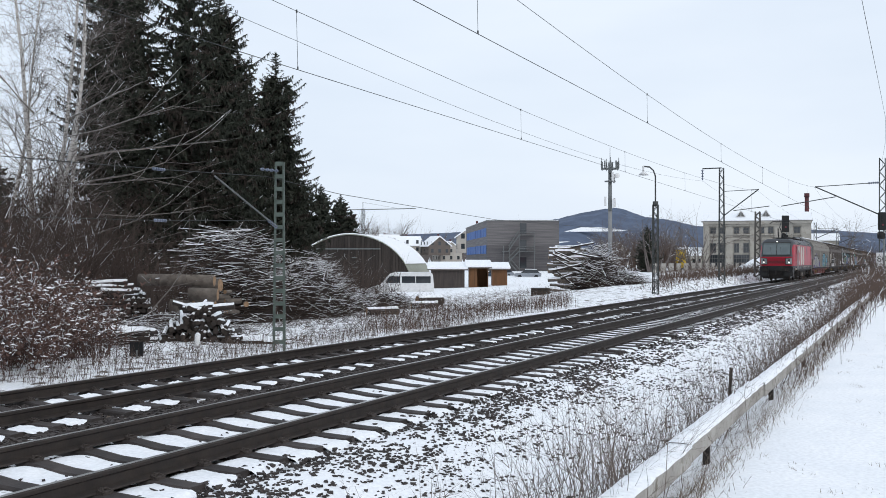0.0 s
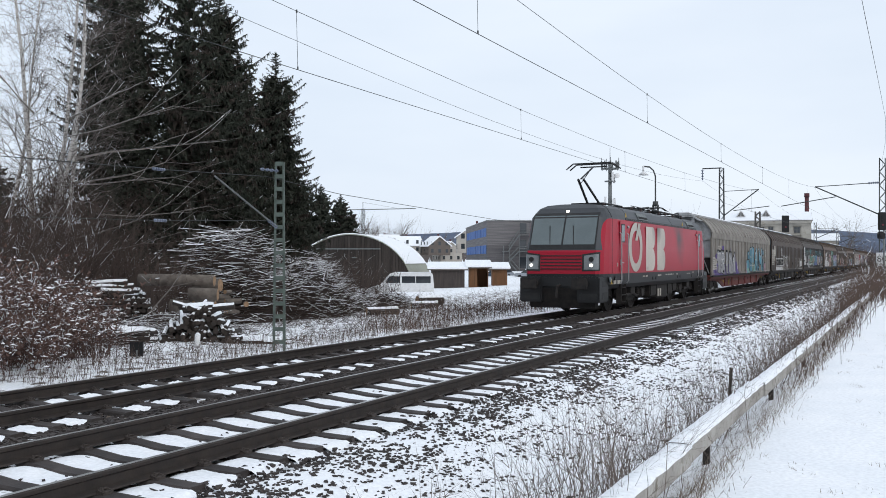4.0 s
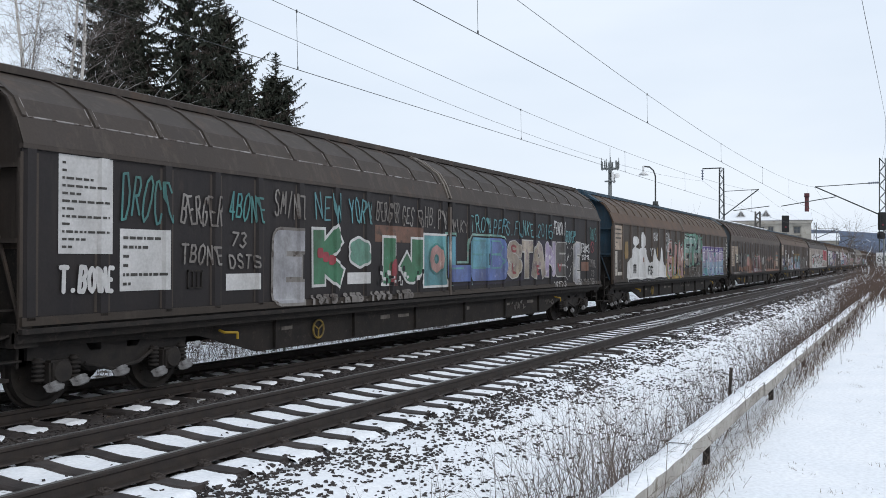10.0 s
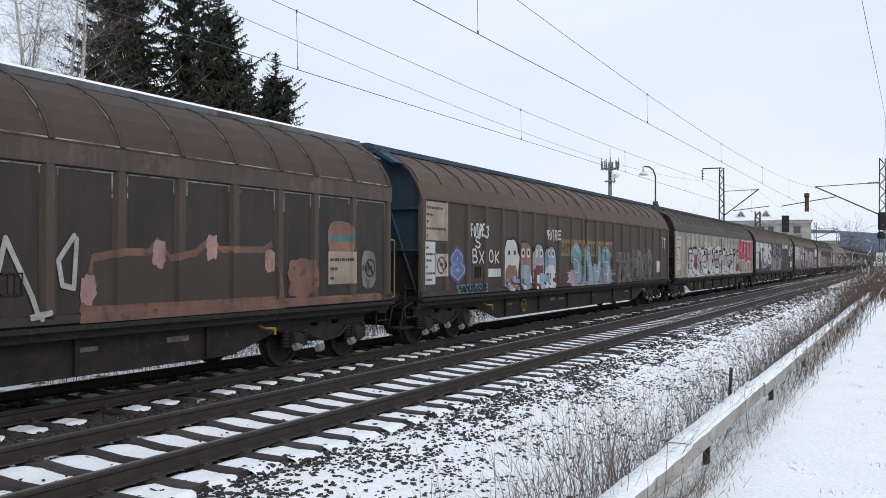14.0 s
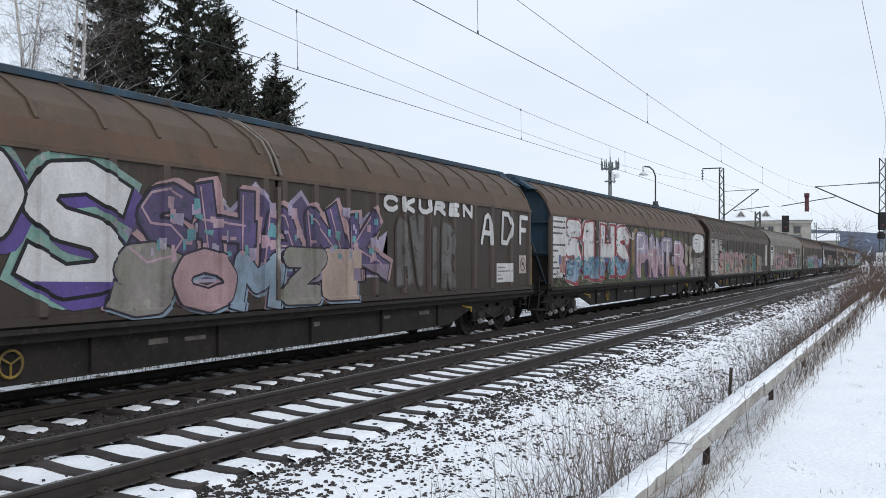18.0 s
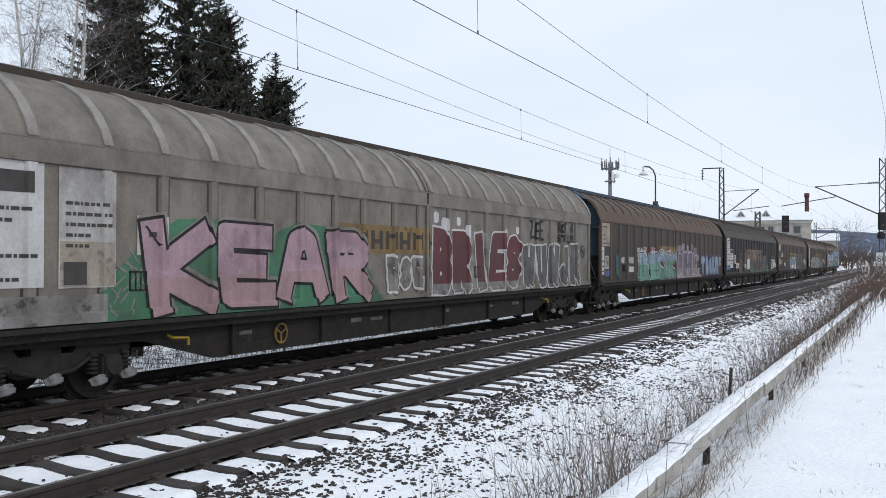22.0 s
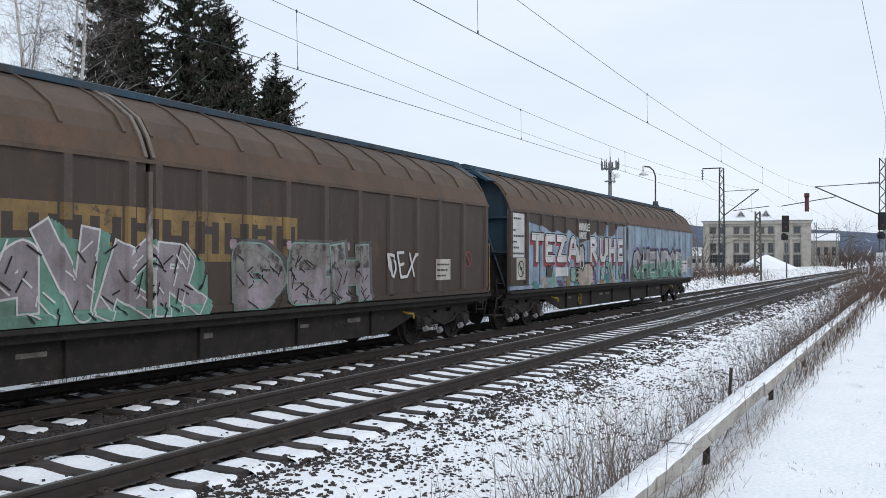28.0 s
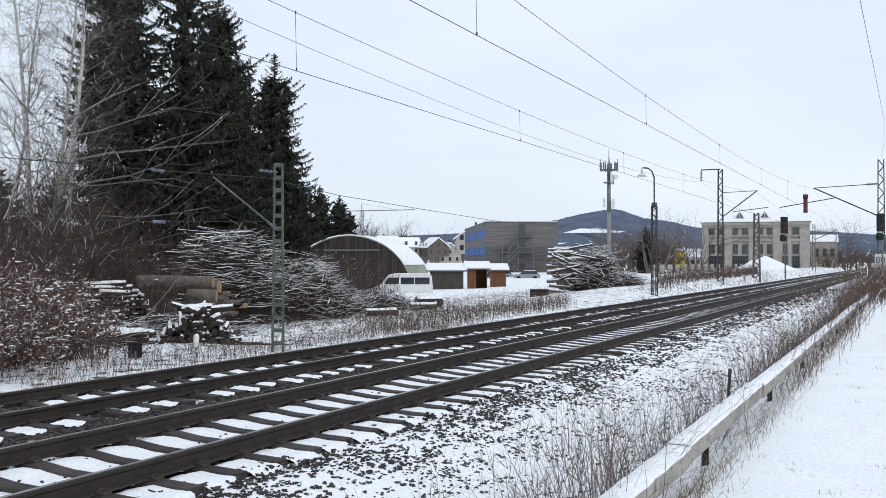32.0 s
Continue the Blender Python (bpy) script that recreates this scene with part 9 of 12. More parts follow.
def masts():
    m = thing("batten_post", "short green steel batten post beside the track", "post")
    turn = pose(18.15, 13.7, 0, 0, 0, -63)
    for s in (-1, 1):
        bm = B()
        prism(bm, [(s * 0.13 - 0.028, -0.04), (s * 0.13 + 0.028, -0.04), (s * 0.13 + 0.028, 0.04), (s * 0.13 - 0.028, 0.04)], -0.65, 4.08, "z")
        for v in bm.verts:
            if v.co.z > 3:
                v.co.x *= 0.72
        part("upright", bm, GREENSTEEL, m).matrix_basis = turn
    for i in range(15):
        bm = B()
        w = 0.125 - 0.0028 * i
        box(bm, -w, w, -0.05, -0.042, -0.35 + i * 0.31, -0.25 + i * 0.31)
        part("batten_plate", bm, GREENSTEEL, m).matrix_basis = turn
    bm = B()
    tube(bm, (18.0, 13.68, 2.5), (15.8, 13.7, 3.55), 0.022)
    part("bracket_arm", bm, GALV, m)
    for p, q in (((18.05, 13.7, 2.48), (17.72, 13.7, 2.64)), ((18.1, 13.7, 3.86), (17.4, 13.7, 3.85))):
        bm = B()
        insulator(bm, p, q, 4, 0.04)
        part("insulator", bm, INSUL, m)
    bm = B()
    path(bm, [(17.7, 13.7, 2.64), (14.2, 13.7, 2.5), (11.0, 13.7, 2.44)], 0.008, 4)
    part("stay_wire", bm, WIRE, m)
    for at in ((14.1, 3.55), (14.15, 2.5)):
        bm = B()
        insulator(bm, (at[0] - 0.17, 13.7, at[1]), (at[0] + 0.17, 13.7, at[1]), 5, 0.034)
        part("insulator", bm, INSUL, m)

    m = thing("catenary_mast", "grey lattice catenary mast with a feeder arm and cantilever", "catenary mast")
    bm = B()
    lattice(bm, 78.1, 13.8, -0.6, 9.36, 0.46, 0.32, 0.5, 0.065)
    part("lattice", bm, MASTSTEEL, m)
    bm = B()
    path(bm, [(78.1, 13.8, 9.36), (78.1, 15.35, 9.36)], 0.05)
    part("feeder_arm", bm, MASTSTEEL, m)
    bm = B()
    insulator(bm, (78.1, 15.35, 9.3), (78.1, 15.35, 8.4), 4, 0.13)
    part("insulator", bm, INSUL, m)
    bm = B()
    path(bm, [(78.0, 13.6, 5.4), (75.0, 10.45, 7.25)], 0.045)
    path(bm, [(78.0, 13.6, 7.4), (75.0, 10.45, 7.25)], 0.025)
    path(bm, [(77.2, 12.7, 5.75), (74.6, 9.6, 5.9)], 0.03)
    part("cantilever", bm, MASTSTEEL, m)

    m = thing("catenary_mast", "dark lattice catenary mast beside the path", "catenary mast")
    bm = B()
    lattice(bm, 75.4, 1.72, -0.2, 9.3, 0.5, 0.38, 0.5, 0.08)
    part("lattice", bm, MASTSTEEL, m)
    bm = B()
    path(bm, [(75.4, 1.9, 5.1), (76.9, 6.5, 7.45)], 0.05)
    path(bm, [(75.4, 1.9, 7.5), (76.9, 6.5, 7.45)], 0.03)
    path(bm, [(76.5, 5.0, 6.6), (76.9, 9.0, 6.0)], 0.035)
    part("cantilever", bm, MASTSTEEL, m)
    bm = B()
    insulator(bm, (75.4, 1.95, 7.5), (75.7, 2.7, 7.5), 5, 0.09)
    part("insulator", bm, INSUL, m)
    for sx, sy in ((168.0, 2.6), (222.0, 4.0), (285.0, 4.0)):
        m = thing("catenary_mast", "far lattice catenary mast", "catenary mast", group="far catenary masts")
        bm = B()
        lattice(bm, sx, 14.2, -0.6, 8.2, 0.5, 0.35, 1.0, 0.09)
        part("lattice", bm, GALV, m)
        bm = B()
        path(bm, [(sx, 14.0, 5.5), (sx - 2, 10.45, 7.0)], 0.06)
        path(bm, [(sx, 14.0, 7.1), (sx - 2, 10.45, 7.0)], 0.04)
        part("cantilever", bm, MASTSTEEL, m)

    m = thing("lamp_mast", "dark lattice lamp mast with a curved top arm", "lamp post")
    bm = B()
    lattice(bm, 55.85, 13.8, -0.6, 5.1, 0.44, 0.26, 0.4, 0.065, depth=0.28)
    part("lattice", bm, MASTSTEEL, m)
    bm = B()
    tube(bm, (55.85, 13.8, 5.0), (55.85, 13.8, 5.3), 0.17, n=8)
    path(bm, [(55.85, 13.8, 5.2), (55.85, 13.8, 6.85), (55.7, 13.9, 7.2), (55.4, 14.05, 7.38), (54.9, 14.3, 7.38)], 0.045)
    part("pole", bm, MASTSTEEL, m)
    bm = B()
    tube(bm, (54.9, 14.3, 7.4), (54.9, 14.3, 7.05), 0.06, n=8)
    tube(bm, (54.9, 14.3, 7.05), (54.9, 14.3, 6.85), 0.1, 0.32, n=14)
    part("lamp_shade", bm, WHITE, m, "white enamel lamp shade")

    m = thing("steel_post", "weathered grey lattice steel post", "post")
    bm = B()
    lattice(bm, 98.4, 13.8, -0.5, 6.7, 0.66, 0.42, 0.45, 0.13)
    part("lattice", bm, mat("rusty_post_steel", (0.13, 0.12, 0.11), (0.085, 0.08, 0.075), 4, 0.8), m)

    for (x, y, z0, zt, lab) in ((116.8, 13.2, -0.4, 7.1, "black railway signal showing a dim red light"), (69.3, 1.62, -0.3, 5.0, "black railway signal beside the lattice mast")):
        s = thing("railway_signal", lab, "railway signal", (x, y, 0), -152)
        k = 1.0 if x > 100 else 0.62
        bm = B()
        tube(bm, (0, 0.12, z0), (0, 0.12, zt - 0.2), 0.09 * k, n=8)
        part("mast", bm, GALV, s)
        bm = B()
        box(bm, -0.1, 0.1, -0.42 * k, 0.42 * k, zt - 2.0 * k, zt, 0.04)
        part("signal_head", bm, BLACK, s)
        bm = B()
        tube(bm, (-0.02, -0.28 * k, zt - 2.35 * k), (0.3, -0.28 * k, zt - 2.35 * k), 0.24 * k, n=12)
        box(bm, -0.12, 0.12, -0.5 * k, 0.3 * k, zt - 2.95 * k, zt - 2.3 * k, 0.05)
        part("lower_lamp_box", bm, BLACK, s)
        for i, c in enumerate((BLACK, BLACK, RED_LENS)):
            bm = B()
            tube(bm, (0.09, 0, zt - (0.4 + 0.5 * i) * k), (0.16, 0, zt - (0.4 + 0.5 * i) * k), 0.1 * k, n=12)
            part("lens", bm, c, s)
    s = thing("speed_sign", "white rectangular railway speed sign with black figures", "sign", (70.9, 1.68, 0), 0)
    bm = B()
    box(bm, -0.02, 0.0, -0.35, 0.35, 1.3, 2.25)
    part("board", bm, WHITE, s)
    bm = B()
    tube(bm, (0.04, 0, -0.3), (0.04, 0, 2.2), 0.04)
    part("post", bm, GALV, s)
    txt = bpy.data.curves.new("figures", "FONT")
    txt.body, txt.size, txt.align_x, txt.extrude = "80", 0.62, "CENTER", 0.002
    tmp = new("figures_source", txt)
    me = bpy.data.meshes.new_from_object(tmp)
    bpy.data.objects.remove(tmp)
    me.materials.append(INK)
    f = part_of("figures", me, INK, s)
    f.matrix_basis = pose(-0.026, 0.0, 1.62, 90, 0, -90)


RED_LENS = glow("red_signal_lens", (0.09, 0.012, 0.02), 0.3)


def sag(a, b, drop, k=14):
    a, b = Vector(a), Vector(b)
    return [a.lerp(b, i / k) - Vector((0, 0, drop * 4 * (i / k) * (1 - i / k))) for i in range(k + 1)]


def wires():
    def wire(name, pts, r, label):
        bm = B()
        path(bm, pts, r, 5)
        return tagged(part(name, bm, WIRE), label, "overhead wire", "overhead wires")
    for yc, zc, up, x_sup in ((FAR, 5.345, 7.1, 75.0), (NEAR, 5.555, 7.42, 76.8)):
        dip = 0.92 if yc == FAR else 1.15
        t = thing("catenary", "thin overhead contact line with droppers", "overhead wire", group="overhead wires")
        bm = B()
        path(bm, [(-60, yc, zc), (x_sup, yc, zc), (x_sup + 70, yc - 0.2, zc), (x_sup + 140, yc + 0.2, zc), (x_sup + 320, yc, zc)], 0.0072, 5)
        part("contact_wire", bm, WIRE, t)
        bm = B()
        path(bm, sag((-3.0, yc, up), (x_sup, yc, up), dip, 22), 0.006, 5)
        for k in range(3):
            path(bm, sag((x_sup + 70 * k, yc, up), (x_sup + 70 * (k + 1), yc, up), up - zc - 0.8), 0.006, 5)
        path(bm, sag((-73, yc, up), (-3.0, yc, up), up - zc - 0.8), 0.006, 5)
        part("messenger_wire", bm, WIRE, t)
        x = 2.95 if yc == FAR else 2.75
        L = x_sup + 3.0
        while x < x_sup - 2:
            u = (x + 3.0) / L
            zm = up - dip * 4 * u * (1 - u)
            bm = B()
            tube(bm, (x, yc, zm), (x + 0.05, yc, zc), 0.0045, n=4)
            tube(bm, (x + 0.01, yc, zm - 0.03), (x + 0.01, yc, zm + 0.03), 0.016, n=5)
            tube(bm, (x + 0.05, yc, zc), (x + 0.05, yc, zc + 0.06), 0.016, n=5)
            part("dropper", bm, WIRE, t)
            x += 11.4
    wire("feeder_wire", [(x, 15.35, 7.36 + (8.1e-4 if x < 46 else 9.5e-4) * (x - 46) ** 2) for x in range(6, 79, 4)] + sag((78.1, 15.35, 8.34), (150, 15.0, 8.0), 1.2), 0.0068, "thin feeder wire above the far track")
    wire("feeder_wire", [(0, 0.88, 6.85), (22, 0.9, 7.45), (34, 0.9, 7.8), (46.4, 0.92, 8.2), (60, 1.2, 8.7), (75.4, 1.72, 9.25)] + sag((75.4, 1.72, 9.2), (150, 3.0, 8.6), 1.0), 0.0065, "thin feeder wire above the path")
    wire("line_wire", [(8, 13.9, 3.4), (14.4, 13.9, 3.58), (17.9, 13.9, 3.72), (21.1, 13.9, 3.5), (25.4, 13.9, 3.38), (31.9, 13.9, 3.22), (55.8, 13.85, 3.4)], 0.008, "low signal cable along the track")


masts()
wires()

# ---- trackside bits ----


def trackside():
    b = thing("track_box", "small black trackside box on a stub post", "equipment box", (15.1, 15.3, -0.55), 27)
    bm = B()
    box(bm, -0.03, 0.03, -0.15, 0.15, 0.1, 0.42, 0.01)
    part("panel", bm, BLACK, b)
    bm = B()
    tube(bm, (-0.05, -0.02, -0.1), (-0.05, -0.02, 0.24), 0.02)
    part("post", bm, GALV, b)
    p = thing("marker_post", "short white-capped marker post", "post", (17.7, 15.9, -0.55))
    bm = B()
    tube(bm, (0, 0, 0), (0.03, 0, 0.38), 0.07, n=8)
    part("shaft", bm, WHITE, p)
    bm = B()
    tube(bm, (0.03, 0, 0.38), (0.03, 0, 0.42), 0.06, 0.03, n=8)
    part("snow_cap", bm, SNOW_LUMP, p)
    t = thing("pallet_stack", "low dark stack of weathered pallets", "pallets", (56.4, 21.5, -0.75), 20)
    for i in range(5):
        bm = B()
        box(bm, -0.7, 0.7, -0.6, 0.6, i * 0.13, i * 0.13 + 0.1)
        part("pallet", bm, OLDWOOD, t)


trackside()

# ---- yard buildings ----
BEIGE = mat("weathered_beige_render", (0.43, 0.405, 0.36), (0.34, 0.32, 0.285), 0.5, 0.9, 0, 0.15, 8, third=(0.24, 0.21, 0.18), third_at=0.6)
WINFRAME = mat("grey_window_frame", (0.16, 0.155, 0.15), (0.12, 0.115, 0.11), 3, 0.7)
SLATE = mat("grey_cladding", (0.165, 0.155, 0.155), (0.115, 0.108, 0.112), 1.2, 0.8, 0, 0.1, 6, streak=(0.12, 0.12, 3.5), spread=0.25)
SLATE_LOW = mat("dark_grey_cladding", (0.115, 0.108, 0.11), (0.08, 0.076, 0.08), 1.2, 0.8, 0, 0.1, 6, streak=(0.12, 0.12, 3.5), spread=0.25)
WINDOW = glass("dark_window_glass", (0.03, 0.035, 0.04))
BLUEGLASS = mat("blue_window_panel", (0.02, 0.11, 0.36), (0.02, 0.08, 0.26), 0.5, 0.5, spec=0.15)
OCHRE = mat("orange_brown_boards", (0.17, 0.08, 0.036), (0.12, 0.06, 0.03), 1.5, 0.8, streak=(4, 4, 0.4))
GREYWOOD = mat("grey_brown_shed_boards", (0.14, 0.115, 0.1), (0.1, 0.085, 0.075), 1.5, 0.9, streak=(4, 4, 0.4))
CREAM = mat("cream_render", (0.42, 0.39, 0.35), (0.35, 0.32, 0.29), 0.6, 0.9)
BRICKRED = mat("dark_red_brick", (0.115, 0.04, 0.042), (0.075, 0.032, 0.035), 2, 0.9)
BARNSKIN = mat("pale_green_metal_skin", (0.3, 0.31, 0.25), (0.25, 0.26, 0.21), 0.6, 0.6)


def barn():
    b = thing("arched_barn", "arched barn with a dark boarded gable and snowy curved roof", "barn", (80.5, 51.7, -1.3), -71)
    # local x runs along the gable, local y away from it
    R, H, L = 6.6, 5.7, 13.0

    def arc(u):
        return H * math.sqrt(max(0.0, 1 - (u / R) ** 2))
    k = 44
    for i in range(k):
        u0, u1 = -R + 2 * R * i / k, -R + 2 * R * (i + 1) / k
        z0, z1 = arc(u0 + 0.02) - 0.12, arc(u1 - 0.02) - 0.12
        if min(z0, z1) < 0.1:
            z0, z1 = max(z0, 0.1), max(z1, 0.1)
        bm = B()
        d = 0.02 * (i % 3)
        prism(bm, [(u0 + 0.015, 0), (u1 - 0.015, 0), (u1 - 0.015, z1), (u0 + 0.015, z0)], -d, 0.06, "y")
        part("gable_board", bm, OLDWOOD, b)
    # added black sheet behind the boards keeps the gaps dark
    bm = B()
    prism(bm, [(-R + 0.25, 0)] + [(u, arc(u) - 0.16) for u in (-R + 0.25 + (2 * R - 0.5) * i / 30 for i in range(31))] + [(R - 0.25, 0)], 0.07, 0.12, "y")
    part("gable_backing", bm, BLACKHOLE, b)
    bm = B()
    box(bm, -4.4, 3.2, -0.16, -0.06, 4.1, 4.22)
    part("crossbeam", bm, GALV, b)
    bm = B()
    for z in (0.2, 1.2, 2.2, 3.2):
        box(bm, 0.2, 0.75, -0.12, -0.07, z, z + 0.1)
    part("ladder", bm, GALV, b)
    for name, m_, off, a0, a1 in (("roof_skin", BARNSKIN, 0.0, 0, 40), ("snow_cover", SNOW_LUMP, 0.09, 6, 31)):
        bm = B()
        rows = []
        for i in range(a0, a1 + 1):
            a = math.pi * i / 40
            u, z = math.cos(a) * (R + off), math.sin(a) * (H + off)
            cut = -0.1 if off == 0 else -0.14
            rows.append([bm.verts.new(c) for c in ((u, cut, z), (u, L, z), (u * 0.985, L, z * 0.985), (u * 0.985, cut, z * 0.985))])
        for r0, r1 in zip(rows, rows[1:]):
            for i in range(4):
                bm.faces.new((r0[i], r0[(i + 1) % 4], r1[(i + 1) % 4], r1[i]))
        bmesh.ops.recalc_face_normals(bm, faces=bm.faces[:])
        part(name, bm, m_, b, smooth=False)


def shed(label, at, rz, w, d, h, wall, door=None, over=0.35):
    s = thing("garden_shed", label, "shed", at, rz, group="sheds in the yard")
    k = round(w / 0.3)
    for i in range(k):
        u = -w / 2 + w * i / k
        if door and door[0] < u + 0.15 < door[1]:
            continue
        bm = B()
        box(bm, u + 0.01, u + w / k - 0.01, -0.03, 0.03, 0, h)
        part("board", bm, wall, s)
    for a, b, c, e in ((-w / 2, -w / 2 + 0.06, 0.04, d), (w / 2 - 0.06, w / 2, 0.04, d), (-w / 2 + 0.06, w / 2 - 0.06, d - 0.06, d)):
        bm = B()
        box(bm, a, b, c, e, 0, h)
        part("side_wall", bm, wall, s)
    bm = B()
    prism(bm, [(-over, h + 0.0), (-over, h + 0.1), (d + over, h + 0.65), (d + over, h + 0.55)], -w / 2 - over, w / 2 + over)
    part("roof", bm, GREYWOOD, s)
    bm = B()
    prism(bm, [(-over - 0.02, h + 0.105), (-over, h + 0.3), (d + over, h + 0.9), (d + over, h + 0.655)], -w / 2 - over - 0.02, w / 2 + over + 0.02)
    bmesh.ops.bevel(bm, geom=bm.edges[:], offset=0.05, segments=2, affect="EDGES")
    part("roof_snow", bm, SNOW_LUMP, s)


def minibus():
    v = thing("minibus", "white minibus parked behind the brushwood", "minibus", (71.7, 40.0, -1.75), 117)
    # local x along the length, the front at the positive end
    bm = B()
    prof = [(-2.35, 0.45), (-2.38, 1.3), (-2.28, 2.2), (-2.1, 2.32), (1.2, 2.34), (1.55, 2.25), (2.25, 1.35), (2.75, 1.15), (2.85, 0.8), (2.8, 0.45)]
    prism(bm, prof, -0.95, 0.95, "y")
    bmesh.ops.bevel(bm, geom=[e for e in bm.edges], offset=0.06, segments=2, affect="EDGES")
    part("body", bm, WHITE, v)
    for x0, x1 in ((-2.1, -0.8), (-0.74, 0.45), (0.6, 1.55)):
        for y in (-0.957, 0.957):
            bm = B()
            prism(bm, [(x0, 1.42), (x1 + (0.35 if x1 > 1 else 0), 1.42), (x1, 2.02), (x0, 2.02)], y - 0.012, y + 0.012, "y")
            part("side_window", bm, WINDOW, v)
    bm = B()
    box(bm, -2.40, -2.36, -0.78, 0.78, 1.4, 2.05)
    part("rear_window", bm, WINDOW, v)
    for x in (-1.5, 1.9):
        for y in (-0.9, 0.9):
            bm = B()
            tube(bm, (x, y - 0.1, 0.34), (x, y + 0.1, 0.34), 0.34, n=20)
            part("wheel", bm, BLACK, v)
    bm = B()
    box(bm, -2.05, 1.1, -0.85, 0.85, 2.335, 2.38, 0.02)
    part("roof_snow", bm, SNOW_LUMP, v)


def car(label, at, rz, paintmat):
    c = thing("parked_car", label, "car", at, rz, group="parked cars")
    bm = B()
    prism(bm, [(-2.1, 0.35), (-2.12, 0.8), (-1.9, 0.92), (2.0, 0.85), (2.12, 0.7), (2.1, 0.35)], -0.85, 0.85, "y")
    bmesh.ops.bevel(bm, geom=bm.edges[:], offset=0.06, segments=2, affect="EDGES")
    part("body", bm, paintmat, c)
    bm = B()
    prism(bm, [(-1.85, 0.9), (-1.4, 1.42), (0.3, 1.45), (1.1, 0.88)], -0.72, 0.72, "y")
    part("cabin_glass", bm, WINDOW, c)
    bm = B()
    prism(bm, [(-1.45, 1.41), (-1.35, 1.5), (0.25, 1.52), (0.4, 1.43)], -0.7, 0.7, "y")
    part("roof", bm, SNOW_LUMP if "snow" in label else paintmat, c)
    for x in (-1.3, 1.3):
        for y in (-0.8, 0.8):
            bm = B()
            tube(bm, (x, y - 0.1, 0.31), (x, y + 0.1, 0.31), 0.31, n=16)
            part("wheel", bm, BLACK, c)


def office():
    o = thing("office_building", "grey-clad flat-roofed building with blue window bands and outside stairs", "building", (164.42, 73.82, -1.0), -59)
    # local x along the long face, local y away from the camera
    W, D_, H = 14.3, 43.0, 10.4
    bm = B()
    box(bm, 0, W, 0, D_, 5.6, H)
    part("upper_wall", bm, SLATE, o)
    bm = B()
    box(bm, 0.05, W - 0.05, 0.05, D_, 0, 5.6)
    part("lower_wall", bm, SLATE_LOW, o)
    bm = B()
    box(bm, -0.12, W + 0.12, -0.12, D_ + 0.1, H, H + 0.16)
    part("roof_edge", bm, GALV, o)
    bm = B()
    box(bm, 0.1, W - 0.1, 0.1, D_ - 0.1, H + 0.16, H + 0.3)
    part("roof_snow", bm, SNOW_LUMP, o)
    for z in (4.0, 7.4):
        for i in range(8):
            bm = B()
            box(bm, -0.04, 0.02, 1.5 + i * 5.0, 1.5 + i * 5.0 + 4.4, z, z + 1.7)
            part("window_panel", bm, BLUEGLASS, o, "blue window panel")
    for i, z in enumerate((1.2, 4.6, 7.9)):
        bm = B()
        box(bm, 6.5, 7.8, -0.05, 0.02, z, z + 2.1)
        part("landing_door", bm, WINDOW, o)
    bm = B()
    for x in (3.1, 4.2, 6.2, 9.2):
        for y in (-1.3,):
            tube(bm, (x, y, 0), (x, y, 5.6 if x < 5 else 7.9), 0.07, n=5)
    for z in (4.5,):
        box(bm, 6.1, 9.3, -1.4, -0.1, z - 0.1, z)
        box(bm, 3.0, 4.3, -1.4, -0.1, z - 0.1, z)
    box(bm, 6.1, 9.3, -1.4, -0.1, 7.6, 7.7)
    for z0, x0, x1, z1 in ((7.7, 6.2, 4.1, 4.5), (4.5, 6.2, 4.2, 2.4), (2.4, 4.2, 6.2, 0.1)):
        for dy in (-1.35, -0.3):
            tube(bm, (x0, dy, z0), (x1, dy, z1), 0.08, n=5)
            tube(bm, (x0, dy, z0 + 0.9), (x1, dy, z1 + 0.9), 0.05, n=5)
    for z in (4.5, 7.7):
        for h in (0.45, 0.9):
            tube(bm, (6.1, -1.4, z + h), (9.3, -1.4, z + h), 0.04, n=5)
    part("outside_stairs", bm, GALV, o, "galvanised steel outside stairs")


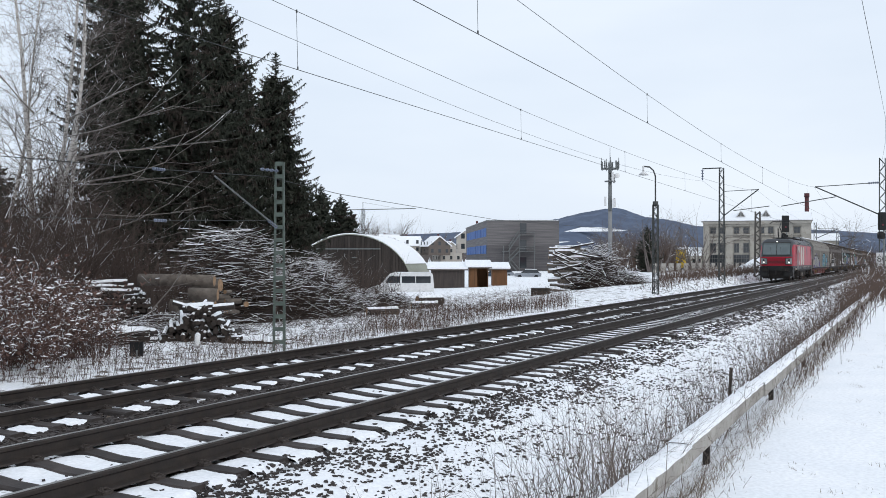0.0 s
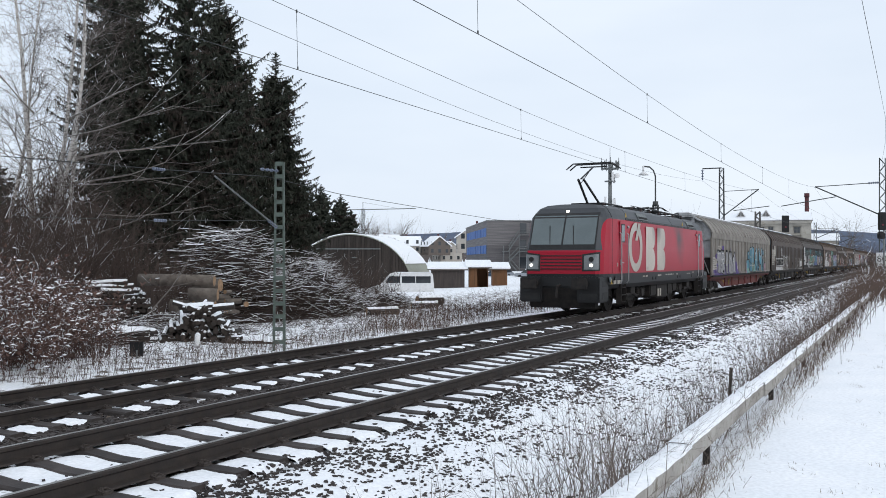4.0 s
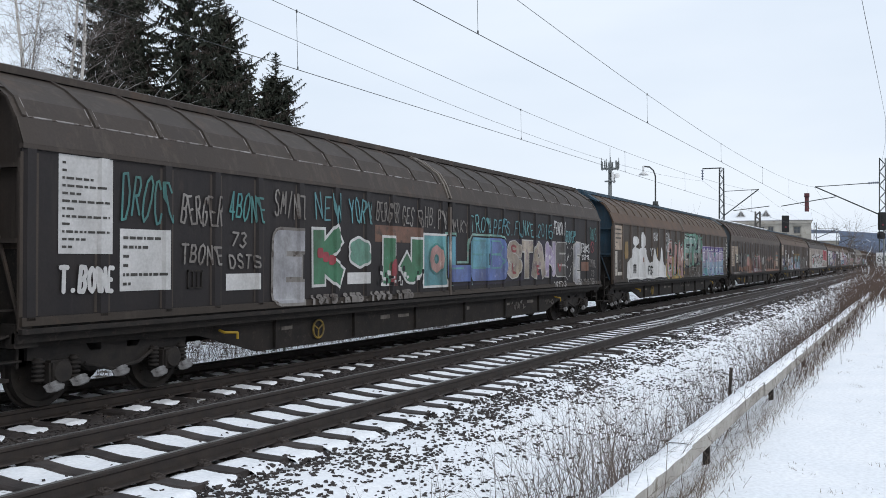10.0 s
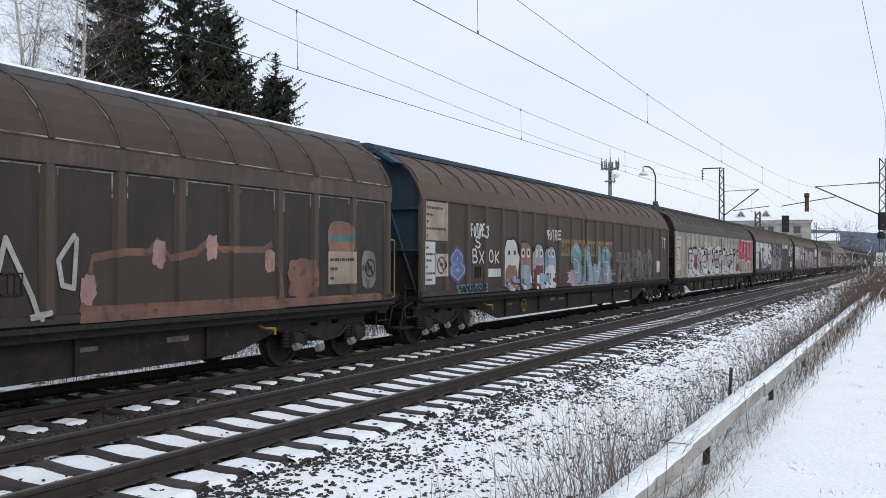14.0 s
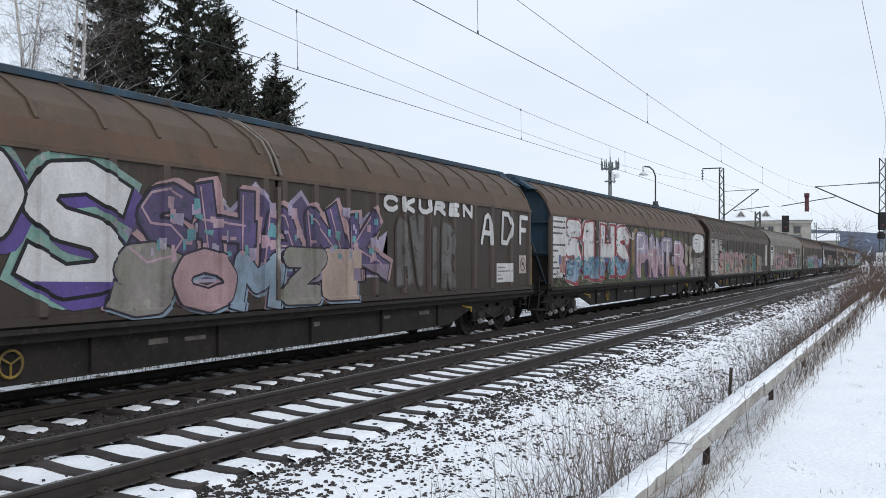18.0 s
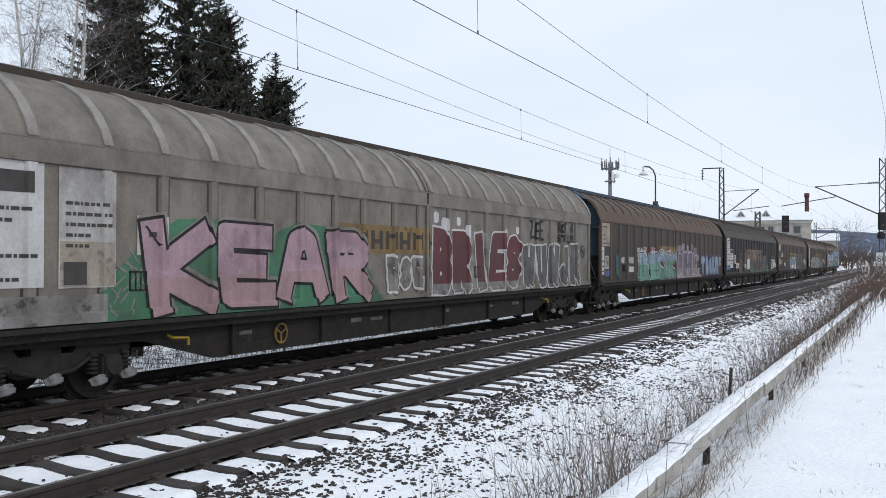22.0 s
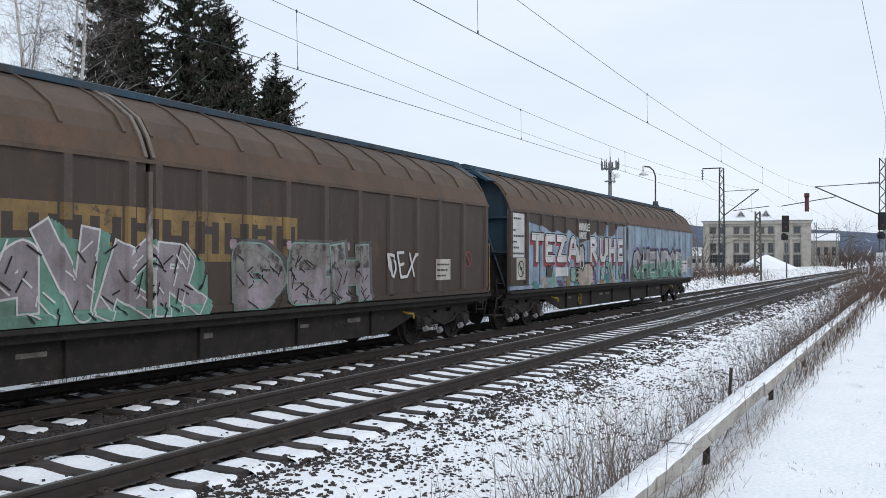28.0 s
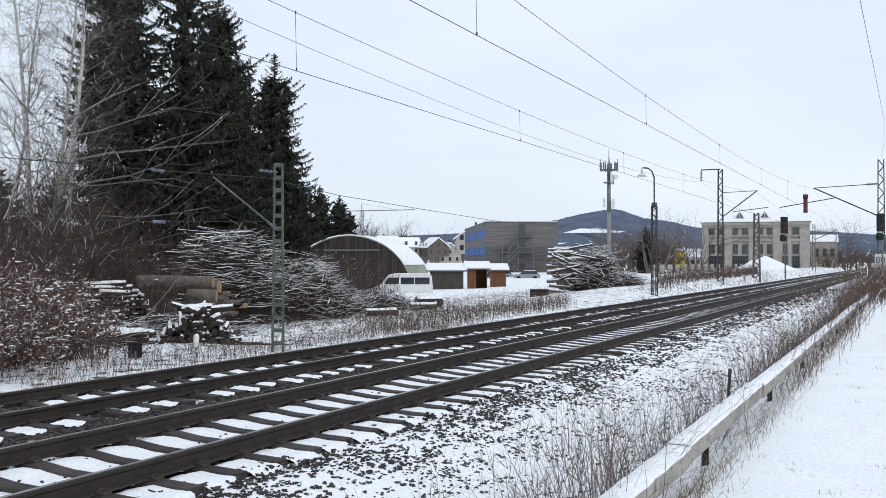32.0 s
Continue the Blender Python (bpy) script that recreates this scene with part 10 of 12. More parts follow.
def factory():
    f = thing("factory_building", "old beige rendered factory hall with rows of windows and snowy roof", "building", (211.0, 41.3, -0.7), -83)
    W, D_, H = 22.6, 34.0, 11.1
    fit = 22.6 / 24.25
    bm = B()
    box(bm, 0, W, 0.3, D_, 0, H)
    part("wall", bm, BEIGE, f)
    # pilasters and bands stand proud of the recessed window fields
    cols = tuple((a * fit, b * fit) for a, b in ((1.5, 3.0), (3.6, 5.0), (7.0, 8.3), (9.1, 10.5), (12.7, 14.0), (14.7, 16.0), (18.3, 19.3), (20.4, 21.9)))
    for a, b in ((0, 1.3), (5.2, 6.8), (10.7, 12.5), (16.2, 18.1), (19.5, 20.2), (22.1, 24.25)):
        bm = B()
        box(bm, a * fit, b * fit, 0, 0.3, 0, H - 0.6)
        part("pilaster", bm, BEIGE, f)
    for z0, z1, d in ((7.0, 7.4, 0.1), (8.0, 8.25, 0.05), (H - 1.1, H - 0.6, 0.02), (H - 0.6, H, -0.3), (0, 0.6, 0.05)):
        bm = B()
        box(bm, -0.1 if d < 0 else 0, W + (0.1 if d < 0 else 0), d - 0.15, 0.3, z0, z1)
        part("cornice", bm, BEIGE, f)
    for a, b in cols:
        for z0, z1 in ((8.5, 9.7), (4.2, 6.2)):
            if round(a / fit, 1) == 18.3 and z0 > 8:
                continue
            bm = B()
            box(bm, a + 0.1, b - 0.1, 0.2, 0.29, z0, z1)
            w = part("window", bm, WINDOW, f)
            bm = B()
            box(bm, (a + b) / 2 - 0.05, (a + b) / 2 + 0.05, 0.14, 0.19, z0, z1)
            for zz in (z0 - 0.08, (z0 + z1) / 2 - 0.04, z1):
                box(bm, a + 0.05, b - 0.05, 0.14, 0.19, zz, zz + 0.08)
            part("window_frame", bm, WINFRAME, w)
    for a, b in ((1.5, 4.9), (7.0, 10.5), (12.7, 16.0), (18.3, 19.3), (20.4, 21.9)):
        a, b = a * fit, b * fit
        bm = B()
        box(bm, a, b, 0.2, 0.29, 1.0, 3.7)
        w = part("hall_window", bm, WINDOW, f)
        bm = B()
        k = max(1, round((b - a) / 0.55))
        for i in range(k + 1):
            x = a + (b - a) * i / k
            box(bm, x - 0.035, x + 0.035, 0.14, 0.19, 1.0, 3.7)
        for zz in (1.0, 1.9, 2.8, 3.65):
            box(bm, a, b, 0.145, 0.185, zz, zz + 0.06)
        part("glazing_grid", bm, WINFRAME, w)
    bm = B()
    prism(bm, [(-0.5, H), (-0.5, H + 0.1), (7.0, H + 2.1), (14.5, H + 0.1), (14.5, H)], -0.4, W + 0.3)
    part("roof", bm, SLATE, f)
    bm = B()
    prism(bm, [(-0.45, H + 0.12), (-0.4, H + 0.3), (7.0, H + 2.3), (7.0, H + 2.12)], -0.35, W + 0.25)
    part("roof_snow", bm, SNOW_LUMP, f)
    for u in (8.0, 13.3):
        bm = B()
        prism(bm, [(u - 1.3, H + 1.0), (u, H + 2.75), (u + 1.3, H + 1.0)], 2.2, 6.0, "y")
        part("roof_skylight", bm, SNOW_LUMP, f)
        bm = B()
        prism(bm, [(u - 0.85, H + 1.15), (u, H + 2.4), (u + 0.85, H + 1.15)], 2.1, 2.19, "y")
        part("skylight_glazing", bm, WINFRAME, f)
        for p, q in (((u - 0.95, H + 1.1), (u, H + 2.55)), ((u + 0.95, H + 1.1), (u, H + 2.55)), ((u, H + 1.1), (u, H + 2.5)), ((u - 0.95, H + 1.12), (u + 0.95, H + 1.12))):
            bm = B()
            tube(bm, (p[0], 2.08, p[1]), (q[0], 2.08, q[1]), 0.07, n=4)
            part("skylight_bar", bm, WHITE, f)
    bm = B()
    prism(bm, [(0.3, H), (7.0, H + 2.0), (13.7, H)], W - 0.02, W + 0.12)
    part("gable", bm, BEIGE, f)
    for i in range(5):
        bm = B()
        box(bm, W - 0.02, W + 0.04, 2.5 + i * 6, 4.0 + i * 6, 4.0, 6.4)
        part("side_window", bm, WINDOW, f)
    # low annex and red chimney beyond
    a = thing("factory_annex", "low beige annex with a snowy roof", "building", (246.0, 21.4, -0.4), -84)
    bm = B()
    box(bm, 0, 6.0, 0, 10, 0, 7.0)
    part("wall", bm, BEIGE, a)
    bm = B()
    prism(bm, [(-0.3, 7.0), (-0.3, 7.2), (5, 9.0), (10.3, 7.2), (10.3, 7.0)], -0.3, 6.3)
    part("roof_snow", bm, SNOW_LUMP, a)
    for i in range(3):
        bm = B()
        box(bm, 0.8 + i * 1.8, 1.7 + i * 1.8, -0.04, 0.01, 3.4, 5.4)
        part("window", bm, WINDOW, a)
    c = thing("factory_chimney", "dark red brick factory chimney", "chimney", (246.3, 22.75, -0.6))
    bm = B()
    tube(bm, (0, 0, 0), (0, 0, 18.2), 0.62, 0.5, n=14)
    part("shaft", bm, BRICKRED, c)
    bm = B()
    tube(bm, (0, 0, 18.2), (0, 0, 19.2), 0.62, 0.62, n=14)
    part("crown", bm, BRICKRED, c)
    # side hall to the west of the factory
    h = thing("low_hall", "low beige hall beside the factory", "building", (209.6, 46.0, -0.7), -82)
    bm = B()
    box(bm, 0, 4.6, 0, 9, 0, 3.4)
    part("wall", bm, BEIGE, h)
    bm = B()
    prism(bm, [(-0.3, 3.4), (-0.3, 3.6), (4.5, 5.4), (9.3, 3.6), (9.3, 3.4)], -0.3, 4.8)
    part("roof_snow", bm, SNOW_LUMP, h)
    for i in range(4):
        bm = B()
        box(bm, 0.3 + i * 1.1, 0.9 + i * 1.1, -0.04, 0.01, 0.8, 2.8)
        part("window", bm, WINDOW, h)


def silo():
    s = thing("yellow_silo", "yellow cylindrical silo with a pale cap", "silo", (191.7, 42.1, -0.4))
    bm = B()
    tube(bm, (0, 0, 0.6), (0, 0, 4.3), 1.05, n=24)
    part("drum", bm, mat("yellow_silo_paint", (0.55, 0.36, 0.02), (0.45, 0.3, 0.03), 1, 0.5), s)
    bm = B()
    tube(bm, (0, 0, 4.3), (0, 0, 4.8), 1.1, 0.75, n=24)
    part("cap", bm, WHITE, s)
    bm = B()
    for a in range(4):
        tube(bm, (math.cos(a * 1.57 + 0.7), math.sin(a * 1.57 + 0.7), 0), (math.cos(a * 1.57 + 0.7), math.sin(a * 1.57 + 0.7), 0.7), 0.09, n=6)
    part("legs", bm, GALV, s)


def radio_tower():
    t = thing("radio_tower", "slender pale steel radio tower with antenna platforms", "radio tower", (155.8, 46.45, -0.6))
    bm = B()
    tube(bm, (0, 0, 0), (0, 0, 10.9), 0.37, 0.34, n=14)
    part("lower_shaft", bm, mat("pale_tower_steel", (0.25, 0.255, 0.26), (0.19, 0.195, 0.2), 1, 0.7), t)
    bm = B()
    tube(bm, (0, 0, 10.9), (0, 0, 17.6), 0.36, 0.3, n=12)
    tube(bm, (0, 0, 17.6), (0, 0, 19.4), 0.32, n=10)
    part("upper_shaft", bm, GALV, t)
    bm = B()
    tube(bm, (0, 0, 19.4), (0, 0, 22.0), 0.07, 0.03, n=6)
    part("top_rod", bm, GALV, t)
    for z, r in ((18.2, 1.45), (16.0, 0.95)):
        bm = B()
        tube(bm, (0, 0, z), (0, 0, z + 0.18), r, n=18)
        part("platform", bm, GALV, t)
    for i in range(9):
        a = i * 2 * math.pi / 9
        bm = B()
        x, y = 1.5 * math.cos(a), 1.5 * math.sin(a)
        tube(bm, (x, y, 18.0), (x, y, 20.2 if i % 2 else 19.4), 0.05, n=5)
        box(bm, x - 0.1, x + 0.1, y - 0.1, y + 0.1, 18.3, 19.6)
        part("antenna", bm, GALV, t)
    for a, z in ((4.0, 16.8), (5.6, 16.6), (2.0, 12.6), (4.2, 12.2), (5.4, 12.4)):
        bm = B()
        x, y = 0.85 * math.cos(a), 0.85 * math.sin(a)
        box(bm, x - 0.16, x + 0.16, y - 0.16, y + 0.16, z - 0.8, z + 0.8)
        part("antenna_panel", bm, WHITE, t)
    bm = B()
    tube(bm, (-0.2, -1.25, 17.0), (-0.4, -1.5, 17.0), 0.42, n=14)
    part("dish", bm, WHITE, t)


def house(label, at, rz, w, d, h, wall, roof_h, storeys=2):
    o = thing("house", label, "house", at, rz, group="houses in the town")
    bm = B()
    prism(bm, [(-w / 2, 0), (w / 2, 0), (w / 2, h), (0, h + roof_h), (-w / 2, h)], 0, d, "y")
    part("wall", bm, wall, o)
    for s in (-1, 1):
        bm = B()
        prism(bm, [(s * (w / 2 + 0.5), h - 0.35), (s * (w / 2 + 0.5), h + 0.05), (0, h + roof_h + 0.45), (0, h + roof_h + 0.05)], -0.5, d + 0.5, "y")
        part("snowy_roof", bm, SNOW_LUMP, o)
    for k in range(storeys):
        for i in range(3):
            u = -w / 2 + w * (i + 0.5) / 3
            bm = B()
            box(bm, u - 0.5, u + 0.5, -0.05, 0.02, 1.0 + 2.8 * k, 2.4 + 2.8 * k)
            part("window", bm, WINDOW, o)
        for i in range(3):
            v = d * (i + 0.5) / 3
            for s in (-1, 1):
                bm = B()
                box(bm, s * w / 2 - 0.03, s * w / 2 + 0.03, v - 0.5, v + 0.5, 1.0 + 2.8 * k, 2.4 + 2.8 * k)
                part("window", bm, WINDOW, o)
    bm = B()
    box(bm, 0.8, 1.4, d * 0.4, d * 0.4 + 0.6, h + roof_h * 0.5, h + roof_h + 1.2)
    part("chimney", bm, BRICKRED, o)


DARKBOARD = mat("dark_grey_brown_boards", (0.08, 0.066, 0.06), (0.055, 0.047, 0.044), 1.5, 0.9, streak=(4, 4, 0.4))
barn()
shed("dark grey-brown boarded shed with a thick snow roof", (85.15, 42.7, -1.55), -63, 3.5, 3.2, 2.2, DARKBOARD)
shed("orange-brown shed with an open doorway and snow roof", (86.75, 39.9, -1.5), -63, 2.0, 2.4, 2.35, OCHRE, (0.0, 0.9))
shed("orange-brown shed with a snow roof behind the others", (96.2, 41.6, -1.3), -63, 1.7, 2.6, 1.9, OCHRE)
minibus()
CARBLUE = mat("dark_blue_car_paint", (0.04, 0.06, 0.09), (0.035, 0.05, 0.08), 2, 0.3)
CARGREY = mat("silver_car_paint", (0.3, 0.32, 0.35), (0.26, 0.28, 0.31), 2, 0.3, 0.3)
car("dark blue parked car", (133.0, 58.5, -1.2), 110, CARBLUE)
car("silver parked car with snow on its roof", (136.0, 54.0, -1.2), 115, CARGREY)
car("grey parked car with snow on its roof", (140.5, 60.5, -1.2), 110, CARGREY)
car("dark parked car beside the factory", (203.0, 43.5, -0.5), 110, CARBLUE)
office()
factory()
silo()
radio_tower()
for spec in (
        ("cream gabled house behind the office", (226.7, 105.7, 3.8), -62, 9, 11, 4.4, CREAM, 3.2),
        ("grey house with a broad snowy roof", (330.4, 188.6, 4.9), 35, 9, 13, 3.4, GREYWOOD, 3.6),
        ("low house with a broad snow roof", (316.7, 171.3, 4.3), 45, 8, 12, 3.2, CREAM, 3.2),
        ("brown house with a snowy roof", (311.5, 159.7, 3.6), -40, 9, 9, 3.6, GREYWOOD, 3.4),
        ("small snowy house beyond the yard", (305.0, 172.0, 1.0), 10, 8, 9, 4.6, CREAM, 3.2),
        ("snowy house beyond the yard", (322.0, 160.0, 1.0), -45, 9, 10, 4.4, CREAM, 3.4),
        ("house beyond the brushwood", (330.0, 95.0, 0.0), -50, 9, 10, 4.4, CREAM, 3.4),
        ("cream house beyond the brushwood", (300.0, 77.0, 0.0), -60, 8, 9, 3.2, CREAM, 2.6),
        ("pale house with a snow roof beyond the factory", (360.0, 33.0, 0.0), -60, 10, 11, 5.0, CREAM, 3.6),
        ("house with a snow roof near the line", (420.0, 30.0, 0.0), -30, 10, 11, 5.0, CREAM, 3.6),
        ("distant house with a snow roof", (480.0, 42.0, 0.5), 20, 10, 11, 5.0, CREAM, 3.6)):
    house(*spec)


def hedge_walls():
    w = thing("concrete_fence", "pale grey concrete panel fence", "fence")
    for i in range(14):
        bm = B()
        x0, y0 = 150.0 + i * 3.4, 37.5 - i * 0.55
        box(bm, x0, x0 + 3.3, y0, y0 + 0.15, -0.6, 1.2)
        part("fence_panel", bm, CONCRETE, w)
    h = B()
    k = 28
    top = {}
    for i in range(k + 1):
        for j in range(k + 1):
            u, v = i / k * 2 - 1, j / k * 2 - 1
            r = math.hypot(u, v)
            z = max(0, 1 - r) * 3.2 + max(0, 0.5 - math.hypot(u - 0.1, v + 0.5)) * 2.2
            z += 0.35 * noise.noise((u * 4, v * 4, 1)) * (1 - min(1, r))
            top[i, j] = h.verts.new((157.0 + v * 2.5, 20.8 + u * 7.0, -0.5 + z))
    for i in range(k):
        for j in range(k):
            h.faces.new((top[i, j], top[i, j + 1], top[i + 1, j + 1], top[i + 1, j]))
    bmesh.ops.recalc_face_normals(h, faces=h.faces[:])
    tagged(part("snow_heap", h, SNOW_LUMP, smooth=True), "big cleared heap of snow before the factory", "snow heap")
    c = thing("tower_crane", "thin distant tower crane", "crane", (281.0, 175.1, 0))
    bm = B()
    lattice(bm, 0, 0, 0, 20.2, 0.9, 0.9, 1.4, 0.12)
    part("mast", bm, GALV, c)
    bm = B()
    path(bm, [(-2.0, 4.0, 19.8), (8.5, -17.0, 20.3)], 0.16, 5)
    path(bm, [(0, 0, 22.5), (5.5, -11, 20.4)], 0.05, 4)
    path(bm, [(0, 0, 20), (0, 0, 22.5)], 0.12, 4)
    part("jib", bm, GALV, c)


hedge_walls()

# ---- hills and snow fields ----


def hills():
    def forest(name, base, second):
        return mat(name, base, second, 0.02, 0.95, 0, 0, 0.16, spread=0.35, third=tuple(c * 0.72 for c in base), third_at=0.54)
    ridge = thing("wooded_hill", "distant wooded hill under the winter sky", "hill", kind="structure")
    prof = ((-300, 60), (56, 75), (185, 84), (423, 92), (515, 95.5), (539, 101.5), (566, 109), (601, 115.5), (640, 120), (678, 135.5), (698, 142.5), (709, 145), (728, 144), (746, 141), (772, 135.5), (797, 131), (846, 117), (890, 108), (973, 92), (1111, 77), (1250, 71), (2000, 62))
    verts, faces = [], []
    for i, y in enumerate(np.arange(-300, 2000, 5.0)):
        z = lerp_table(y, prof) + 1.0 * noise.noise((y * 0.05, 0, 0)) + 1.3 * noise.noise((y * 0.19, 4, 0))
        x = 2434 - (y - 725) * 0.5
        for k, (dx, fz) in enumerate(((-700, 0.0), (-430, 0.35), (-220, 0.68), (0, 1.0), (300, 0.6))):
            verts.append((x + dx, y, z * fz + (5 * noise.noise((y * 0.02, dx * 0.01, 2)) if 0 < fz < 1 else 0)))
    w = 5
    k = len(verts) // w
    faces = [(i * w + j, i * w + j + 1, (i + 1) * w + j + 1, (i + 1) * w + j) for i in range(k - 1) for j in range(w - 1)]
    # bluish base colour stands in for aerial haze over the far forest
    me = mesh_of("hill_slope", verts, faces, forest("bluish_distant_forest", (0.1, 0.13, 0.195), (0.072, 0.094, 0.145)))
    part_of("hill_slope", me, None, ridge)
    # snow fields and a far wood line in front of it
    f = thing("snow_field", "open snow field on the far slope", "field", kind="structure")
    for x, y0, y1, z0, z1 in ((1200, 420, 620, 24, 27),):
        verts = [(x - 40, y0, z0), (x - 40, y1, z0), (x + 60, y1 - 10, z1), (x + 60, y0 + 15, z1 + 2)]
        part_of("field", mesh_of("field", verts, [(0, 1, 2, 3)], SNOW), None, f)
    verts = [(2095, 741, 70), (2108, 700, 81), (2108, 656, 80.5), (2097, 610, 75), (2095, 581, 72), (2093, 600, 69.5), (2093, 680, 70)]
    part_of("field", mesh_of("field", verts, [tuple(range(7))], SNOW), None, f)


hills()

# ---- plants ----


class Soup:
    """Loose triangles and quads gathered for one mesh."""

    def __init__(self):
        self.v, self.f, self.m = [], [], []

    def stem(self, p, q, r0, r1, n=3, mi=0):
        d = q - p
        if d.length < 1e-5:
            return
        d.normalize()
        a = d.orthogonal().normalized()
        b = d.cross(a)
        o = len(self.v)
        for c, r in ((p, r0), (q, r1)):
            for i in range(n):
                w = 2 * math.pi * i / n
                self.v.append(c + (a * math.cos(w) + b * math.sin(w)) * r)
        for i in range(n):
            self.f.append((o + i, o + (i + 1) % n, o + n + (i + 1) % n, o + n + i))
            self.m.append(mi)

    def tip(self, p, q, r, mi=0):
        """A twig end that runs out to a point."""
        d = q - p
        if d.length < 1e-5:
            return
        a = d.orthogonal().normalized() * r
        b = d.normalized().cross(a)
        o = len(self.v)
        self.v += [p + a, p - a * 0.5 + b * 0.87, p - a * 0.5 - b * 0.87, q]
        self.f += [(o, o + 1, o + 3), (o + 1, o + 2, o + 3), (o + 2, o, o + 3)]
        self.m += [mi] * 3

    def chain(self, pts, radii, n=7, mi=0):
        """One continuous tapering stem through several points."""
        o = len(self.v)
        k = len(pts)
        for i, (p, r) in enumerate(zip(pts, radii)):
            d = (pts[min(i + 1, k - 1)] - pts[max(i - 1, 0)]).normalized()
            a = d.orthogonal().normalized() if abs(d.z) < 0.9 else Vector((1, 0, 0))
            b = d.cross(a).normalized()
            for j in range(n):
                w = 2 * math.pi * j / n
                self.v.append(p + (a * math.cos(w) + b * math.sin(w)) * r)
        for i in range(k - 1):
            for j in range(n):
                self.f.append((o + i * n + j, o + i * n + (j + 1) % n, o + (i + 1) * n + (j + 1) % n, o + (i + 1) * n + j))
                self.m.append(mi)

    def blade(self, p, d, side, length, width, mi=0):
        o = len(self.v)
        self.v += [p - side * width, p + side * width, p + d * length]
        self.f.append((o, o + 1, o + 2))
        self.m.append(mi)

    def sheet(self, p, q, side, mi=0):
        o = len(self.v)
        self.v += [p - side, p + side, q + side * 0.6, q - side * 0.6]
        self.f.append((o, o + 1, o + 2, o + 3))
        self.m.append(mi)

    def mesh(self, name, materials):
        me = mesh_of(name, [tuple(c) for c in self.v], self.f, materials)
        me.polygons.foreach_set("material_index", self.m)
        return me


def rv(rng, s=1.0):
    return Vector((rng.uniform(-s, s), rng.uniform(-s, s), rng.uniform(-s, s)))


def spruce(label, at, height, radius, seed, low=0.6, snow=0.05, detail=1.0, thin=0.0):
    """Whorls of drooping boughs with upturned tips, set with short needled twigs; thin opens the crown."""
    rng = random.Random(seed)
    t = thing("spruce", label, "tree", at, rng.uniform(0, 360), group="dark spruces")
    s = Soup()
    s.stem(Vector((0, 0, 0)), Vector((0, 0, height)), height * 0.014, 0.02, 8)
    part_of("trunk", s.mesh("trunk", BARK), None, t)
    s = Soup()
    z = low
    fat = 0.021 / detail ** 0.9
    step = 0.17 / detail ** 0.5
    while z < height - 0.15:
        f = (height - z) / (height - low)
        reach = radius * min(1.0, 1.8 * f ** 0.78) * (0.95 + 0.1 * math.sin(z * 1.7 + seed))
        k = int((5 + 5 * min(1, f * 2.2)) * (1 - thin * 0.55))
        turn = rng.uniform(0, 6.283)
        for i in range(k):
            a = turn + 2 * math.pi * (i + rng.uniform(-0.35, 0.35)) / k
            L = max(0.2, reach * rng.uniform(0.62, 1.0) * (1.22 if rng.random() < 0.14 else 1))
            d = Vector((math.cos(a), math.sin(a), 0))
            side = Vector((-d.y, d.x, 0))
            tilt = rng.uniform(0.25, 0.6) if f > 0.3 else rng.uniform(-0.5, 0.25)
            p0 = Vector((0, 0, z + rng.uniform(-0.12, 0.12)))
            steps = max(2, int(L / step))
            prev = p0
            dead = rng.random() < 0.1 + 0.25 * thin
            for j in range(1, steps + 1):
                u = j / steps
                cur = p0 + d * (L * u) + side * (0.06 * L * math.sin(3 * u + i)) + Vector((0, 0, -tilt * L * u + (0.38 if f > 0.3 else 0.2) * L * u ** 3))
                s.tip(prev, cur, 0.03 * (1.1 - u), 1)
                if rng.random() < thin * 0.35:
                    prev = cur
                    continue
                w = (0.13 + 0.16 * (1 - u)) * min(1.0, 0.5 + L * 0.35) / detail ** 0.3
                needle = 3 if dead or rng.random() < 0.12 else 0
                for sgn in (-1, 1):
                    for _ in range(4 if u > 0.3 else 2):
                        dr = (side * sgn * rng.uniform(0.4, 1) + d * rng.uniform(0.3, 1.0) + Vector((0, 0, rng.uniform(-0.5, 0.25)))).normalized()
                        s.blade(prev.lerp(cur, rng.random()), dr, dr.cross(rv(rng)).normalized(), w * rng.uniform(0.6, 1.4), fat * rng.uniform(0.8, 1.6), needle)
                for _ in range(5 if L > 0.7 else 1):
                    dr = (Vector((0, 0, -1)) + d * 0.25 + rv(rng, 0.3)).normalized()
                    s.blade(prev.lerp(cur, rng.random()) + side * rng.uniform(-0.12, 0.12), dr, dr.cross(rv(rng)).normalized(), rng.uniform(0.15, 0.42) * min(1, L) * (1 - 0.35 * u), fat * rng.uniform(0.9, 1.7), needle)
                if u < 0.62 and L > 0.8:
                    for _ in range(4 if thin == 0 else 1):
                        dr = (rv(rng) + Vector((0, 0, -0.4))).normalized()
                        s.blade(cur, dr, dr.cross(rv(rng)).normalized(), 0.5, fat * 4.5, needle)
                if rng.random() < snow and u > 0.4:
                    s.sheet(prev + Vector((0, 0, 0.05)), cur + Vector((0, 0, 0.05)), side * 0.045, 2)
                prev = cur
        z += (0.17 + 0.13 * f) / detail ** 0.4 * (1 + 0.5 * thin)
    for _ in range(40):
        c = Vector((0, 0, height - rng.random() ** 2 * 1.2))
        dr = (rv(rng) + Vector((0, 0, 0.8))).normalized()
        s.blade(c, dr, dr.cross(rv(rng)).normalized(), 0.2, fat)
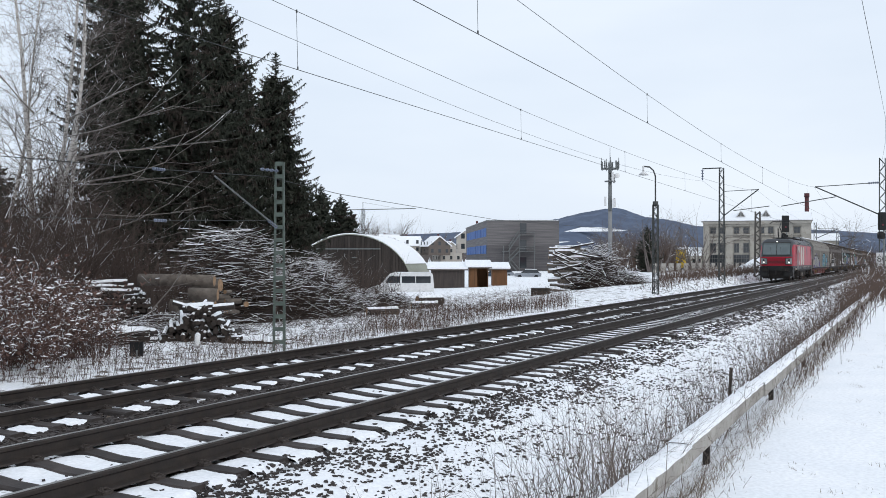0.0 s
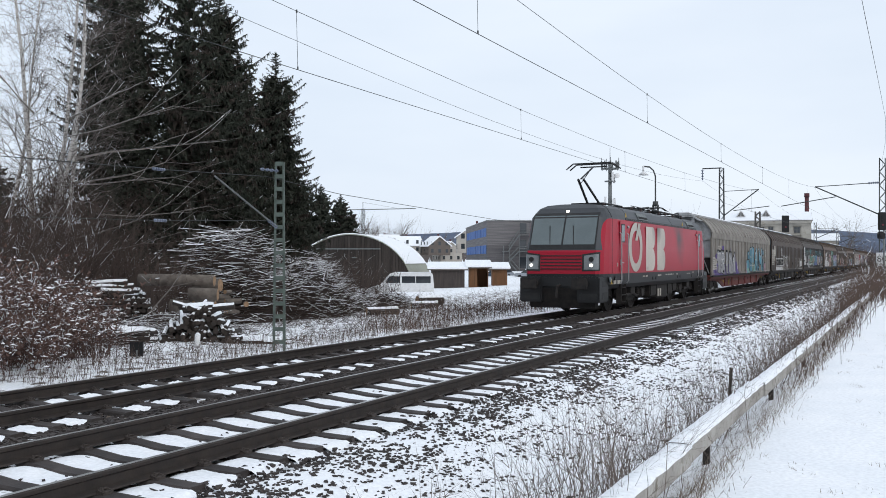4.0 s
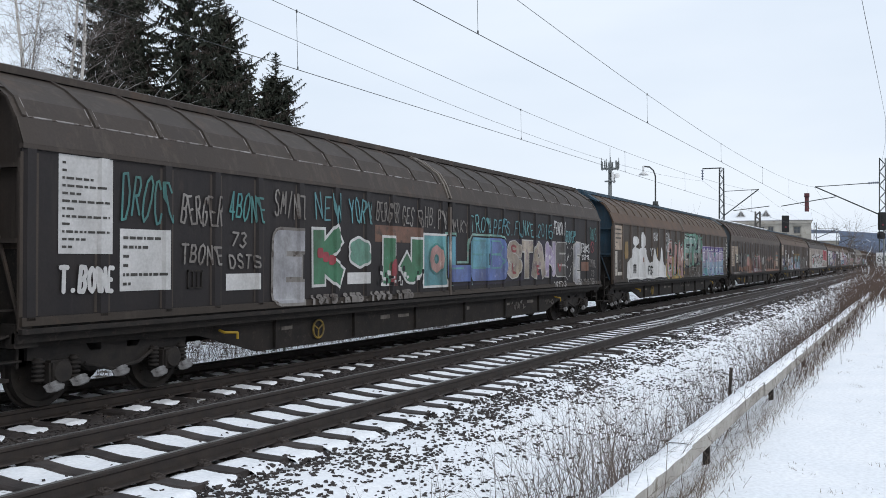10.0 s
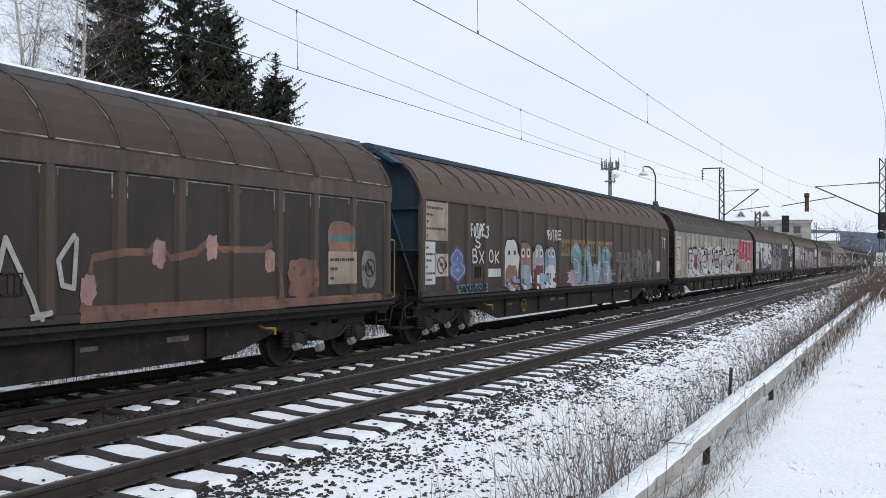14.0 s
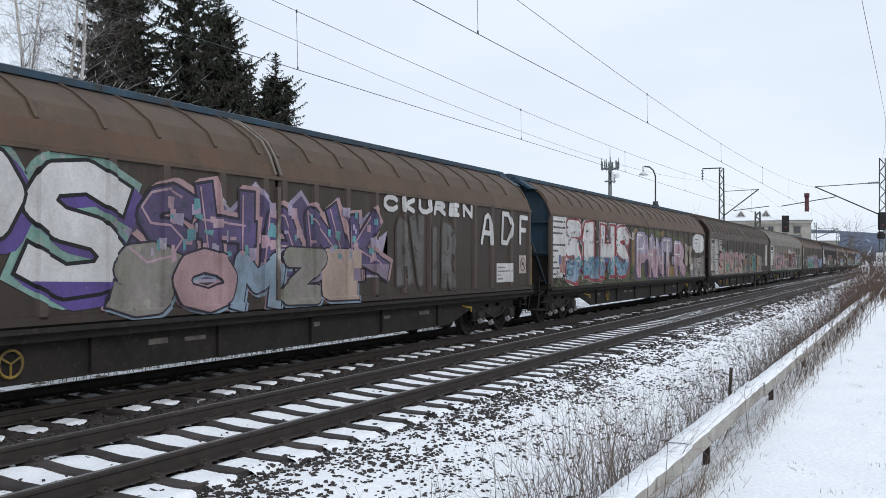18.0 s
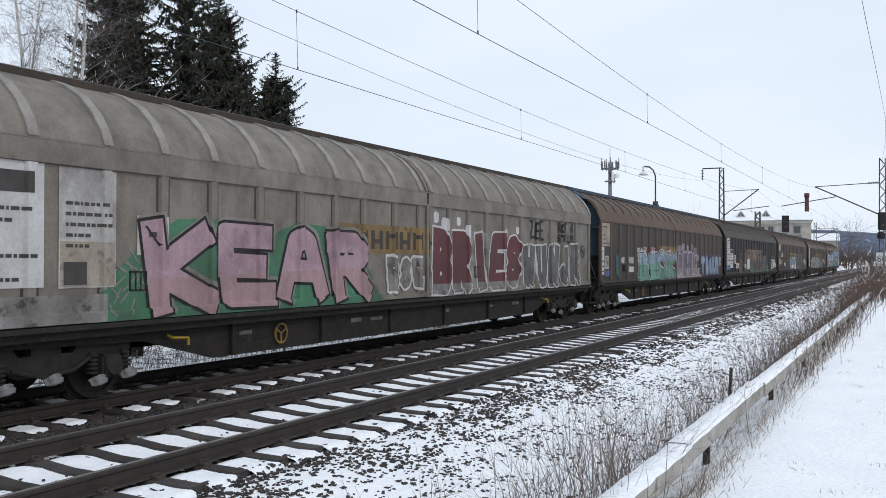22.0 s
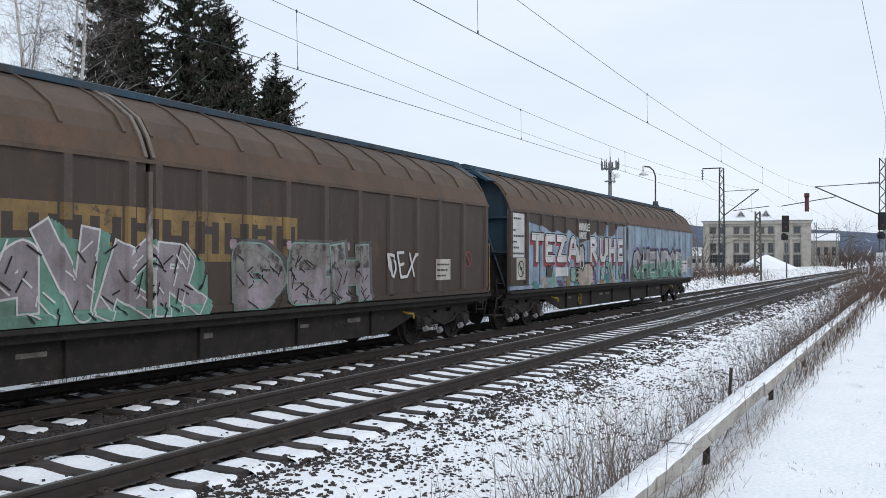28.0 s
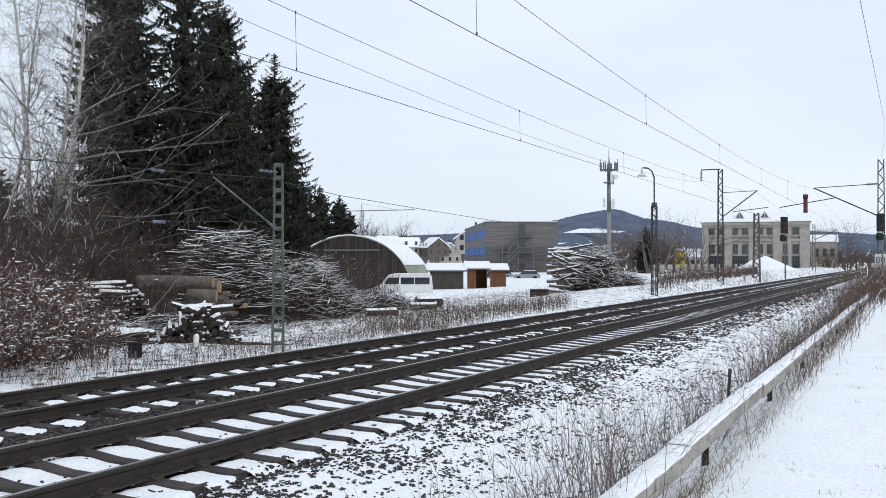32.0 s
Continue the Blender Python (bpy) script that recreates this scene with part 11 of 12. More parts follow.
    part_of("crown", s.mesh("crown", (NEEDLES, BARK, SNOW_LUMP, DRYNEEDLES)), None, t)
    return t


def grow(s, rng, p, d, L, r, depth, droop=0.0, twist=0.5, snow=0.0, mi=0, tip_mi=None, spread=0.75):
    """A limb that bends and forks."""
    k = 4 if depth > 1 else 3
    cur = p
    for i in range(k):
        d = (d + rv(rng, 0.14 * twist) + Vector((0, 0, -droop))).normalized()
        nxt = cur + d * (L / k)
        r1 = r * (1 - 0.55 * (i + 1) / k)
        if depth == 0 and i == k - 1:
            s.tip(cur, nxt, r * (1 - 0.55 * i / k), mi)
        else:
            s.stem(cur, nxt, r * (1 - 0.55 * i / k), r1, 5 if r > 0.05 else 3, mi if r > 0.012 or tip_mi is None else tip_mi)
        if snow and rng.random() < snow and abs(d.z) < 0.85:
            side = Vector((-d.y, d.x, 0))
            if side.length > 0.01:
                side.normalize()
                s.sheet(cur + Vector((0, 0, r + 0.004)), nxt + Vector((0, 0, r + 0.004)), side * (0.005 + r * 0.75), 1)
        if depth > 0 and i > 0 or depth > 2:
            for _ in range(2 if depth > 1 else rng.randint(1, 3)):
                nd = (d + rv(rng, spread)).normalized()
                grow(s, rng, nxt, nd, L * rng.uniform(0.45, 0.72), r1 * 0.6, depth - 1, droop, twist, snow, mi, tip_mi, spread)
        cur = nxt


ACROSS = Vector((0.453, -0.892, 0.0))


def birch(label, at, height, seed, lean, girth=0.125):
    """lean: how far the trunk goes sideways per metre of height, from the foot to the top."""
    rng = random.Random(seed)
    t = thing("birch", label, "tree", at, 0, group="bare birches")
    s = Soup()
    p = Vector((0, 0, 0))
    pts = [p]
    k = 18
    for i in range(k):
        f = i / (k - 1) * (len(lean) - 1)
        a = min(int(f), len(lean) - 2)
        sl = lean[a] + (lean[a + 1] - lean[a]) * (f - a)
        p = p + ACROSS * (sl * height / k + rng.uniform(-0.025, 0.025)) + Vector((rng.uniform(-0.04, 0.04), 0, height / k))
        pts.append(p)
    s.chain(pts, [girth * (1 - 0.88 * i / k) for i in range(k + 1)], 8)
    part_of("trunk", s.mesh("trunk", BIRCH), None, t)
    for i in range(5, k + 1):
        f = i / k
        for _ in range(3):
            s = Soup()
            a = rng.uniform(0, 6.283)
            d = Vector((math.cos(a), math.sin(a), rng.uniform(0.6, 1.5))).normalized()
            grow(s, rng, pts[i] - Vector((0, 0, rng.uniform(0, height / k) if i < k else 0)), d, (1.15 - f * 0.7) * height * 0.17, 0.03 * (1.2 - f), 2, 0.02, 2.6, 0.12, 0, 2, 0.8)
            # fine hanging twigs
            for _ in range(22):
                v = Vector(s.v[rng.randrange(len(s.v))])
                dd = (rv(rng, 0.8) + Vector((0, 0, -0.25)) + d * 0.5).normalized()
                s.tip(v, v + dd * rng.uniform(0.3, 0.8), 0.006, 2)
            part_of("limb", s.mesh("limb", (LIMB, SNOW_LUMP, TWIG_GREY)), None, t)


LIMB = mat("pale_grey_limb_bark", (0.24, 0.22, 0.205), (0.12, 0.105, 0.095), 5, 0.9, 0, 0.1)
TWIG_GREY = mat("grey_bare_twigs", (0.17, 0.145, 0.135), (0.1, 0.086, 0.08), 3, 0.9, 0, 0)


def shrub(label, at, height, width, stems, seed, material, snow=0.3, depth=2, leaves=0, name="bare_shrub", cat="shrub", group="bare shrubs", thick=0.011, dabs=0):
    rng = random.Random(seed)
    t = thing(name, label, cat, at, 0, group=group)
    for _ in range(stems):
        s = Soup()
        a, r = rng.uniform(0, 6.283), math.sqrt(rng.random()) * width * 0.4
        p = Vector((math.cos(a) * r, math.sin(a) * r, -0.1))
        d = Vector((math.cos(a) * 0.35 + rng.uniform(-0.25, 0.25), math.sin(a) * 0.35 + rng.uniform(-0.25, 0.25), 1)).normalized()
        grow(s, rng, p, d, height * rng.uniform(0.5, 0.85), thick * (height / 2) ** 0.5, depth, 0.02, 1.0, snow, 0)
        for _ in range(dabs // stems):
            v = Vector(s.v[rng.randrange(len(s.v))])
            a = rng.uniform(0, 6.283)
            d = Vector((math.cos(a), math.sin(a), rng.uniform(-0.3, 0.3)))
            side = Vector((-d.y, d.x, 0)) * rng.uniform(0.005, 0.017)
            q = v + d * rng.uniform(0.06, 0.2)
            o = len(s.v)
            lift = Vector((0, 0, rng.uniform(0.012, 0.03)))
            s.v += [v, v.lerp(q, 0.5) + side, q, v.lerp(q, 0.5) - side, v.lerp(q, 0.5) + lift]
            s.f += [(o, o + 1, o + 4), (o + 1, o + 2, o + 4), (o + 2, o + 3, o + 4), (o + 3, o, o + 4)]
            s.m += [1] * 4
        for _ in range(leaves // stems):
            v = s.v[rng.randrange(len(s.v))]
            d = rv(rng).normalized()
            s.blade(Vector(v), d, d.cross(rv(rng)).normalized(), rng.uniform(0.06, 0.11), 0.03, 2)
        part_of("stem", s.mesh("stem", (material, SNOW_LUMP, DEADLEAF)), None, t)
    return t


WEEDTWIG = mat("pale_grey_brown_weed_twigs", (0.17, 0.135, 0.115), (0.1, 0.08, 0.07), 3, 0.9, 0, 0)
STALK = mat("grey_brown_weed_stalks", (0.12, 0.08, 0.062), (0.075, 0.055, 0.046), 3, 0.9, 0, 0)
UNDER = mat("dark_brown_undergrowth", (0.085, 0.062, 0.053), (0.055, 0.042, 0.037), 3, 0.9, 0, 0)
DEADLEAF = mat("dry_red_brown_leaves", (0.13, 0.075, 0.06), (0.085, 0.055, 0.047), 3, 0.9, 0, 0)


def stick(s, rng, p, d, L, r, snow, mi=0, bend=0.08):
    """A cut branch: bent, tapering to a point, with a few side twigs."""
    k = 3
    cur = p
    for i in range(k):
        d = (d + rv(rng, bend)).normalized()
        nxt = cur + d * (L / k)
        r0, r1 = r * (1 - 0.25 * i), r * (0.75 - 0.25 * i)
        if i < 2:
            s.stem(cur, nxt, r0, r1, 3, mi)
        else:
            s.tip(cur, nxt, r0, mi)
        for _ in range(rng.randint(0, 2)):
            c = cur.lerp(nxt, rng.random())
            s.tip(c, c + (d + rv(rng, 0.75)).normalized() * L * rng.uniform(0.1, 0.25), r0 * 0.45, mi)
        if rng.random() < snow:
            side = Vector((-d.y, d.x, 0))
            if side.length > 0.05:
                side.normalize()
                lift = Vector((0, 0, r0 + 0.004))
                o = len(s.v)
                s.v += [cur - side * r0 + lift * 0.4, cur + lift * 1.25, cur + side * r0 + lift * 0.4, nxt - side * r1 + lift * 0.2, nxt + lift * 0.8, nxt + side * r1 + lift * 0.2]
                s.f += [(o, o + 1, o + 4, o + 3), (o + 1, o + 2, o + 5, o + 4)]
                s.m += [1, 1]
        cur = nxt


def brush_pile(label, spots, count, seed, heading, lens=(1.2, 3.5), radii=(0.008, 0.03), snow=0.75, flat=0.18, core=True, stray=0.25, fan=0.42):
    """spots: heaps as (x, y, base z, half width along, half width across, height)."""
    rng = random.Random(seed)
    t = thing("brushwood_pile", label, "brushwood")
    s = Soup()
    for (x, y, z, a, b, h), share in spots:
        for _ in range(int(count * share)):
            w = rng.uniform(0, 6.283)
            rr = rng.random() ** 0.4
            u, v = math.cos(w) * rr, math.sin(w) * rr
            top = h * (1 - rr ** 2) ** 0.7
            lev = rng.uniform(0.3, 1.04)
            zz = z + top * lev
            ang = heading + rng.gauss(0, fan)
            d = Vector((math.cos(ang), math.sin(ang), rng.gauss(0.0, flat)))
            if rng.random() < stray:
                d = Vector((rng.uniform(-1, 1), rng.uniform(-1, 1), rng.uniform(-0.1, 0.7)))
            d.normalize()
            L = rng.uniform(*lens)
            c, s_ = math.cos(heading), math.sin(heading)
            p = Vector((x + c * u * a - s_ * v * b, y + s_ * u * a + c * v * b, zz)) - d * L * 0.5
            stick(s, rng, p, d, L, radii[0] + (radii[1] - radii[0]) * rng.random() ** 2.5, snow if lev > 0.86 else snow * 0.12, 0, 0.16)
    tagged(part_of("brushwood", s.mesh("brushwood", (DEADWOOD, SNOW_LUMP)), None, t), kind="stuff")
    # added bark-dark hull inside each heap, shade for the gaps between sticks
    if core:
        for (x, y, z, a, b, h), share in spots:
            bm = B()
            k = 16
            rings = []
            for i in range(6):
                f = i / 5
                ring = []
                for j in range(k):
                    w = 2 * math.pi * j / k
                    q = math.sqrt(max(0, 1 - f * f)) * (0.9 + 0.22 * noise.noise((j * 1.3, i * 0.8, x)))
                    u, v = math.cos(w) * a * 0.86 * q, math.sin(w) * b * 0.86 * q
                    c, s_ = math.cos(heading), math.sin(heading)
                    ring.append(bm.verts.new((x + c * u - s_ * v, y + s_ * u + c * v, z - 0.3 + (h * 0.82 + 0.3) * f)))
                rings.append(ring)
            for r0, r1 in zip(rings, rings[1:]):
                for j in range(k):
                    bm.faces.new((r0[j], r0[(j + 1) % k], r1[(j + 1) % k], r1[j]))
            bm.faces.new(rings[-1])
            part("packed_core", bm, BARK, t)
    return t


TIMBERBARK = mat("grey_timber_bark", (0.17, 0.145, 0.125), (0.09, 0.075, 0.063), 5, 0.9, 0, 0.4, 40)
SAWN = mat("weathered_sawn_wood", (0.34, 0.22, 0.13), (0.22, 0.14, 0.085), 12, 0.85)


def log(parent, p, q, r, cut=True, snow=0.5, name="log", bark=None):
    p, q = Vector(p), Vector(q)
    bm = B()
    tube(bm, p, q, r, r * 0.93, n=14)
    for f in bm.faces:
        if len(f.verts) > 4:
            f.material_index = 1 if cut else 0
    ob = part(name, bm, (bark or BARK, SAWN), parent)
    if snow:
        d = (q - p).normalized()
        side = d.cross(Vector((0, 0, 1)))
        side.normalize()
        bm = B()
        rows = []
        k = 8
        for i in range(k + 1):
            c = p.lerp(q, 0.02 + 0.96 * i / k)
            h = r * (1.0 + 0.3 * snow) + 0.25 * r * noise.noise((c.x * 5, c.y * 5, c.z * 7))
            rows.append([bm.verts.new(c + side * r * a + Vector((0, 0, 1)) * (math.sqrt(max(0, 1 - a * a)) * r * 1.01 + e * (h - r * 0.9))) for a, e in ((-0.75, 0), (-0.4, 0.8), (0, 1), (0.4, 0.8), (0.75, 0))])
        for r0, r1 in zip(rows, rows[1:]):
            for i in range(4):
                bm.faces.new((r0[i], r0[i + 1], r1[i + 1], r1[i]))
        bm.faces.new(rows[0])
        bm.faces.new(rows[-1])
        bmesh.ops.recalc_face_normals(bm, faces=bm.faces[:])
        part("snow_strip", bm, SNOW_LUMP, ob, smooth=True)
    return ob


def log_piles():
    t = thing("timber_pile", "pile of thick felled trunks with fresh cut ends", "log pile")
    for p, q, r in (((22.2, 22.4, 1.04), (23.3, 20.2, 1.02), 0.2), ((22.5, 20.55, 0.6), (22.95, 19.75, 0.58), 0.21), ((23.7, 21.4, 0.8), (23.95, 20.5, 0.85), 0.22), ((23.0, 20.9, 0.2), (23.35, 20.2, 0.18), 0.2),
                    ((24.0, 21.2, 0.3), (24.3, 20.5, 0.32), 0.18), ((22.5, 21.3, 0.2), (22.75, 20.6, 0.18), 0.22)):
        log(t, p, q, r, True, 0.0, "log", TIMBERBARK)
    rng = random.Random(14)
    for k in range(14):
        c = Vector((23.55, 20.6, -0.1)) + ACROSS * rng.uniform(-0.1, 1.2) + Vector((0, 0, rng.uniform(0.0, 0.85)))
        d = Vector((-0.5, 0.3, 0)) + ACROSS * rng.uniform(-0.2, 0.6)
        log(t, c + d * 0.9, c, rng.uniform(0.06, 0.13), True, 0.0, "log", TIMBERBARK)
    t = thing("stacked_poles", "stack of short dark poles capped with snow", "log pile")
    rng = random.Random(4)
    for i in range(19):
        for j in range(10):
            top = 8.8 - abs(i - 9) * 0.8
            if j > top:
                continue
            s = i * 0.115 + (j % 2) * 0.06 + rng.uniform(-0.05, 0.05)
            c = Vector((18.34, 17.76, -0.55)) + ACROSS * s + Vector((0, 0, j * 0.112 + rng.uniform(-0.03, 0.03)))
            d = Vector((0.75, 0.55, rng.uniform(-0.05, 0.08))) + rv(rng, 0.2)
            L = rng.uniform(0.9, 1.4)
            log(t, c - d * rng.uniform(0.0, 0.35), c + d * L, rng.uniform(0.05, 0.075), False, rng.uniform(0.8, 2.0) if (j >= top - 1 or rng.random() < 0.4) else 0.0, "pole")
    for k, n_ in ((0.45, 5), (1.2, 4)):
        for _ in range(n_):
            c = Vector((18.44, 17.62, 0.42)) + ACROSS * (k + rng.uniform(-0.2, 0.2)) + Vector((0, 0, rng.uniform(-0.08, 0.02)))
            d = ACROSS * rng.choice((-1, 1)) + rv(rng, 0.25)
            log(t, c, c + d * rng.uniform(0.5, 0.8), rng.uniform(0.05, 0.08), False, 1.8, "pole")
    for _ in range(16):
        c = Vector((18.14, 18.22, -0.5)) + ACROSS * rng.uniform(-0.5, 0.5) + Vector((0, 0, rng.uniform(0, 0.35)))
        d = ACROSS * -0.9 + rv(rng, 0.3)
        d.z *= 0.3
        log(t, c, c + d * rng.uniform(0.6, 1.1), rng.uniform(0.06, 0.1), False, 1.6, "pole")
    for _ in range(11):
        c = Vector((19.04, 16.42, -0.52)) + ACROSS * rng.uniform(-0.3, 1.0) + Vector((0, 0, rng.uniform(0, 0.15)))
        d = ACROSS + rv(rng, 0.3)
        d.z *= 0.2
        log(t, c, c + d * rng.uniform(0.6, 1.3), rng.uniform(0.04, 0.08), False, 1.5, "pole")
    t = thing("stacked_poles", "older pole stack under a sheet of snow", "log pile")
    for i in range(10):
        for j in range(10):
            if j > 9.2 - abs(i - 6) * 1.0:
                continue
            c = Vector((22.0, 24.4, -0.55)) + ACROSS * (i * 0.21) + Vector((0, 0, j * 0.165 + rng.uniform(-0.03, 0.03)))
            d = ACROSS * -0.9 + rv(rng, 0.16)
            d.z *= 0.4
            log(t, c, c + d * rng.uniform(1.1, 1.9), rng.uniform(0.07, 0.1), False, 2.0 if j > 7 - abs(i - 6) * 1.0 else 0.8 if rng.random() < 0.5 else 0.0, "pole")
    for i in range(9):
        for j in range(7):
            if j <= 6 - abs(i - 4) * 0.8:
                c = Vector((21.9, 23.9, -0.5)) + ACROSS * (0.7 + i * 0.16 + rng.uniform(-0.04, 0.04)) + Vector((0, 0, j * 0.17))
                d = Vector((0.75, 0.6, 0.0)) + rv(rng, 0.15)
                log(t, c, c + d * rng.uniform(0.5, 0.8), rng.uniform(0.06, 0.085), False, 1.5 if j > 4 - abs(i - 4) * 0.8 else 0.0, "pole")
    t = thing("stacked_logs", "stack of snow-covered logs with brushwood on top", "log pile")
    for j in range(15):
        for i in range(4):
            if j < 3 and i % 2:
                continue
            c = Vector((64.3 + i * 0.5, 23.8, -0.35 + j * 0.21 + rng.uniform(-0.1, 0.1))) + ACROSS * rng.uniform(-0.35, 0.7) + Vector((0.9, 0.45, 0)) * (0.02 * j)
            L = rng.uniform(0.8, 2.9) * (1.0 if j < 11 else 0.7)
            d = ACROSS + rv(rng, 0.12)
            d.z = rng.gauss(0, 0.1)
            log(t, c, c + d * L, rng.uniform(0.07, 0.15), True, rng.uniform(0.8, 2.4), "log", TIMBERBARK)
    for _ in range(9):
        c = Vector((64.0, 23.6, 1.2)) + ACROSS * rng.uniform(0, 1.8) + Vector((0, 0, rng.uniform(-0.9, 1.6)))
        d = ACROSS * rng.uniform(0.6, 1) + Vector((0, 0, rng.uniform(-0.7, 0.3)))
        log(t, c, c + d * rng.uniform(1.2, 2.4), rng.uniform(0.05, 0.08), False, 1.2, "branch")


def weeds(name, label, spots, count, seed, height, material, snow=0.0, lean=0.25, branch=2, thick=0.004):
    rng = random.Random(seed)
    s = Soup()
    for _ in range(count):
        x, y, k = spots(rng)
        z = ground_z(x, y) - 0.03
        h = rng.uniform(0.5, 1.0) * height * k
        p = Vector((x, y, z))
        d = Vector((rng.uniform(-lean, lean), rng.uniform(-lean, lean), 1)).normalized()
        cur = p
        for i in range(3):
            d = (d + rv(rng, 0.12)).normalized()
            nxt = cur + d * h / 3
            if i < 2:
                s.stem(cur, nxt, thick * (1 - 0.25 * i), thick * (0.75 - 0.25 * i), 3)
            else:
                s.tip(cur, nxt, thick * 0.5)
            for _ in range(rng.randint(0, branch)):
                bd = (d + rv(rng, 0.8)).normalized()
                tip = nxt + bd * h * rng.uniform(0.12, 0.3)
                s.tip(nxt, tip, thick * 0.6)
                if rng.random() < 0.5:
                    s.tip(nxt.lerp(tip, 0.6), tip + (bd + rv(rng, 0.7)).normalized() * h * 0.12, thick * 0.4)
                if snow and rng.random() < snow:
                    s.sheet(nxt + Vector((0, 0, 0.006)), tip + Vector((0, 0, 0.006)), Vector((0.01, 0.01, 0)), 1)
            cur = nxt
    me = s.mesh(name, (material, SNOW_LUMP))
    return tagged(new(name, me), label, "weeds", kind="stuff")


def plants():
    for i, (at, h, r, lab, det, *thin) in enumerate((
            ((40.3, 30.7, -1.0), 13.9, 2.8, "tall dark spruce at the edge of the group", 0.9),
            ((35.0, 30.1, -1.0), 15.8, 3.4, "tall dark spruce with drooping boughs", 0.9),
            ((32.1, 29.6, -1.0), 18.5, 3.1, "very tall dark spruce with a thin crown", 0.9, 0.35),
            ((30.2, 31.8, -1.0), 19.5, 3.0, "very tall dark spruce beside the birches", 0.9),
            ((38.0, 31.4, -1.0), 13.6, 3.0, "tall dark spruce among its neighbours", 0.8),
            ((39.7, 36.2, -1.0), 13.6, 3.0, "tall spruce at the back of the group", 0.4),
            ((31.0, 36.8, -1.2), 6.8, 2.2, "young spruce behind the birches", 0.4),
            ((28.6, 37.6, -1.2), 7.2, 2.2, "young spruce behind the birches", 0.4),
            ((92.0, 66.8, -1.2), 11.8, 3.4, "small spruce beside the barn", 0.25),
            ((94.5, 65.0, -1.2), 12.2, 3.2, "small spruce beside the barn", 0.25),
            ((96.8, 63.6, -1.2), 11.0, 3.0, "small spruce beside the barn", 0.25),
            ((97.9, 62.8, -1.2), 9.2, 2.4, "small spruce beside the barn", 0.25),
            ((95.0, 68.0, -1.2), 12.6, 3.4, "small spruce beside the barn", 0.2),
            ((21.0, 29.3, -0.9), 9.4, 1.5, "dark spruce at the edge of view", 0.7))):
        spruce(lab, at, h, r, 20 + i, 0.5 if h > 10 else 0.3, 0.06 if h > 10 else 0.12, det, *thin)
    for i, (at, h, lean, g) in enumerate((((26.16, 32.38, -0.9), 17.0, (0.0, -0.05, -0.1, -0.06), 0.15), ((26.1, 32.1, -0.9), 16.5, (0.1, 0.28, 0.16, 0.0, -0.1), 0.14), ((26.7, 32.2, -0.9), 17.0, (0.06, 0.12, 0.1, 0.0), 0.14), ((27.1, 31.6, -0.9), 16.0, (0.04, 0.08, 0.05, 0.0), 0.13), ((25.6, 34.0, -0.9), 16.0, (0.1, 0.2, 0.1, 0.1), 0.1))):
        birch("bare birch with a white trunk", at, h, 60 + i, lean, g)
    # snowy thicket at the forest edge
    for i, (at, h, w, k) in enumerate((((11.6, 15.3, -0.5), 1.6, 2.0, 18), ((12.7, 15.9, -0.5), 1.6, 2.0, 18), ((13.8, 16.8, -0.5), 1.4, 1.9, 18), ((13.2, 17.8, -0.6), 1.9, 2.2, 18), ((15.2, 18.6, -0.6), 1.6, 2.0, 14), ((11.6, 17.2, -0.6), 2.1, 2.2, 18), ((12.0, 15.0, -0.5), 1.3, 1.6, 14), ((14.4, 17.6, -0.6), 1.6, 1.8, 14))):
        shrub("tangled red-brown shrub dusted with snow", at, h, w, k // 2, 90 + i, TWIG, 0.12, 3, 1300, thick=0.0075, dabs=240)
    for i, (at, h, w, k) in enumerate((((16.7, 21.4, -0.7), 3.4, 2.4, 12), ((20.3, 24.8, -0.8), 4.2, 3.0, 12), ((18.6, 25.0, -0.8), 4.6, 3.0, 12), ((22.6, 26.5, -0.8), 4.6, 3.0, 12), ((17.2, 23.6, -0.8), 4.2, 2.8, 12), ((25.2, 26.8, -0.9), 4.4, 3.2, 12), ((27.8, 27.4, -0.9), 4.0, 3.2, 10), ((34.0, 27.6, -0.9), 3.4, 3.0, 10), ((41.5, 28.5, -1.0), 3.6, 3.0, 10))):
        shrub("bare brown shrub at the wood's edge", at, h, w, k, 120 + i, UNDER, 0.1, 2, thick=0.009)
    # long pale limbs that lean out of the wood
    rng = random.Random(77)
    for i, (p, q, r) in enumerate((((25.46, 30.39, 4.7), (27.41, 26.52, 5.9), 0.04), ((25.87, 29.57, 5.7), (27.48, 26.35, 7.4), 0.05), ((26.12, 30.13, 7.4), (26.94, 28.48, 8.6), 0.045), ((25.44, 31.45, 7.6), (24.81, 32.66, 9.3), 0.045), ((25.6, 30.0, 4.6), (27.6, 26.0, 5.0), 0.03), ((25.9, 30.2, 6.6), (28.0, 26.6, 7.7), 0.03), ((24.2, 28.2, 2.4), (26.3, 25.2, 3.4), 0.025), ((23.0, 27.2, 1.6), (25.4, 23.8, 2.6), 0.022), ((24.6, 27.0, 3.4), (26.6, 23.6, 4.2), 0.022), ((20.2, 20.9, -0.5), (21.1, 19.4, 1.6), 0.03))):
        t = thing("dead_limb", "long pale bare limb dusted with snow", "branch")
        s = Soup()
        p, q = Vector(p), Vector(q)
        grow(s, rng, p, (q - p + Vector((0, 0, -0.15 * (q - p).length))).normalized(), (q - p).length * 1.05, r, 1, -0.05, 1.1, 0.8, 0, 2, 0.5)
        tagged(part_of("limb", s.mesh("limb", (LIMB, SNOW_LUMP, TWIG_GREY)), None, t), kind="stuff")
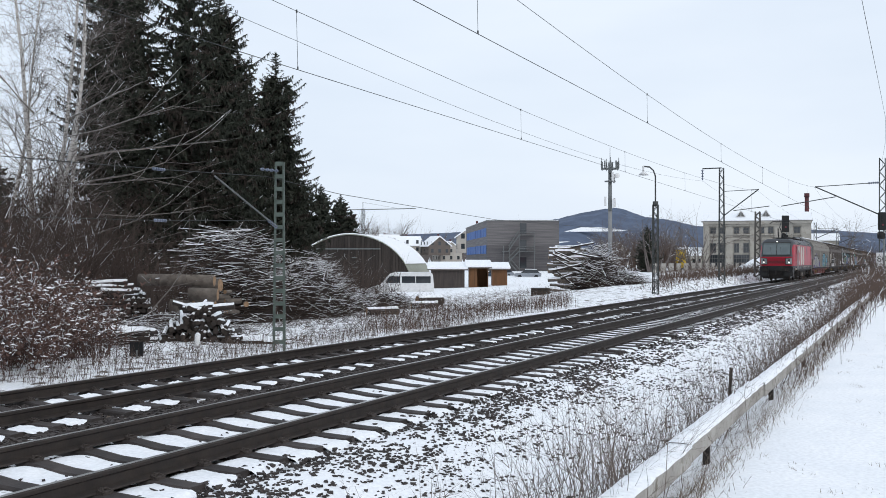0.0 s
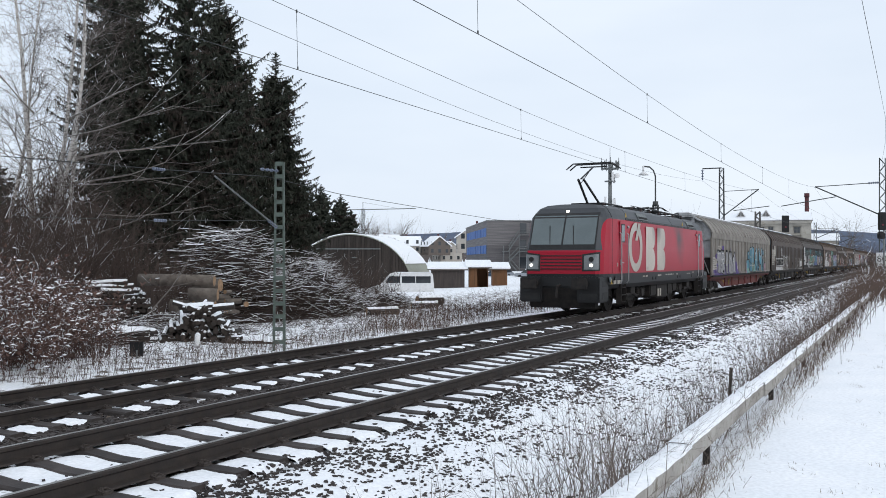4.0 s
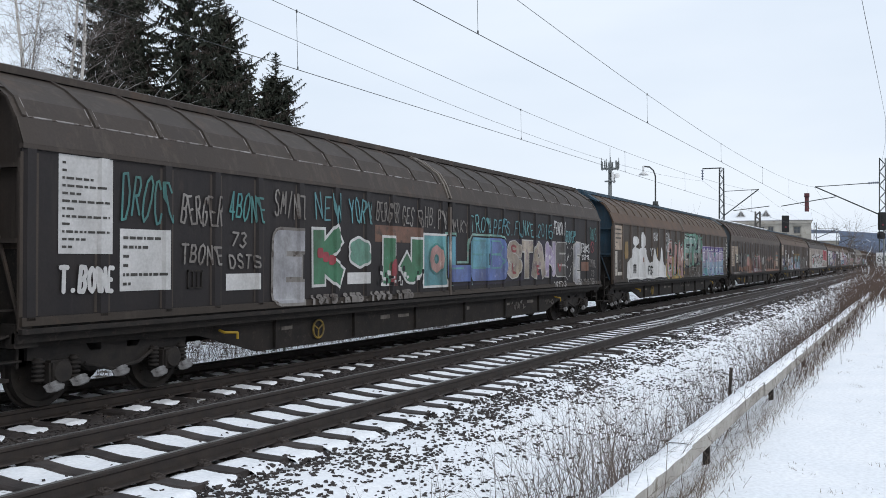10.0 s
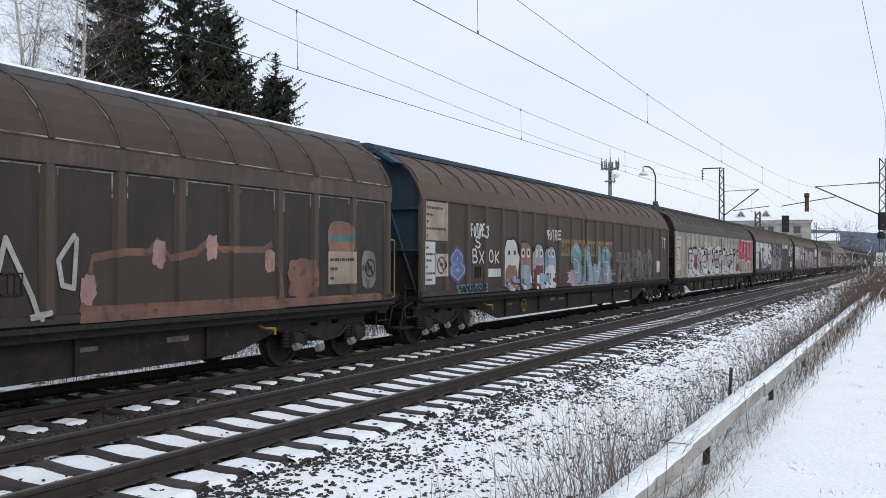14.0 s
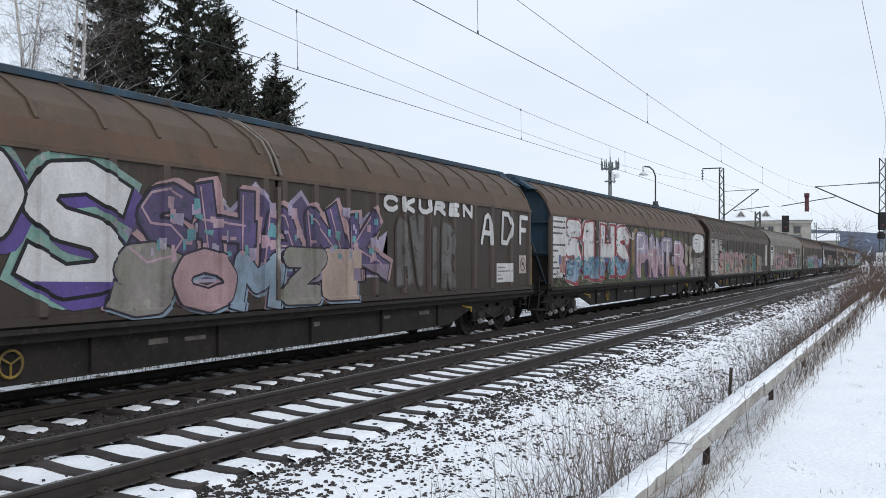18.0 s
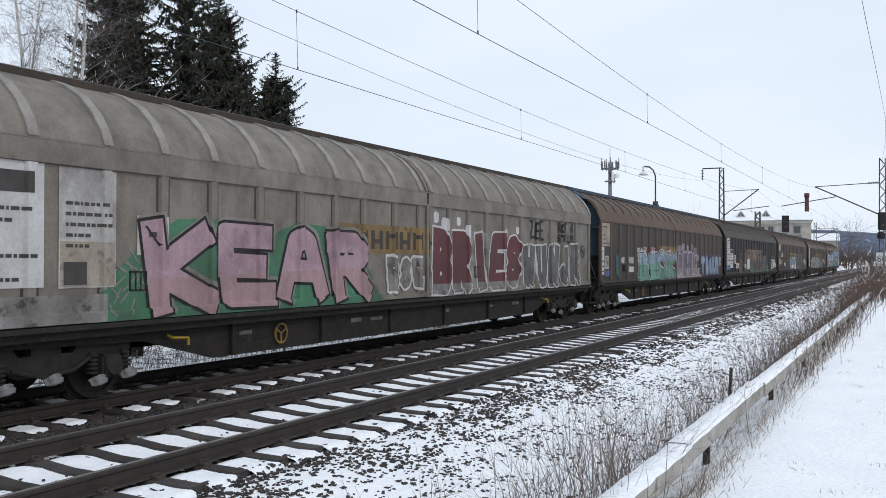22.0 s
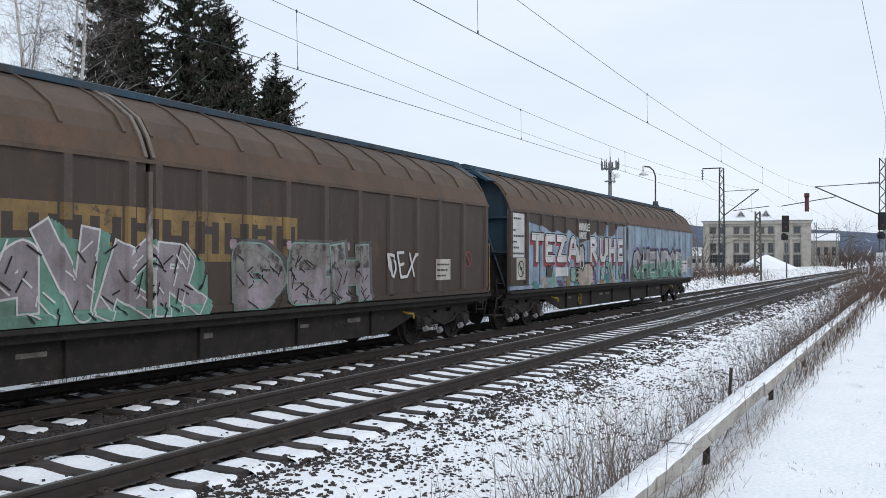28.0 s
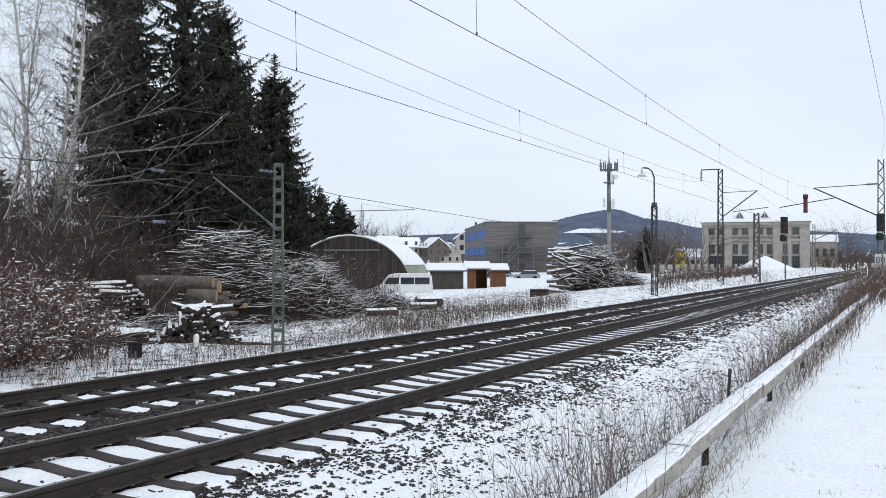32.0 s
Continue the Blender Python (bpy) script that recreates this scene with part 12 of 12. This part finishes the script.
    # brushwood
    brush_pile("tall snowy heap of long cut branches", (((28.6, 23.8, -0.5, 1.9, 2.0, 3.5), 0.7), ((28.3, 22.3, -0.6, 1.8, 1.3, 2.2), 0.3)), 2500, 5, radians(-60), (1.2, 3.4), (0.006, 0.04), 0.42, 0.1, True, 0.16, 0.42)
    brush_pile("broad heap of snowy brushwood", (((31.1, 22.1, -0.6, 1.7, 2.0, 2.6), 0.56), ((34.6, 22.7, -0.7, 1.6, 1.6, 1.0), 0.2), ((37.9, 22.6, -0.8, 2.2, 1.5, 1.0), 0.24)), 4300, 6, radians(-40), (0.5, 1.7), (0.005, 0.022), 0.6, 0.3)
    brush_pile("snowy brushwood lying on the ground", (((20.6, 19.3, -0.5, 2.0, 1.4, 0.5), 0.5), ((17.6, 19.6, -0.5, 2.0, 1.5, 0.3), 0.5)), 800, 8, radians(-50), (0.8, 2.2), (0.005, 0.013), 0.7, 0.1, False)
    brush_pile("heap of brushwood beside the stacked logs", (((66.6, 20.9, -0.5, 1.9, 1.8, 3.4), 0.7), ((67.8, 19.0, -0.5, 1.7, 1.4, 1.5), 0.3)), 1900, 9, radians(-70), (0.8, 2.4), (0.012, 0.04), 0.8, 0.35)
    for x, y, r in ((41.5, 21.9, 0.26), (39.2, 21.0, 0.16), (33.4, 19.9, 0.15)):
        t = thing("sawn_log", "short snowy log lying by the brushwood", "log")
        log(t, (x - 0.5, y + 0.4, ground_z(x, y) + r), (x + 0.6, y - 0.5, ground_z(x, y) + r), r, True, 0.8)
    log_piles()
    def wood_edge(r):
        """Brush along the wood, but for the clearing before the old pole stack."""
        while True:
            u, v = r.random(), r.random() ** 0.7
            x, y = 10.5 + u * 14 + v * 3, 17.2 + u * 4.0 + v * 10
            if not (0.99 < y / x < 1.21 and y < 25.2):
                return x, y, 0.5 + 0.9 * v
    weeds("undergrowth", "dense brown undergrowth at the wood's edge", wood_edge, 4200, 30, 4.3, UNDER, 0.1, 0.4, 3, 0.011)
    weeds("undergrowth", "low brown brush below the spruces", lambda r: (r.uniform(23, 46), r.uniform(25.5, 32), 1.0), 2400, 29, 2.6, UNDER, 0.08, 0.4, 3, 0.013)
    weeds("undergrowth", "brown thicket between the snowy shrubs", lambda r: (r.uniform(10.2, 15.2), r.gauss(17.6, 1.0), 0.6 + 0.5 * r.random()), 1300, 28, 1.9, TWIG, 0.14, 0.4, 3, 0.008)
    weeds("ground_litter", "dead twigs and stalks lying in the snow", lambda r: (r.uniform(13, 42), r.uniform(14.6, 21), 1.0), 2200, 27, 0.5, UNDER, 0.1, 2.2, 2, 0.008)
    # weeds
    weeds("trackside_weeds", "tall dry red-brown weeds beyond the tracks", lambda r: (lambda y: (r.uniform(1.64, 2.9) * y + r.gauss(0, 0.8), y, 0.55 + 0.6 * r.random() ** 2))(r.uniform(13.8, 17.5)), 1500, 31, 0.95, STALK, 0.05, 0.15, 2, 0.007)
    weeds("trackside_weeds", "low dry weeds beside the far track", lambda r: (r.uniform(11, 30), r.gauss(14.0, 0.6), r.uniform(0.4, 1.0)), 2400, 32, 0.55, STALK, 0.1, 0.3, 2, 0.004)
    weeds("path_weeds", "bare tangled weeds along the concrete trough", lambda r: ((lambda x: (x, r.gauss(1.98, 0.2), 0.8 + 0.5 * noise.noise((x * 0.6, 1, 1))))(5.4 + 16 * r.random() ** 1.2)), 300, 33, 0.85, WEEDTWIG, 0.0, 0.35, 3, 0.0042)
    weeds("path_weeds", "tall sparse weeds on the snowy slope", lambda r: (r.uniform(4.3, 12), r.uniform(1.9, 3.0), r.uniform(0.5, 1.0)), 110, 34, 1.15, WEEDTWIG, 0.0, 0.3, 3, 0.0045)
    weeds("path_weeds", "dense brown weeds further along the trough", lambda r: (r.uniform(14, 44), r.gauss(2.0, 0.35), r.uniform(0.4, 1.1)), 1100, 35, 0.95, STALK, 0.0, 0.25, 3, 0.0045)
    weeds("path_weeds", "low dead grass at the foot of the trough", lambda r: (r.uniform(4.5, 26), r.gauss(1.36, 0.09), r.uniform(0.3, 1.0)), 1700, 36, 0.26, DRYGRASS, 0.0, 0.7, 1, 0.002)
    weeds("path_weeds", "tan grass clump hanging over the trough's foot", lambda r: (r.gauss(6.6, 0.7), r.gauss(1.4, 0.06), r.uniform(0.4, 1.0)), 260, 46, 0.22, DRYGRASS, 0.0, 0.8, 1, 0.0022)
    weeds("path_weeds", "red-brown weeds leaning over the far end of the trough", lambda r: (r.uniform(13, 34), r.gauss(1.45, 0.22), r.uniform(0.4, 1.1)), 260, 47, 0.7, STALK, 0.0, 0.35, 3, 0.0045)

    def tufts(r):
        c = random.Random(r.randrange(420))
        u = c.random()
        return 2.3 + 22 * u ** 1.4 + r.gauss(0, 0.05), c.uniform(-4.5, 1.25) + r.gauss(0, 0.05), c.uniform(0.4, 1.0)
    weeds("path_grass", "small grass tufts poking through the path's snow", tufts, 3400, 37, 0.11, DRYGRASS, 0.0, 0.9, 0, 0.0028)
    weeds("rail_weeds", "small dry weeds on the ballast shoulder", lambda r: (r.uniform(3, 20), r.uniform(2.2, 4.3), r.uniform(0.3, 1.0)), 420, 38, 0.35, TWIG, 0.0, 0.5, 2, 0.0025)
    weeds("far_weeds", "red-brown scrub along the far line", lambda r: (lambda y: (r.uniform(4.1, 7.2) * y, y, 1.0))(r.uniform(14.5, 20.0)), 1300, 39, 1.1, STALK, 0.05, 0.2, 2, 0.018)
    weeds("far_weeds", "brown scrub beside the path", lambda r: (r.uniform(40, 90), r.gauss(1.3, 0.9), 1.0), 1700, 40, 1.5, STALK, 0.03, 0.25, 3, 0.011)
    for i, (at, h, w_) in enumerate((((5.7, 1.95, -0.4), 0.95, 0.8), ((6.3, 2.0, -0.4), 1.1, 0.9), ((6.9, 1.95, -0.4), 1.15, 0.9), ((7.6, 2.05, -0.4), 1.1, 0.9), ((8.5, 1.95, -0.42), 0.95, 0.8), ((9.8, 2.0, -0.42), 0.9, 0.8), ((11.2, 2.0, -0.42), 0.95, 0.9), ((13.0, 2.0, -0.4), 1.0, 1.0), ((15.0, 2.0, -0.4), 1.1, 1.0), ((17.4, 2.0, -0.4), 1.2, 1.1), ((19.8, 2.0, -0.4), 1.3, 1.2))):
        shrub("small bare tangled bush beside the concrete trough", at, h, w_, 13 if at[0] < 9 else 12, 160 + i, WEEDTWIG, 0.0, 2, thick=0.0062)
    for i in range(12):
        rng = random.Random(300 + i)
        at = (rng.uniform(160, 300), 0, -0.6)
        at = (at[0], at[0] * rng.uniform(0.2, 0.3), -0.6)
        shrub("bare winter tree beyond the yard", at, rng.uniform(6, 9.5), 4.5, 6, 310 + i, TWIG_GREY, 0.05, 2, thick=0.076, name="bare_tree", cat="tree", group="bare trees in the town")
    # town trees
    for i, (at, h) in enumerate((((356, 214, 0), 17), ((366, 202, 0), 18), ((377, 196, 0), 16), ((163, 40.5, -0.6), 9.5), ((185, 42, -0.6), 10), ((196, 40, -0.6), 11), ((171, 46, -0.6), 7.5), ((300, 22, 0), 14), ((332, 20.5, 0), 16), ((350, 30, 0), 12), ((262, 168, 0), 15), ((390, 30, 0), 15), ((205, 62, -0.6), 9), ((240, 95, 0), 11), ((250, 70, 0), 12))):
        shrub("bare winter tree among the houses", at, h, h * 0.5, 5, 200 + i, TWIG_GREY, 0.05, 2, thick=0.076, name="bare_tree", cat="tree", group="bare trees in the town")
    # brown bare trees and scrub near the line at the edge of view
    for i, (x, y, h) in enumerate(((230, 16, 5), (260, 21, 6), (290, 26, 7), (310, 17, 6), (175, 49, 6.5), (180, 44, 7), (192, 48.5, 7.5), (200, 45, 6.5), (170, 40, 5.5), (186, 52, 8), (212, 58, 8), (222, 66, 8.5))):
        shrub("brown bare tree near the line", (x, y, -0.6), h, h * 0.8, 9, 400 + i, STALK, 0.03, 2, thick=0.071, name="bare_tree", cat="tree", group="bare trees in the town")
    for i in range(14):
        rng = random.Random(500 + i)
        x = 22 + i * 4.2
        shrub("brown bare bush beside the path", (x, 1.75 - 0.01 * x + rng.uniform(-0.4, 0.5), ground_z(x, 1.6)), rng.uniform(1.3, 2.1), 2.2, 10, 510 + i, STALK, 0.02, 2, thick=0.0075)
    for i, (x, y, h) in enumerate(((240, 13.0, 5.5), (243, 7.2, 5.0), (282, 19.8, 6.5), (236, 17.5, 5.5), (250, 10, 6.0))):
        shrub("brown bare tree near the line", (x, y, -0.6), h, h * 0.9, 10, 440 + i, UNDER, 0.02, 2, thick=0.06, name="bare_tree", cat="tree", group="bare trees in the town")
    for i, (x, y, h) in enumerate(((330, 232, 15), (338, 226, 17), (346, 220, 17), (352, 225, 16), (360, 214, 16), (322, 214, 13), (300, 196, 11), (292, 182, 10), (283, 171, 9))):
        shrub("dark bare tree above the roofs", (x, y, 1.0), h, h * 0.9, 14, 460 + i, UNDER, 0.02, 2, thick=0.12, name="bare_tree", cat="tree", group="bare trees in the town")
    weeds("far_weeds", "low brown scrub on the snowy bank", lambda r: (r.uniform(58, 112), r.uniform(13.2, 16.5), r.uniform(0.3, 1.0)), 900, 41, 0.7, STALK, 0.05, 0.4, 3, 0.013)
    spruce("dark conifer behind the lamp mast", (166, 42.6, -0.6), 8.6, 2.4, 71, 0.5, 0.05, 0.2)
    # far woods
    s = Soup()
    rng = random.Random(8)
    for _ in range(1500):
        y = rng.uniform(20, 420)
        x = rng.uniform(430, 700)
        h = rng.uniform(6, 12)
        z = lerp_table(y, CROSS) - 1
        p = Vector((x, y, z))
        s.tip(p, p + Vector((0, 0, h * 0.8)), 0.25)
        for _ in range(14):
            d = Vector((rng.uniform(-1, 1), rng.uniform(-1, 1), rng.uniform(0.2, 1.4))).normalized()
            s.tip(p + Vector((0, 0, h * rng.uniform(0.25, 0.7))), p + Vector((0, 0, h * rng.uniform(0.35, 0.7))) + d * h * 0.35, 0.17)
    tagged(new("far_woods", s.mesh("far_woods", (TWIG_GREY, SNOW_LUMP))), "bare woods and gardens in the distance", "trees", kind="stuff")


plants()


def motions():
    """The train rolls by on the far track; its wheels turn while it is near."""
    for ob, off in VEHICLES:
        walk(ob, [(t, pose(lead(t) + off, FAR, FAR_Z)) for t in range(33)])
    for ob, r, px, off in TURNING:
        times = [k / FPS for k in range(0, 32 * FPS + 1) if -6 < lead(k / FPS) + off + px < 45]
        rows = []
        for t in sorted({0.0, 32.0, *times}):
            t_in = min(max(t, times[0]), times[-1]) if times else 0.0
            ang = -math.degrees((lead(times[0]) - lead(t_in)) / r) if times else 0.0
            rows.append((t, pose(px, 0, r, 0, ang, 0)))
        walk(ob, rows)


motions()
